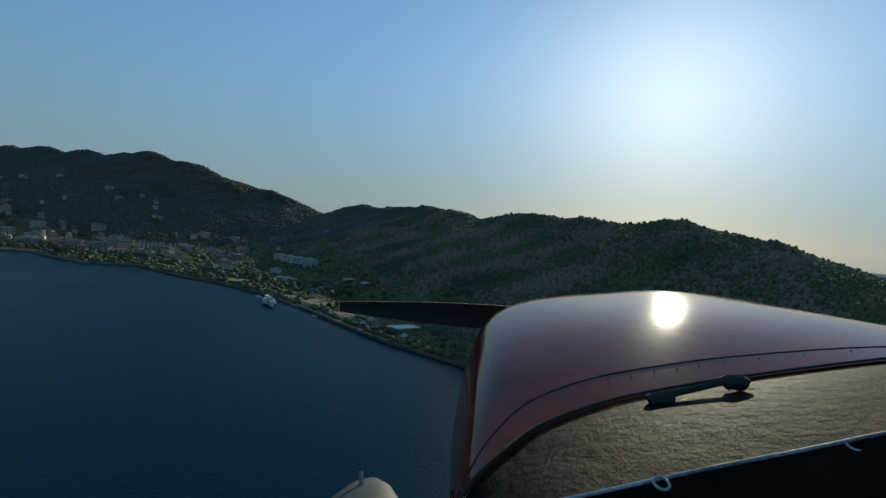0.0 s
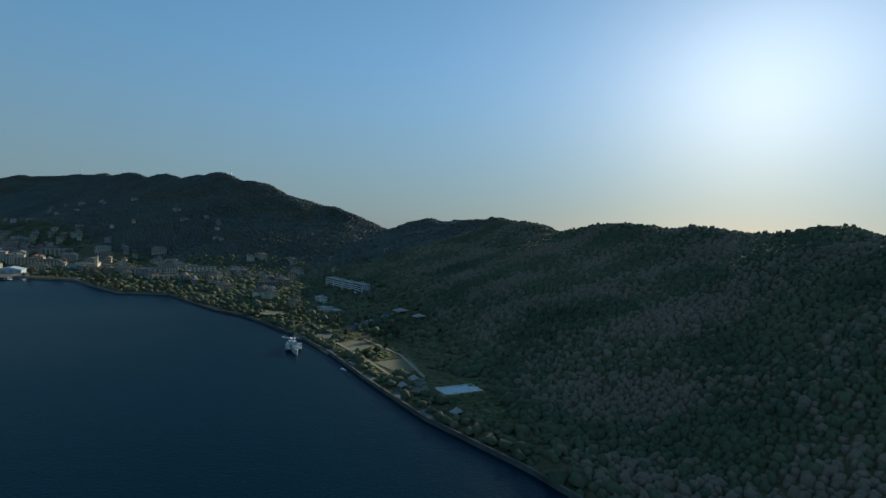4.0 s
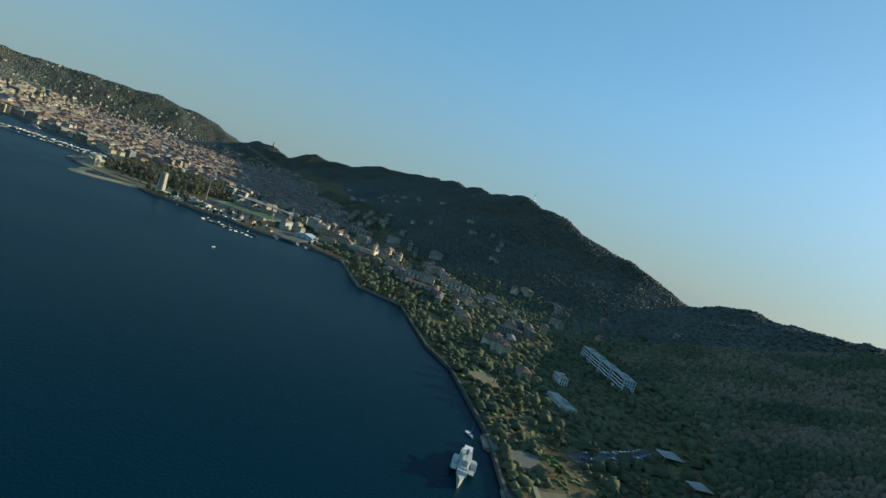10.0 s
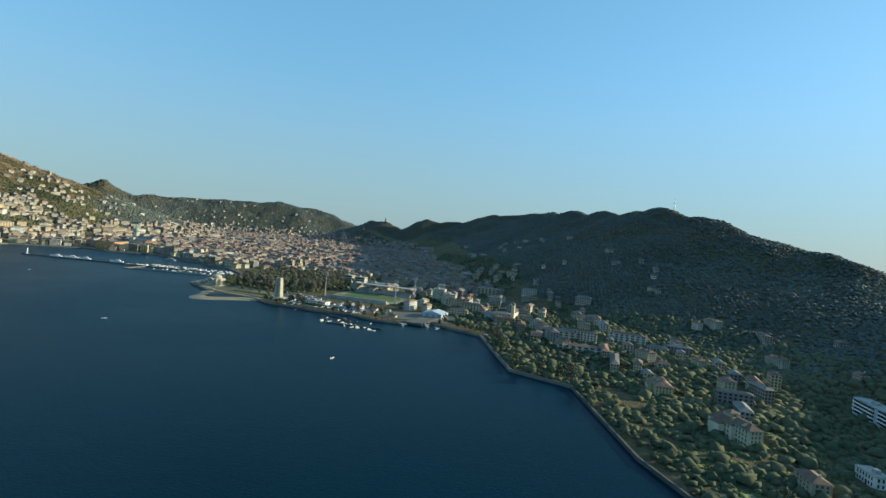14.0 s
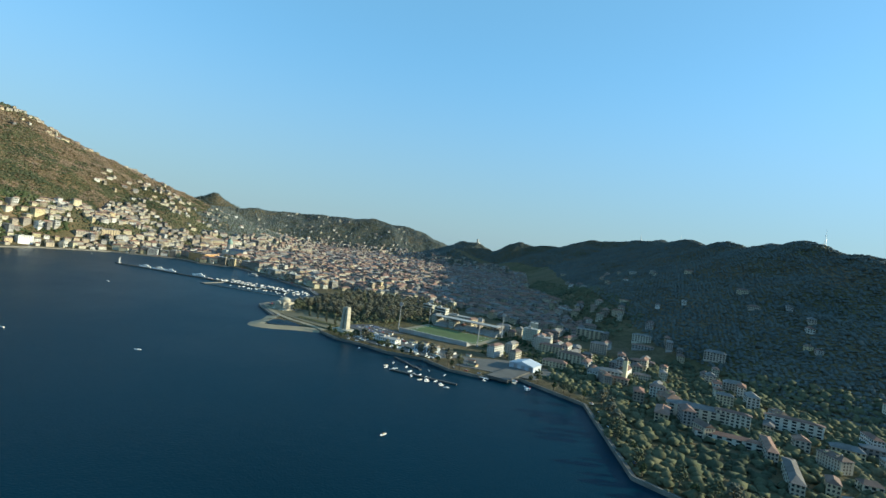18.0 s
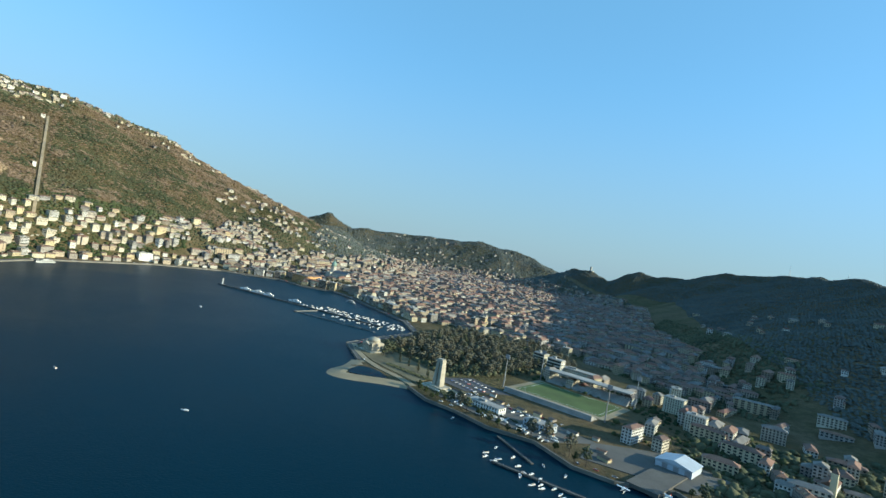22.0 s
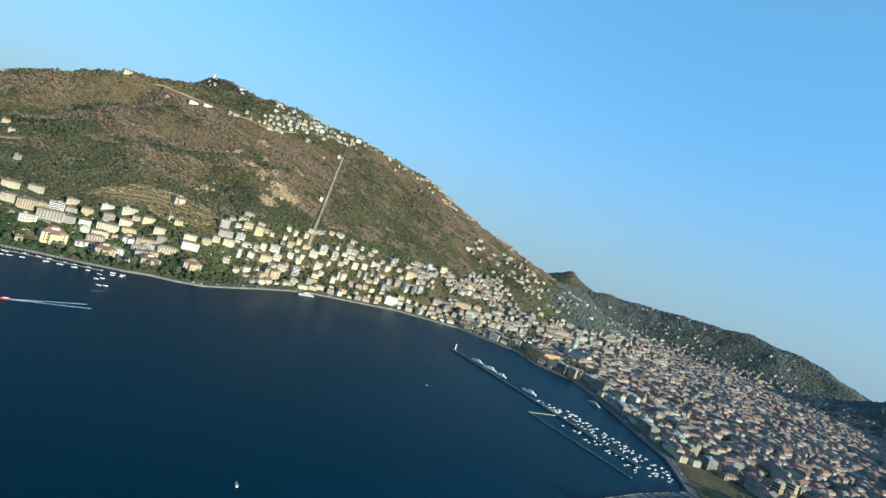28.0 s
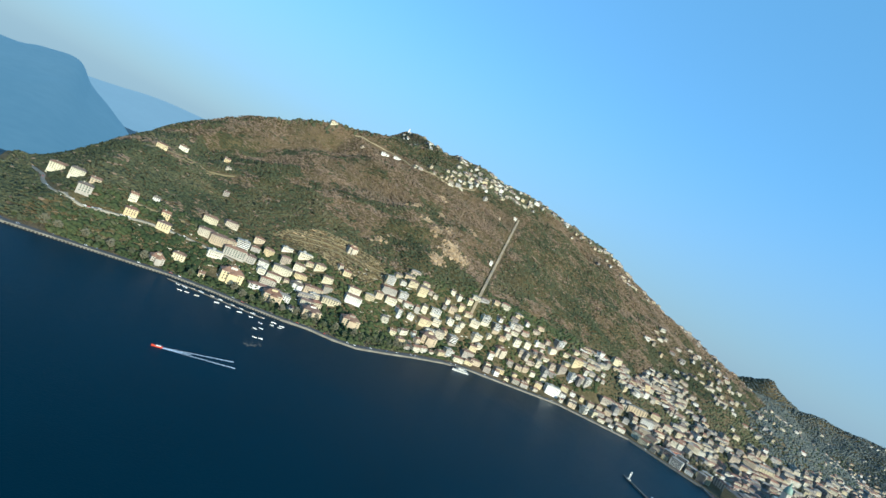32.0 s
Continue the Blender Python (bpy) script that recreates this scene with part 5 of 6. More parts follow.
part("pediment", Shape().box(0, 12.4, 10.4, 14.5, 4, 1.2).gable(11.6, 14.5, 4, 0.01).add([(-7.3, 14.4, 11.6), (7.3, 14.4, 11.6), (0, 14.4, 14.4), (-7.3, 10.4, 11.6), (7.3, 10.4, 11.6), (0, 10.4, 14.4)], [(0, 1, 2), (5, 4, 3), (1, 4, 5, 2), (0, 2, 5, 3)]), TAN_STONE, ob)

ob = thing("stadium", seat(-437, -196, 17), "lakeside football stadium with a green pitch", "stadium")
part("pitch", Shape().box(0, 0, 0.0, 112, 74, 0.35), GRASS, ob, "worn green grass pitch")
part("running_track", Shape().box(0, 0, -0.2, 130, 92, 0.4), SAND, ob)
for side in (-1, 1):
    stand = part("grandstand", Shape().box(0, side * 57, -1.2, 113, 17, 1.4), CONCRETE, ob)
    for k in range(7):
        part("step", Shape().box(0, side * (50 + 2.2 * k), -1, 112, 2.2, 1.6 + k * (1.3 if side < 0 else 0.8)), CONCRETE, stand)
part("stand_roof", Shape().box(0, -60, 16.2, 116, 21, 0.6).box(0, -50.2, 15.4, 116, 0.6, 1.6), CONCRETE, ob, "long pale roof over the main stand")
for u in range(-5, 6):
    part("roof_post", Shape().box(u * 11.2, -67, -1, 0.7, 0.7, 17.3), STEEL, ob)
for u, v in ((-66, -50), (66, -50), (-66, 50), (66, 50)):
    mast = part("floodlight_mast", Shape().lathe(u, v, [(-1, 0.9), (20, 0.6), (38, 0.4)], 8), STEEL, ob)
    part("lamp_panel", Shape().box(u, v, 36, 6, 0.8, 5), STEEL, mast)
for v in (-1, 1):
    part("pitch_line", Shape().box(0, v * 33, 0.352, 104, 0.4, 0.01).box(v * 52, 0, 0.352, 0.4, 66, 0.01), WHITE_WALL, ob)

ob = thing("seaplane_hangar", seat(-622, -132, 12), "white seaplane hangar with a shallow arched roof", "hangar")
width, deep = 31, 27
part("roof", Shape().gable(6.8, width, deep, 0.2, 0.9).add([(-16.3, -14.3, 6.9), (16.3, -14.3, 6.9), (16.3, 14.3, 6.9), (-16.3, 14.3, 6.9), (0, -14.3, 10.9), (0, 14.3, 10.9)], [(0, 4, 5, 3), (4, 1, 2, 5), (0, 1, 4), (2, 3, 5)]), BLUE_WHITE, ob, "pale shallow gabled metal roof")
part("wall", Shape().box(0, 0, -2, width, deep, 8.8), BLUE_WHITE, ob)
for n in range(6):
    part("sliding_door", Shape().box(-12 + 4.8 * n, deep / 2 + 0.35 + 0.12 * (n % 2), -0.5, 4.6, 0.25, 6.3), BLUE_WHITE if n % 2 else STEEL, ob)
part("slipway", Shape().box(0, deep / 2 + 34, -1.6, 26, 66, 3.2, 0, 1.0), PAVING, ob)

ob = thing("cathedral", seat(767, -373, 25), "pale stone cathedral with a green copper dome", "church")
part("nave", Shape().box(-32, 0, -2, 62, 20, 26).box(-32, 0, -2, 60, 34, 16), STONE, ob)
part("roof", Shape().add([(-64, -10.5, 24), (0, -10.5, 24), (0, 10.5, 24), (-64, 10.5, 24), (-64, 0, 31), (0, 0, 31)], [(0, 1, 5, 4), (2, 3, 4, 5), (1, 2, 5), (3, 0, 4), (3, 2, 1, 0)]), SLATE, ob)
part("transept", Shape().box(4, 0, -2, 18, 46, 26), STONE, ob)
part("drum", Shape().lathe(4, 0, [(24, 9.5), (42, 9.0), (42, 10), (43.5, 10)], 8), STONE, ob)
part("dome", Shape().lathe(4, 0, [(43.5 + 16 * math.sin(a), 9.2 * math.cos(a) ** 0.9) for a in np.linspace(0, 1.42, 8)], 16), COPPER, ob, "tall green copper dome", smooth=True)
part("lantern", Shape().lathe(4, 0, [(59, 2), (65, 1.8), (70, 0.15)], 8), COPPER, ob)
part("apse", Shape().lathe(16, 0, [(-2, 9), (22, 9), (26, 1)], 12), STONE, ob)

ob = thing("lake_sculpture", pose(378, 55, 1.9), "slender white steel sculpture on the mole's end", "sculpture")
part("base", Shape().lathe(0, 0, [(-0.2, 4), (0.6, 4), (0.8, 3.6)], 20), STONE, ob)
for k in (-1, 1):
    loop = Shape()
    ring = [(k * 2.2 * math.cos(a) + k * 0.6, 7.0 + 6.4 * math.sin(a)) for a in np.linspace(-1.4, 1.75, 14)]
    for dz in (0, 1):
        loop.v += [(x * (0.82 if dz else 1), -0.5 + dz * 1.0, z) for x, z in ring]
    loop.f = [(i, i + 1, 15 + i, 14 + i) for i in range(13)]
    loop.v += [(x * 0.86, y, z) for x, y, z in loop.v]
    loop.f += [(29 + i, 28 + i, 42 + i, 43 + i) for i in range(13)] + [(i + 1, i, 28 + i, 29 + i) for i in range(13)] + [(14 + i, 15 + i, 43 + i, 42 + i) for i in range(13)]
    part("blade", loop, WHITE_WALL, ob)

ob = thing("watch_tower", seat(1217, -2211, 20), "square ruined castle tower on a wooded hilltop", "tower")
part("tower", Shape().box(0, 0, -4, 9, 9, 32, 0, 0.95), STONE, ob)
part("curtain_wall", Shape().box(0, -12, -5, 32, 1.6, 12).box(-16, 0, -5, 1.6, 24, 11).box(16, 2, -5, 1.6, 20, 9), STONE, ob)
for k in range(4):
    part("merlon", Shape().box(-3.4 + 2.27 * k, -3.6, 28, 1.2, 1.0, 1.4).box(-3.4 + 2.27 * k, 3.6, 28, 1.2, 1.0, 1.4), STONE, ob)


def mast(x, y, tall, wide):
    m = thing("radio_mast", seat(x, y), "thin lattice radio mast on the ridge", "mast", "radio masts on the ridge")
    legs = Shape()
    for a, b in ((-1, -1), (1, -1), (1, 1), (-1, 1)):
        legs.add([(a * wide / 2 + dx, b * wide / 2 + dy, -2) for dx, dy in ((-0.25, -0.25), (0.25, -0.25), (0, 0.3))] + [(a * 0.4, b * 0.4, tall)], [(0, 1, 3), (1, 2, 3), (2, 0, 3)])
    part("leg", legs, STEEL, m)
    rings = Shape()
    for k in range(1, 9):
        w = wide * (1 - k / 9) + 0.8
        rings.box(0, -w / 2, tall * k / 9, w, 0.3, 0.3).box(0, w / 2, tall * k / 9, w, 0.3, 0.3).box(-w / 2, 0, tall * k / 9, 0.3, w, 0.3).box(w / 2, 0, tall * k / 9, 0.3, w, 0.3)
    part("bracing", rings, STEEL, m)
    part("antenna", Shape().lathe(0, 0, [(tall - 1, 0.5), (tall + 6, 0.25)], 6).lathe(1.4, 0, [(tall * 0.7, 1.2), (tall * 0.7 + 2.2, 1.2)], 8), WHITE_WALL, m)


mast(-769, -1170, 34, 6)
mast(278, -2552, 48, 8)
mast(-120, -2050, 26, 5)
ob = thing("hilltop_lighthouse", seat(2183, 1300), "white octagonal lighthouse tower on the highest hill", "lighthouse")
part("tower", Shape().lathe(0, 0, [(-2, 5), (4, 4.6), (24, 3.2), (24, 4.4), (25.5, 4.4)], 8), WHITE_WALL, ob)
part("lantern", Shape().lathe(0, 0, [(25.5, 2), (28.5, 2), (30.5, 0.2)], 8), STEEL, ob)

house("hilltop_hotel", seat(1128, 1180, 140), "large pale hotel standing on the mountain crest", 24, 13, 3, "hip", wing=(7, -8, 9, 6, 7), group="hilltop village houses", each=True)
house("hotel", seat(692, 190, 108), "large white waterfront hotel with a flat roof", 34, 17, 6, "flat", wall=WHITE_WALL, group="waterfront houses", each=True)
house("red_house", seat(741, -112, 125), "brick-red rendered house on the promenade", 40, 16, 4, "hip", storey=3.6, wall=plain("brick_red_render", (0.36, 0.13, 0.08), 0.85, scale=0.3, amount=0.25), group="waterfront houses", each=True)
house("palace", seat(598, -221, 30), "wide orange waterfront palace with a tiled roof", 56, 62, 5, "flat", storey=4.0, cover=TILE_ROOF, wall=plain("orange_render", (0.66, 0.36, 0.15), 0.85, scale=0.3, amount=0.25), group="waterfront houses", each=True)
house("town_hall", seat(470, -300, 10), "grey modern block behind the harbour front", 40, 24, 5, "flat", wall=CONCRETE, group="waterfront houses", each=True)
house("rowing_club", seat(-456, -46, 14), "low white rowing club building with a terrace roof", 40, 13, 2, "flat", wall=WHITE_WALL, each=True)
house("yacht_club", seat(-515, -66, 14), "low pale yacht club building on the quay", 30, 14, 2, "flat", wall=BLUE_WHITE, each=True)
house("school_building", seat(-360, -300, 17), "long pale school building behind the stadium", 60, 16, 4, "flat")
house("office_block", seat(-505, -318, 17), "ochre office block behind the stadium", 24, 16, 6, "flat")
house("office_block", seat(-560, -270, 17), "green-grey office block near the hangar", 22, 14, 6, "flat")
for n, (x, y) in enumerate(((-1128, -42), (-1140, -8), (-1153, 28), (-1167, 64))):
    house("terrace_block", seat(x, y, 111), "bluish-white stepped apartment block on the western bank", 32, 13, 4, "flat", wall=BLUE_WHITE, balconies=True, group="white apartment row")
house("restaurant_terrace", seat(-1120, 192, 125), "low white restaurant with a long terrace", 34, 10, 1, "flat", wall=WHITE_WALL)
ob = thing("church", seat(-700, -240, 100), "ochre church with a slim bell tower", "church")
part("nave", Shape().box(0, 0, -2, 26, 12, 13), RENDER_WALL, ob)
part("roof", Shape().gable(11, 26, 12, 4), TILE_ROOF, ob)
part("bell_tower", Shape().box(15, 4, -2, 5, 5, 26), RENDER_WALL, ob)
part("spire", Shape().box(15, 4, 24, 5.6, 5.6, 5, 0, 0.05), TILE_ROOF, ob)


# ---- villa gardens on the west bank ----
def patch(name, corners, mat, label, category, lift=0.3):
    """A thin bed of grass or paving laid on level ground."""
    z = max(height(x, y) for x, y in corners) + lift
    n = len(corners)
    s = Shape().add([(x, y, z - 1.2) for x, y in corners] + [(x, y, z) for x, y in corners], [tuple(range(n, 2 * n))] + [(i, (i + 1) % n, n + (i + 1) % n, n + i) for i in range(n)])
    return tagged(mesh_object(name, s.v, s.f, mat), label, category, kind="structure")


patch("lawn_1", [(-1126, 366), (-1144, 349), (-1157, 375), (-1141, 394)], DRY_GRASS, "olive lawn in the villa garden", "lawn", 0.12)
patch("lawn_2", [(-1153, 428), (-1185, 416), (-1186, 453), (-1169, 458)], DRY_GRASS, "olive green lawn in the villa garden", "lawn", 0.12)
patch("lawn_3", [(-1060, 232), (-1035, 208), (-1052, 190), (-1080, 215)], DRY_GRASS, "sunlit lawn beside the lakeside villa", "lawn", 0.12)
patch("court_1", [(-1104, 330), (-1119, 313), (-1127, 337), (-1113, 352)], PAVING, "paved court above the landing steps", "court", 0.12)
patch("parking_2", [(-400, -60), (-345, -50), (-350, -110), (-420, -115)], ASPHALT, "grey car park beside the war memorial", "parking", 0.2)
patch("terrace_1", [(-1184, 506), (-1164, 500), (-1166, 476), (-1186, 470)], PAVING, "pale paved bathing terrace", "terrace", 0.2)
ob = thing("swimming_pool", seat(-1204, 500, 15), "pale turquoise swimming pool with a stone rim", "pool")
part("basin", Shape().box(0, 0, -0.4, 26, 13, 1.0), POOL_WATER, ob)
part("rim", Shape().box(0, 7.2, -0.4, 28.5, 1.4, 1.2).box(0, -7.2, -0.4, 28.5, 1.4, 1.2).box(-13.6, 0, -0.4, 1.2, 13, 1.2).box(13.6, 0, -0.4, 1.2, 13, 1.2), STONE, ob)
for n, (x, y, w) in enumerate(((-1202, 233, 17), (-1216, 275, 14), (-1166, 497, 6), (-1176, 482, 7), (-1190, 548, 7))):
    ob = thing("pavilion", seat(x, y, 30), "grey-white peaked pavilion tent on the grounds", "tent", "white pavilion tents")
    part("canopy", Shape().box(0, 0, 3.2, w, w * 0.7, 2.6, 0, 0.12), CONCRETE, ob)
    for a, b in ((-1, -1), (1, -1), (1, 1), (-1, 1)):
        part("pole", Shape().lathe(a * w * 0.46, b * w * 0.31, [(-1, 0.12), (3.2, 0.12)], 6), STEEL, ob)

hill_road = smooth_line(HILL_ROAD, 6)


def shelf(name, line, half, mat, label, category, lift=0.6):
    """A level strip with retaining sides, following a line over the slope."""
    s = Shape()
    for p, q in zip(offset_line(line, -half), offset_line(line, half)):
        z = (height(*p) + height(*q)) / 2 + lift
        s.v += [(*p, z - 6), (*p, z), (*q, z), (*q, z - 6)]
    s.f = [(4 * i + j, 4 * i + 4 + j, 4 * i + 5 + j, 4 * i + 1 + j) for i in range(len(line) - 1) for j in range(3)]
    return tagged(mesh_object(name, s.v, s.f, mat), label, category, kind="structure")


shelf("road_3", hill_road, 4.0, PALE_ROAD, "pale winding road on the wooded headland", "road")
shelf("road_4", fine(GARDEN_WAYS[0][0], 8), 4.5, ASPHALT, "grey drive with parked cars behind the garden", "road", 0.35)
shelf("road_5", smooth_line(CREST_ROAD, 6), 1.8, SAND, "pale track below the mountain crest", "road", 2.0)
for n in (1, 2):
    shelf(f"garden_path_{n}", fine(GARDEN_WAYS[n][0], 8), 1.4, SAND, "pale gravel garden path", "path", 0.35)
for n, (line, half) in enumerate(TERRACES):
    shelf(f"hillside_terrace_{n + 1}", fine(line, 10), half, DRY_GRASS, "dry grass terrace held on the slope by a low wall", "terrace", 1.0)

patch("lagoon", [(-346, 14), (-332, 40), (-320, 52), (-306, 44), (-294, 28), (-300, 14), (-322, 10)], WATER, "still dark pool enclosed by the sand spit", "water", 0.1)
patch("park_lawn", [(-362, -14), (-270, -4), (-200, -14), (-176, -30), (-180, -64), (-250, -68), (-345, -68)], DRY_GRASS, "olive lawn between the rotunda and the memorial", "lawn", 0.25)
patch("club_ground", [(-545, -46), (-470, -22), (-402, -12), (-404, -62), (-480, -92), (-560, -100)], PAVING, "grey paved yard of the boat clubs", "yard", 0.15)
patch("hangar_apron", [(-660, -96), (-580, -50), (-556, -96), (-596, -160), (-655, -160)], PAVING, "grey paved apron round the hangar", "apron", 0.15)
shelf("park_walk", fine([(-376, -4), (-340, -2), (-300, 4), (-262, 2), (-215, -8), (-168, -24)], 8), 4.2, SAND, "wide pale gravel walk along the park shore", "path", 0.7)
HEDGE_MODEL = []


def hedge(x, y, turn, length=9):
    """A clipped hedge of small uneven clumps."""
    m = seat(x, y, turn)
    if HEDGE_MODEL:
        return copy_thing(HEDGE_MODEL[0], m)
    r = np.random.RandomState(3)
    ob = thing("hedge", m, "clipped dark green hedge beside the memorial", "hedge", "hedges of the memorial garden")
    leaves = Shape()
    for _ in range(26):
        leaves.clump(r.uniform(-0.5, 0.5) * length, r.uniform(-0.6, 0.6), 1.4 + r.uniform(-0.5, 0.7), r.uniform(0.7, 1.1), r)
    part("foliage", leaves, GREEN_WOOD, ob)
    part("stem", Shape().lathe(-2, 0, [(-0.6, 0.12), (1.2, 0.08)], 6).lathe(2, 0, [(-0.6, 0.12), (1.2, 0.08)], 6), BARK, ob)
    HEDGE_MODEL.append(ob)
    return ob


for n in range(12):
    hedge(-356 + 6.2 * n, -36 + 1.6 * n, 100)
for n in range(5):
    hedge(-412 + 3.6 * n, -24 - 0.8 * n, 100)
for n in range(6):
    hedge(-440 - 11 * n, -30 - 4 * n, 20)

# ---- funicular railway and rock face ----
line = fine([(640, 428), (1335, 480)], 10)
s = Shape()
for i, (x, y) in enumerate(line):
    for o in (-3.3, 3.3):
        s.v.append((x - o * 0.075, y + o, height(x, y) + 4.4))
s.f = [(2 * i, 2 * i + 2, 2 * i + 3, 2 * i + 1) for i in range(len(line) - 1)]
tagged(mesh_object("railway_cutting", s.v, s.f, BALLAST), "straight pale funicular railway cutting up the mountain", "railway", kind="structure")
for o in (-1.2, 1.2):
    rail = Shape()
    for x, y in line:
        z = height(x, y) + 4.5
        rail.v += [(x, y + o - 0.07, z), (x, y + o + 0.07, z), (x, y + o + 0.07, z + 0.15), (x, y + o - 0.07, z + 0.15)]
    rail.f = [(4 * i + j, 4 * i + 4 + j, 4 * i + 4 + (j + 1) % 4, 4 * i + (j + 1) % 4) for i in range(len(line) - 1) for j in range(4)]
    tagged(mesh_object(f"rail_{1 if o < 0 else 2}", rail.v, rail.f, STEEL), "steel funicular rail", "rail", kind="structure")
house("railway_halt", seat(907, 462, 6), "small pale halt beside the funicular", 14, 8, 3, "gable", wall=WHITE_WALL)
house("railway_station", seat(1318, 492, 6), "pale upper station of the funicular", 18, 12, 2, "hip")
r9 = np.random.RandomState(90)
spots = [(860, 600), (925, 655), (975, 560), (1050, 700), (880, 725), (830, 660), (640, 700)]
n = 420 + 22 * len(spots)
cx = np.concatenate([r9.normal(a, 11, 22) for a, b in spots] + [r9.normal(779, 16, 200), r9.normal(700, 12, 100), r9.normal(790, 10, 60), r9.normal(802, 8, 60)])
cy = np.concatenate([r9.normal(b, 7, 22) for a, b in spots] + [r9.normal(554, 13, 200), r9.normal(566, 10, 100), r9.normal(520, 7, 60), r9.normal(623, 8, 60)])
rad = r9.uniform(2, 6, n)
pts = spread(BALL_V, cx, cy, ground(cx, cy) + 0.5, rad, rad, rad * 0.8, r9.uniform(0, 6, n))
joined("rock_face", [(pts + r9.normal(0, 0.25, pts.shape) * rad[:, None, None], BALL_F)], ROCK, "bare tan rock outcrop in the wooded slope", "rocks")

n = 26
cx, cy, rad = r9.normal(67, 7, n), r9.normal(611, 5, n), r9.uniform(0.8, 2.6, n)
joined("rock_islet", [(spread(BALL_V, cx, cy, np.full(n, -0.3), rad, rad, rad * 0.35, r9.uniform(0, 6, n)), BALL_F)], DARK_STONE, "low brown rocks just breaking the water", "rocks")

# ---- far mountains across the lake ----
def far_range(name, crest, width, label, mat):
    s, n = Shape(), 25
    dense = smooth_line(crest, 10)
    for i, (x, y, z) in enumerate(dense):
        a, b = dense[max(0, i - 1)], dense[min(len(dense) - 1, i + 1)]
        t = math.atan2(crest[-1][1] - crest[0][1], crest[-1][0] - crest[0][0])
        for j in range(n):
            u = j / (n - 1) * 2 - 1
            jag = 0.12 * float(waves(np.array([x + 900 * u]), np.array([y]), 140, 8)[0])
            s.v.append((x + math.sin(t) * width * u, y - math.cos(t) * width * u, max(-6.0, z * (1 - abs(u) ** 1.1) * (1 + jag * abs(u)) - 6 * abs(u))))
    s.f = [(i * n + j, (i + 1) * n + j, (i + 1) * n + j + 1, i * n + j + 1) for i in range(len(dense) - 1) for j in range(n - 1)]
    tagged(mesh_object(name, s.v, s.f, mat, True), label, "mountain", kind="structure")


# Ranges set near, with flanks widened, to fit the camera's view.
far_range("backdrop_1", [(300, 3050, 170), (700, 2700, 165), (992, 2442, 158), (1090, 2370, 186), (1176, 2297, 200), (1230, 2250, 130), (1290, 2195, 80), (1358, 2122, 10)], 1350, "hazy blue mountain across the lake, the haze put in as glow", HAZE_BLUE)
far_range("backdrop_2", [(2300, 3900, 60), (2655, 3654, 120), (2863, 3441, 171), (3077, 3189, 186), (3500, 2700, 200)], 1700, "distant pale blue mountain range, the haze put in as glow", FAR_HAZE_BLUE)


# ---- boats and cars ----
def motor_boat(m, label, length, group, hull=None):
    ob = thing("motor_boat", m, label, "boat", group)
    part("hull", Shape().hull(length, length * 0.32, length * 0.11), hull or BOAT_WHITE, ob)
    part("cover", Shape().box(-length * 0.12, 0, length * 0.1, length * 0.5, length * 0.2, length * 0.07, 0, 0.8), BOAT_MIX, ob)
    part("windscreen", Shape().box(length * 0.16, 0, length * 0.11, length * 0.06, length * 0.22, length * 0.08, 0, 0.7), PANE, ob)
    return ob


def yacht(m, label, length, group):
    ob = thing("motor_yacht", m, label, "yacht", group)
    part("hull", Shape().hull(length, length * 0.25, length * 0.1, -0.5), BOAT_WHITE, ob)
    part("cabin", Shape().box(-length * 0.06, 0, length * 0.1, length * 0.5, length * 0.17, length * 0.08, 0, 0.88), BOAT_WHITE, ob)
    part("cabin_window", Shape().box(-length * 0.05, 0, length * 0.125, length * 0.47, length * 0.172, length * 0.03), PANE, ob)
    part("flybridge", Shape().box(-length * 0.1, 0, length * 0.18, length * 0.26, length * 0.14, length * 0.045, 0, 0.85), BOAT_WHITE, ob)
    part("radar_arch", Shape().box(-length * 0.2, 0, length * 0.22, length * 0.03, length * 0.13, length * 0.05), STEEL, ob)
    return ob


def sail_boat(m, label, length, group):
    ob = thing("sailing_boat", m, label, "boat", group)
    part("hull", Shape().hull(length, length * 0.28, length * 0.1), BOAT_WHITE, ob)
    part("cabin", Shape().box(length * 0.05, 0, length * 0.09, length * 0.34, length * 0.15, length * 0.05, 0, 0.8), BOAT_MIX, ob)
    part("mast", Shape().lathe(length * 0.08, 0, [(length * 0.1, 0.1), (length * 1.25, 0.05)], 6), STEEL, ob)
    part("boom", Shape().box(-length * 0.14, 0, length * 0.2, length * 0.42, 0.22, 0.22), BOAT_MIX, ob)
    return ob


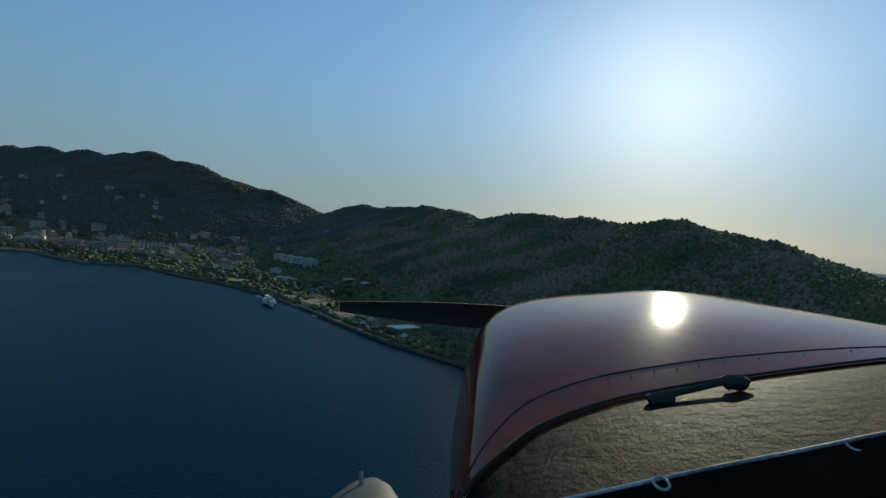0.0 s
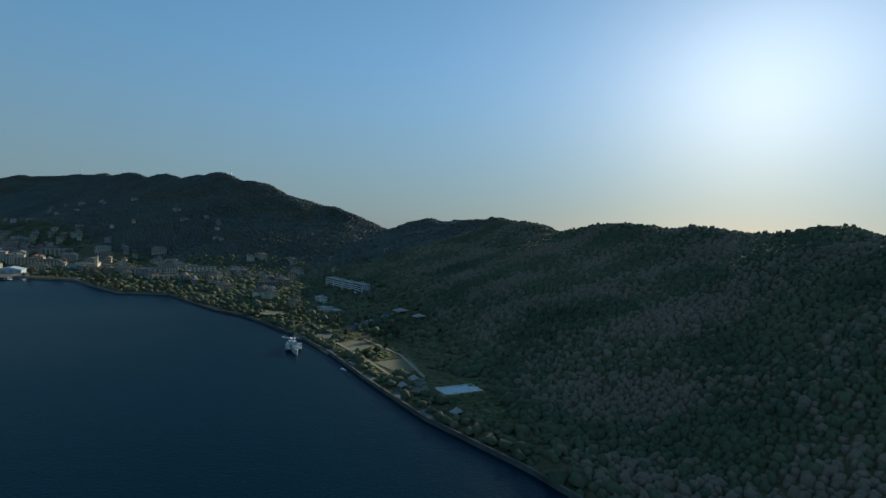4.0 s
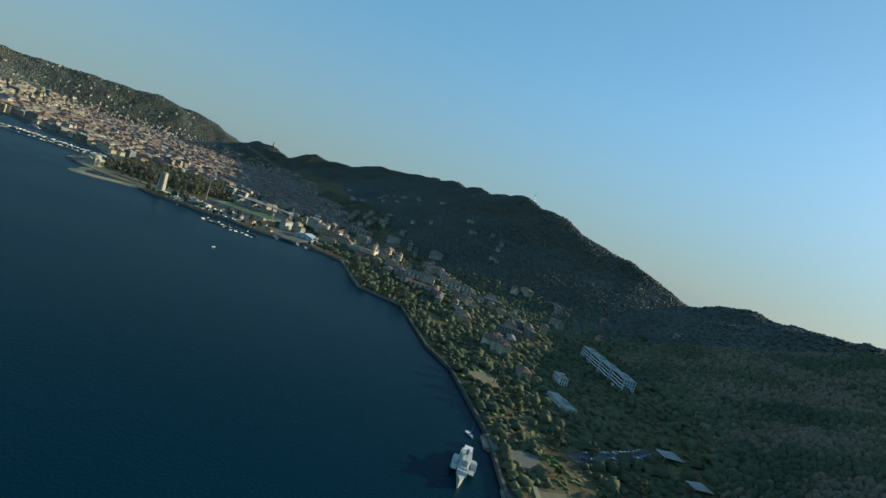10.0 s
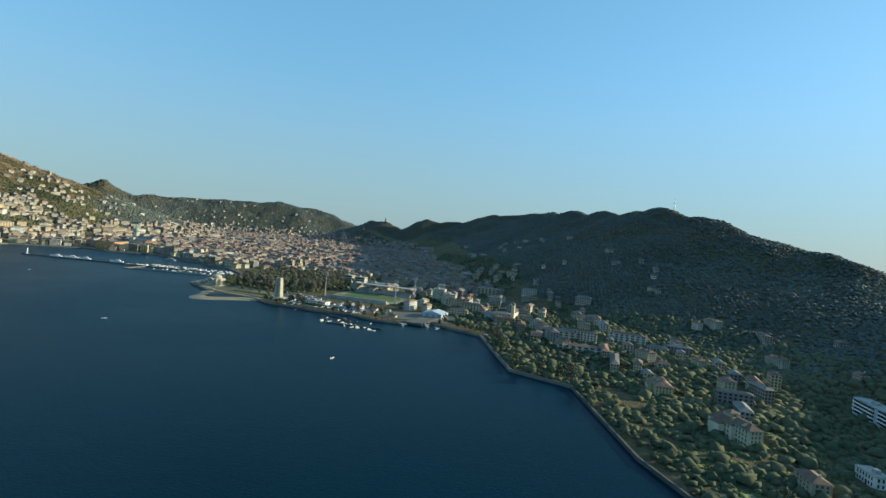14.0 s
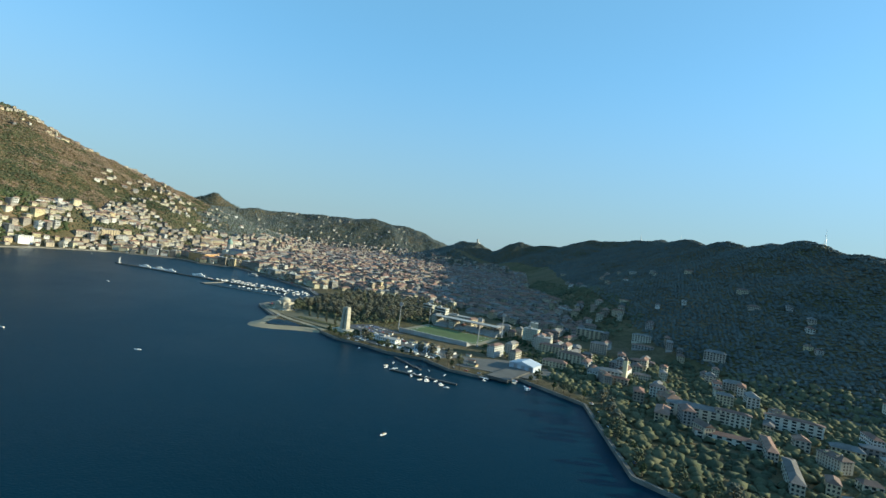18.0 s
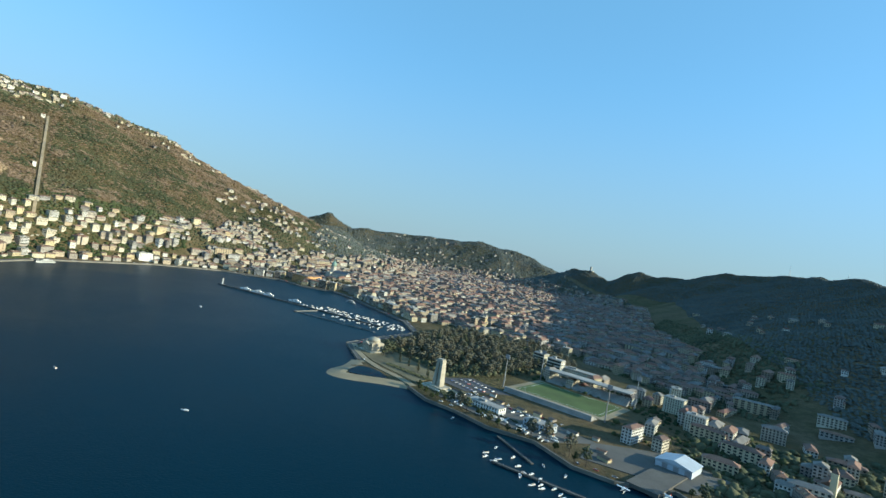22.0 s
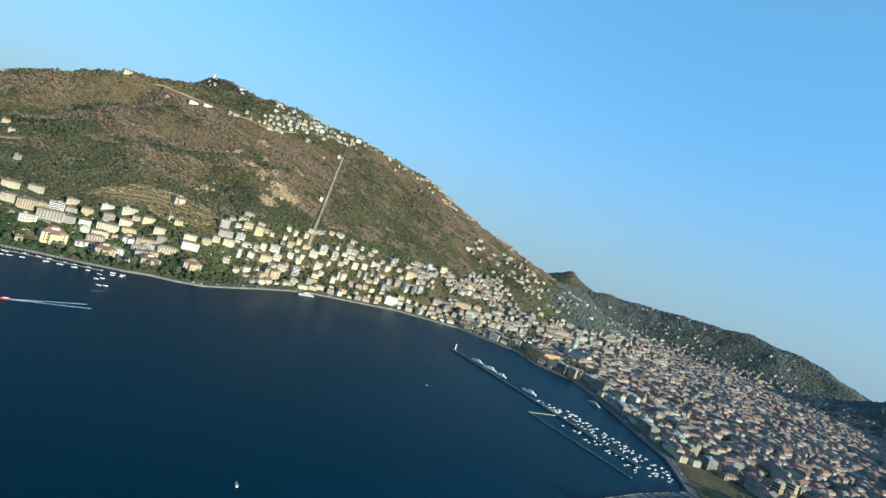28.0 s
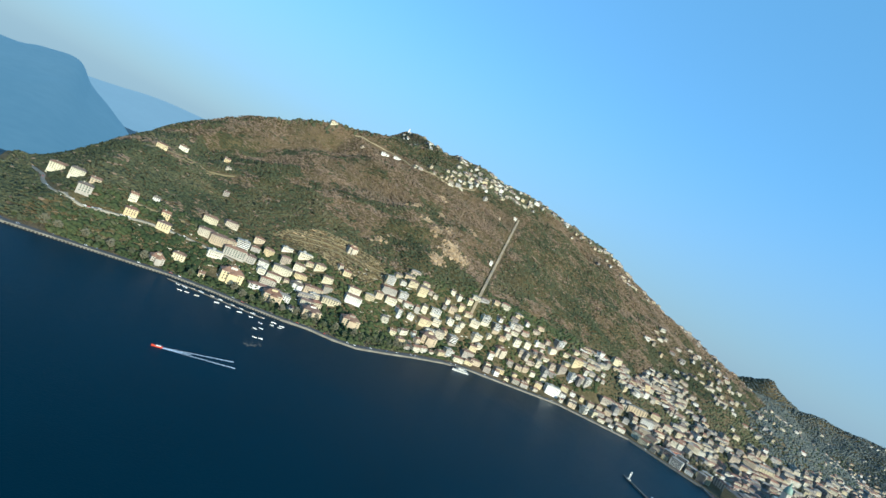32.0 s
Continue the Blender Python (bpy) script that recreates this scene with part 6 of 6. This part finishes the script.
def steamer(name, m, label, length, funnels, category="ship"):
    ob = thing(name, m, label, category)
    part("hull", Shape().hull(length, length * 0.17, length * 0.06, -0.8), SHIP_PAINT, ob)
    part("main_deck", Shape().box(-length * 0.04, 0, length * 0.06, length * 0.66, length * 0.13, length * 0.06), SHIP_PAINT, ob)
    part("saloon_window", Shape().box(-length * 0.04, 0, length * 0.078, length * 0.62, length * 0.132, length * 0.025), PANE, ob)
    part("upper_deck", Shape().box(-length * 0.02, 0, length * 0.12, length * 0.5, length * 0.11, length * 0.012).box(0, 0, length * 0.132, length * 0.3, length * 0.08, length * 0.05), SHIP_PAINT, ob)
    part("wheelhouse", Shape().box(length * 0.14, 0, length * 0.13, length * 0.07, length * 0.08, length * 0.07, 0, 0.9), SHIP_PAINT, ob)
    for n in range(funnels):
        part("funnel", Shape().lathe(-length * 0.06 - n * length * 0.1, 0, [(length * 0.13, length * 0.018), (length * 0.25, length * 0.016)], 12), STEEL, ob)
    part("mast", Shape().lathe(length * 0.26, 0, [(length * 0.06, 0.15), (length * 0.34, 0.07)], 6), STEEL, ob)
    part("awning", Shape().box(-length * 0.22, 0, length * 0.19, length * 0.14, length * 0.11, 0.15), WHITE_WALL, ob)
    return ob


paddle = steamer("paddle_steamer", pose(-1090, 376, 0, 0, 0, 101), "old white paddle steamer moored off the villa garden", 42, 1)
for side in (-1, 1):
    box = part("paddle_box", Shape().lathe(0, 0, [(-1.6, 3.1), (-1.5, 3.4), (1.5, 3.4), (1.6, 3.1)], 16), SHIP_PAINT, paddle)
    box.matrix_local = pose(-1.5, side * 4.9, 2.0, 90)
    part("guard_deck", Shape().box(-1.5, side * 4.6, 2.3, 17, 2.8, 0.3), SHIP_PAINT, paddle)
steamer("lake_ferry", pose(478, 384, 0, 0, 0, 132), "white lake ferry berthed at the eastern quay", 40, 1, "ferry")
steamer("lake_ferry", pose(272, -216, 0, 0, 0, 24), "white lake ferry at the harbour landing stage", 30, 1, "ferry")
rb = np.random.RandomState(17)
for n, (x, y) in enumerate(((338, 14), (304, -4), (276, -20), (210, -58))):
    yacht(pose(x, y, 0, 0, 0, 52 + rb.uniform(-8, 8)), "long white motor yacht moored inside the mole", 25 + 3 * (n % 2), "motor yachts at the mole")
first = motor_boat(pose(150, -68, 0, 0, 0, 120), "small moored motor boat with a cockpit cover", 6.2, "boats in the harbour")
sail = sail_boat(pose(138, -84, 0, 0, 0, 120), "small white sailing boat with a bare mast", 8, "boats in the harbour")
for row in range(8):
    for n in range(30):
        if rb.rand() < (0.66 if row < 5 else 0.5):
            s = 176 - 7.6 * n + rb.uniform(-2.5, 2.5)
            y = 60 - (388 - s) * 208 / 410 + (-9, -22, -34, -47, -60, 9, 21, 31)[row] + rb.uniform(-2.5, 2.5)
            if row > 4 and s > 70:
                continue
            if shore_distance(np.array([s]), np.array([y]))[0] < -8:
                copy_thing(sail if rb.rand() < 0.22 else first, pose(s, y, 0, 0, 0, 117 + 180 * (row % 2) + rb.uniform(-14, 14)))
for x, y in ((119, 772), (124, 764), (134, 758), (140, 748), (148, 734), (152, 722), (157, 704), (162, 692), (169, 676), (174, 662), (179, 645), (182, 632), (110, 749), (118, 738), (133, 715), (140, 700), (146, 684), (152, 668), (150, 650), (132, 637), (120, 640), (104, 756), (92, 622), (98, 616), (166, 640), (172, 630), (-590, 30), (-606, 24), (-560, 10), (-580, -6), (-600, -10), (-540, 12), (-470, 8), (-1080, 330), (-1130, 440)):
    copy_thing(first if rb.rand() < 0.75 else sail, pose(x, y, 0, 0, 0, rb.uniform(100, 150)))
for n in range(46):
    u, off = rb.rand(), rb.uniform(3, 26)
    x, y = -552 + 148 * u + 0.28 * off, -38 + 32 * u - off
    if clear_of(x, y, -6):
        copy_thing(first if rb.rand() < 0.7 else sail, pose(x, y, height(x, y) + 0.9, 0, 0, rb.choice([20, 110]) + rb.uniform(-10, 10)))
for n in range(16):
    x, y = -545 - 92 * rb.rand(), 14 + 22 * rb.rand()
    copy_thing(first if rb.rand() < 0.8 else sail, pose(x, y, 0, 0, 0, rb.uniform(60, 130)))
for x, y, a in ((73, 150, 20), (-420, 240, 60), (-700, 160, 100), (-300, 330, 20), (-560, 420, 140)):
    copy_thing(first, pose(x, y, 0, 0, 0, a))
ob = motor_boat(pose(-64, 640, 0.1, 0, 0, 133), "red speedboat running with a white wake", 11, "", RED_PAINT)
wake = Shape()
for side in (-1, 1):
    for n in range(14):
        u = n / 13
        wake.add([(-5 - 70 * u, side * (0.6 + 5.5 * u), 0.05), (-5 - 70 * u, side * (1.6 + 7 * u), 0.05), (-10 - 70 * u, side * (1.8 + 7.2 * u), 0.05), (-10 - 70 * u, side * (0.9 + 5.9 * u), 0.05)], [(0, 1, 2, 3) if side < 0 else (3, 2, 1, 0)])
wake.add([(-5, -1.2, 0.06), (-34, -0.8, 0.06), (-34, 0.8, 0.06), (-5, 1.2, 0.06)], [(3, 2, 1, 0)])
part("wake", wake, FOAM, ob, "white foaming wake")


def car(m):
    ob = thing("car", m, "small parked car by the lakeside road", "car", "parked cars")
    part("body", Shape().box(0, 0, 0.3, 4.2, 1.75, 0.55).box(-0.05, 0, 0.85, 4.0, 1.7, 0.12, 0, 0.93), CAR_PAINT, ob)
    part("cabin", Shape().box(-0.25, 0, 0.95, 2.3, 1.55, 0.5, 0, 0.74), PANE, ob)
    part("roof", Shape().box(-0.25, 0, 1.42, 1.6, 1.2, 0.06), CAR_PAINT, ob)
    for a, b in ((-1.3, -0.8), (-1.3, 0.8), (1.3, -0.8), (1.3, 0.8)):
        w = Shape()
        ring = [(a + 0.32 * math.cos(t), 0.32 + 0.32 * math.sin(t)) for t in np.arange(0, 6.2, 0.7)]
        w.add([(x, b - 0.12, z) for x, z in ring] + [(x, b + 0.12, z) for x, z in ring], [tuple(range(8, -1, -1)), tuple(range(9, 18))] + [(i, (i + 1) % 9, 9 + (i + 1) % 9, 9 + i) for i in range(9)])
        part("wheel", w, RUBBER, ob)
    return ob


auto = car(pose(-1146, 292, height(-1146, 292) + 0.38, 0, 0, 35))
for n in range(15):
    for side in (-1, 1):
        if rb.rand() < 0.8:
            x, y = -1150 - 2.75 * n + side * 2.9, 283 - 3.9 * n - side * 2.0
            copy_thing(auto, pose(x, y, height(-1150 - 2.75 * n, 283 - 3.9 * n) + 0.36, 0, 0, 35 + rb.uniform(-4, 4)))
lane = offset_line(hill_road, 2.2)
for k in rb.choice(len(lane) - 4, 16, replace=False):
    (x, y), (x2, y2), (p, q) = lane[k], lane[k + 1], hill_road[k]
    t = math.atan2(y2 - y, x2 - x)
    z = (height(p + 3.4 * math.sin(t), q - 3.4 * math.cos(t)) + height(p - 3.4 * math.sin(t), q + 3.4 * math.cos(t))) / 2 + 0.62
    copy_thing(auto, pose(x, y, z, 0, 0, math.degrees(t)))
for row in range(3):
    for n in range(7):
        z = max(height(a, b) for a, b in ((-400, -60), (-345, -50), (-350, -110), (-420, -115))) + 0.22
        copy_thing(auto, pose(-405 + 7.5 * n, -70 - 14 * row, z, 0, 0, 90 + rb.uniform(-3, 3)))
for bank, count in ((TOWN_BANK, 60), (WEST_BANK, 12)):
    lane = offset_line(bank, 9)
    for k in rb.choice(len(lane) - 1, count, replace=False):
        a, b = lane[k], lane[k + 1]
        if shore_distance(np.array([a[0]]), np.array([a[1]]))[0] > 6:
            copy_thing(auto, pose(a[0], a[1], 2.5, 0, 0, math.degrees(math.atan2(b[1] - a[1], b[0] - a[0]))))


for row in range(4):
    for n in range(11):
        if rb.rand() < 0.75:
            x, y = -412 - 10 * n, -40 - 3.4 * n - 9 * row
            if clear_of(x, y, 1) or row > 1:
                copy_thing(auto if row > 1 else first, pose(x, y, height(x, y) + (0.4 if row > 1 else 0.75), 0, 0, 14 + 90 * (row % 2) + rb.uniform(-8, 8)))


def boat_shed(m):
    ob = thing("boat_shed", m, "small low boat shed on the club's yard", "shed", "boat sheds of the clubs")
    part("wall", Shape().box(0, 0, -0.8, 7, 5, 3.4), RENDER_WALL, ob)
    part("roof", Shape().gable(2.6, 7, 5, 1.3), TILE_ROOF, ob)
    part("door", Shape().box(0, -2.53, -0.4, 2.6, 0.14, 2.5), SHUTTER, ob)
    return ob


shed = boat_shed(seat(-430, -70, 14, 0.3))
for x, y in ((-444, -76), (-420, -86), (-470, -84), (-486, -92), (-500, -100), (-532, -62), (-548, -72), (-404, -44), (-535, -92), (-552, -106), (-576, -84), (-590, -70)):
    copy_thing(shed, seat(x, y, rb.uniform(0, 30), 0.3) @ Matrix.Diagonal((rb.uniform(0.8, 1.6), rb.uniform(0.8, 1.3), rb.uniform(0.8, 1.3), 1)))


def moored_plane(m):
    ob = thing("float_plane", m, "small white float plane parked by the hangar", "seaplane", "float planes by the hangar")
    part("fuselage", Shape().add([(x, y * w, 1.9 + z * w) for x, w in ((-3.6, 0.15), (-2.0, 0.4), (1.0, 0.65), (2.6, 0.5), (3.4, 0.2)) for y, z in ((-1, -0.7), (1, -0.7), (0.9, 1), (-0.9, 1))], [(4 * i + j, 4 * i + 4 + j, 4 * i + 4 + (j + 1) % 4, 4 * i + (j + 1) % 4) for i in range(4) for j in range(4)] + [(3, 2, 1, 0), (16, 17, 18, 19)]), BOAT_WHITE, ob)
    part("wing", Shape().box(0.8, 0, 2.75, 1.6, 10.8, 0.18), BOAT_WHITE, ob)
    part("tail_fin", Shape().box(-3.4, 0, 2.0, 0.9, 0.12, 1.4, 0, 0.7), RED_PAINT, ob)
    part("tailplane", Shape().box(-3.4, 0, 2.0, 0.9, 3.2, 0.1), BOAT_WHITE, ob)
    for k in (-1, 1):
        raft = part("float", Shape().add([(x, k * 1.25 + y * w, 0.2 + z * w) for x, w in ((-2.6, 0.15), (-1, 0.35), (1.8, 0.38), (2.9, 0.12)) for y, z in ((-1, -0.6), (1, -0.6), (1, 0.8), (-1, 0.8))], [(4 * i + j, 4 * i + 4 + j, 4 * i + 4 + (j + 1) % 4, 4 * i + (j + 1) % 4) for i in range(3) for j in range(4)] + [(3, 2, 1, 0), (12, 13, 14, 15)]), BOAT_WHITE, ob)
        part("strut", Shape().box(0.9, k * 1.1, 0.4, 0.1, 0.1, 1.2).box(-0.9, k * 1.1, 0.4, 0.1, 0.1, 1.2), STEEL, raft)
    return ob


craft = moored_plane(pose(-652, -68, 0.15, 0, 0, 80))
copy_thing(craft, pose(-676, -58, 0.15, 0, 0, 70))
copy_thing(craft, pose(-632, -40, 0.15, 0, 0, 100))


# ---- the seaplane at the start of its turn, shaped to fit the camera's first view ----
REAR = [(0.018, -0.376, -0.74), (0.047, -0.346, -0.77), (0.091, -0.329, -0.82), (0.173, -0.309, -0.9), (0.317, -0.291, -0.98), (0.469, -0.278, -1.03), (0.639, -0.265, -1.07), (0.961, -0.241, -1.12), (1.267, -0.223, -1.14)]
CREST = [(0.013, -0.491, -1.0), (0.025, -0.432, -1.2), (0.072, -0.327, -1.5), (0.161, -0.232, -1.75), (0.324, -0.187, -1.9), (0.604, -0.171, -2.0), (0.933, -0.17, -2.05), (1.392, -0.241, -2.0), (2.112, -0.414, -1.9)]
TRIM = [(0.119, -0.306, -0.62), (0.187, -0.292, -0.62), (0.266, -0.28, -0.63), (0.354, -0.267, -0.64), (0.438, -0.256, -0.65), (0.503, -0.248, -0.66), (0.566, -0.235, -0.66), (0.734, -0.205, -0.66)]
COWL_RED = plain("worn_red_cowling", (0.20, 0.026, 0.02), 0.11, scale=3.0, amount=0.45, bump=0.0008)


def leather_build(t, nodes, p, link):
    wrinkle = noise_of(nodes, link, 26, 9, 0.68)
    r = ramp_of(nodes, [(0.3, (0.004, 0.004, 0.0042)), (0.7, (0.010, 0.0094, 0.009))])
    link(wrinkle.outputs[0], r.inputs[0])
    link(r.outputs[0], p.inputs["Base Color"])
    p.inputs["Roughness"].default_value = 0.62
    p.inputs["Specular IOR Level"].default_value = 0.016
    bumped(nodes, link, p, wrinkle.outputs[0], 0.85, 0.012)


COWL_RED.node_tree.nodes["Principled BSDF"].inputs["Specular IOR Level"].default_value = 0.12
FLOAT_GREY = plain("grey_float_paint", (0.07, 0.08, 0.085), 0.6, 0.0, scale=6.0, amount=0.35)
FLOAT_GREY.node_tree.nodes["Principled BSDF"].inputs["Specular IOR Level"].default_value = 0.1
LEATHER = material("black_leather", leather_build)
TRIM_WHITE = plain("scuffed_white_trim", (0.36, 0.38, 0.43), 0.55, scale=30.0, amount=0.85)
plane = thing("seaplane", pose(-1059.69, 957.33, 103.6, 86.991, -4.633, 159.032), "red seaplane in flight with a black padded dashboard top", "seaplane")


def between(a, b, u, lift=0.0):
    return tuple(a[k] + (b[k] - a[k]) * u + (lift if k == 1 else 0) for k in range(3))


def loft(rows):
    s, n = Shape(), len(rows[0])
    for row in rows:
        s.v += row
    s.f = [(i * n + j, i * n + j + 1, (i + 1) * n + j + 1, (i + 1) * n + j) for i in range(len(rows) - 1) for j in range(n - 1)]
    return s


def tube(line, r, n=6):
    s = Shape()
    for i, p in enumerate(line):
        d = Vector(line[min(len(line) - 1, i + 1)]) - Vector(line[max(0, i - 1)])
        q = d.to_track_quat("Z", "Y")
        s.v += [tuple(Vector(p) + q @ Vector((r * math.cos(a), r * math.sin(a), 0))) for a in np.arange(n) * 2 * math.pi / n]
    s.f = [(i * n + j, i * n + (j + 1) % n, (i + 1) * n + (j + 1) % n, (i + 1) * n + j) for i in range(len(line) - 1) for j in range(n)]
    return s


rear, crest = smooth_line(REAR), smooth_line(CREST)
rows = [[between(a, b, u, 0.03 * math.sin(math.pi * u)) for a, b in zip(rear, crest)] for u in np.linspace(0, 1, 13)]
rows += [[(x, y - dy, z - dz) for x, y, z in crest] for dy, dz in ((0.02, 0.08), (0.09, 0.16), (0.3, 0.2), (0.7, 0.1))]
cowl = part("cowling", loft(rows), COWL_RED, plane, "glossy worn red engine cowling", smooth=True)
seam = [between(a, b, 0.11, 0.0105) for a, b in zip(rear, crest)]
part("seam_strip", tube(seam, 0.0015), RUBBER, cowl)
for k in range(3, len(rear) - 1, 2):
    x, y, z = between(rear[k], crest[k], 0.085, 0.009)
    part("rivet", tube([(x, y - 0.002, z), (x, y + 0.0005, z)], 0.0022, 8), STEEL, cowl)
part("windscreen_seal", tube([(x, y + 0.004, z) for x, y, z in rear], 0.003, 8), RUBBER, plane)
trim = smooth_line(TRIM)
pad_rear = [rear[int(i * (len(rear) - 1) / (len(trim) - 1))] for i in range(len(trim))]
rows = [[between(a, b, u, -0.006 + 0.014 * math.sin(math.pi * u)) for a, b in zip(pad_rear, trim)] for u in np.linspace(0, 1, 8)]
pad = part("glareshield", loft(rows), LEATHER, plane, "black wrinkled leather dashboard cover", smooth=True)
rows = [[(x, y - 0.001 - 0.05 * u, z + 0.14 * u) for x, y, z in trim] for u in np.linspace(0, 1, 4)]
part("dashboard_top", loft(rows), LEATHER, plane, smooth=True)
part("trim_bead", tube(trim, 0.0024, 8), TRIM_WHITE, pad, "scuffed white piping")
for x, y, z in ((0.262, -0.283, -0.62), (0.522, -0.251, -0.655)):
    ring = [(x + 0.009 * math.cos(a), y + 0.002 - 0.0036 * math.sin(a), z + 0.010 * math.sin(a)) for a in np.linspace(0, 2 * math.pi, 17)]
    part("grommet", tube(ring, 0.0019, 6), STEEL, pad, "steel ring grommet")
grip = part("grab_handle", tube([(0.38, -0.282, -0.93), (0.395, -0.265, -0.93), (0.525, -0.242, -0.95), (0.545, -0.255, -0.95)], 0.007, 8), RUBBER, plane, "black grab handle on a steel plate")
for x, y, z in ((0.39, -0.276, -0.93), (0.535, -0.249, -0.95)):
    part("handle_knob", tube([(x - 0.018, y, z), (x - 0.012, y + 0.004, z), (x + 0.014, y + 0.004, z), (x + 0.02, y, z)], 0.014, 8), RUBBER, grip)
part("handle_plate", Shape().add([(0.34, -0.290, -0.92), (0.57, -0.256, -0.945), (0.57, -0.256, -0.965), (0.34, -0.290, -0.94), (0.34, -0.296, -0.92), (0.57, -0.262, -0.945), (0.57, -0.262, -0.965), (0.34, -0.296, -0.94)], [(0, 1, 2, 3), (4, 7, 6, 5), (0, 4, 5, 1), (1, 5, 6, 2), (2, 6, 7, 3), (3, 7, 4, 0)]), LEATHER, grip)
rows = []
for k in range(9):
    u = k / 8
    half = 0.30 * min(1.0, 0.04 + 2.4 * u) ** 0.5
    rows.append([(-0.54 + half, -2.3, -3.95 + 1.4 * u)] + [(-0.54 - half * math.cos(a), -1.78 + half * 0.58 * math.sin(a), -3.95 + 1.4 * u) for a in np.linspace(math.pi, 0, 17)] + [(-0.54 - half, -2.3, -3.95 + 1.4 * u)])
float_ = part("float", loft(rows), FLOAT_GREY, plane, "grey riveted metal float below the wing", smooth=True)
part("mooring_cleat", tube([(-0.57, -1.64, -3.6), (-0.57, -1.57, -3.6), (-0.575, -1.55, -3.6)], 0.016, 6), STEEL, float_)
for turn in (176, 356):
    a = radians(turn)
    blade = Shape()
    for u in np.linspace(0.1, 1, 8):
        w, r_ = 0.045 * math.sin(math.pi * (0.12 + 0.8 * u)) + 0.012, 1.42 * u
        for side, dz in ((-1, 0.03), (1, -0.03)):
            blade.v += [(0.95 + r_ * math.cos(a) - side * w * math.sin(a), -0.36 + r_ * math.sin(a) + side * w * math.cos(a), -2.35 + dz * (1 - u) + q) for q in (0, 0.015)]
    blade.f = [(4 * i + j, 4 * i + (j + 1) % 4, 4 * i + 4 + (j + 1) % 4, 4 * i + 4 + j) for i in range(7) for j in range(4)] + [(28, 29, 30, 31)]
    part("propeller_blade", blade, RUBBER, plane, "dark propeller blade at rest")
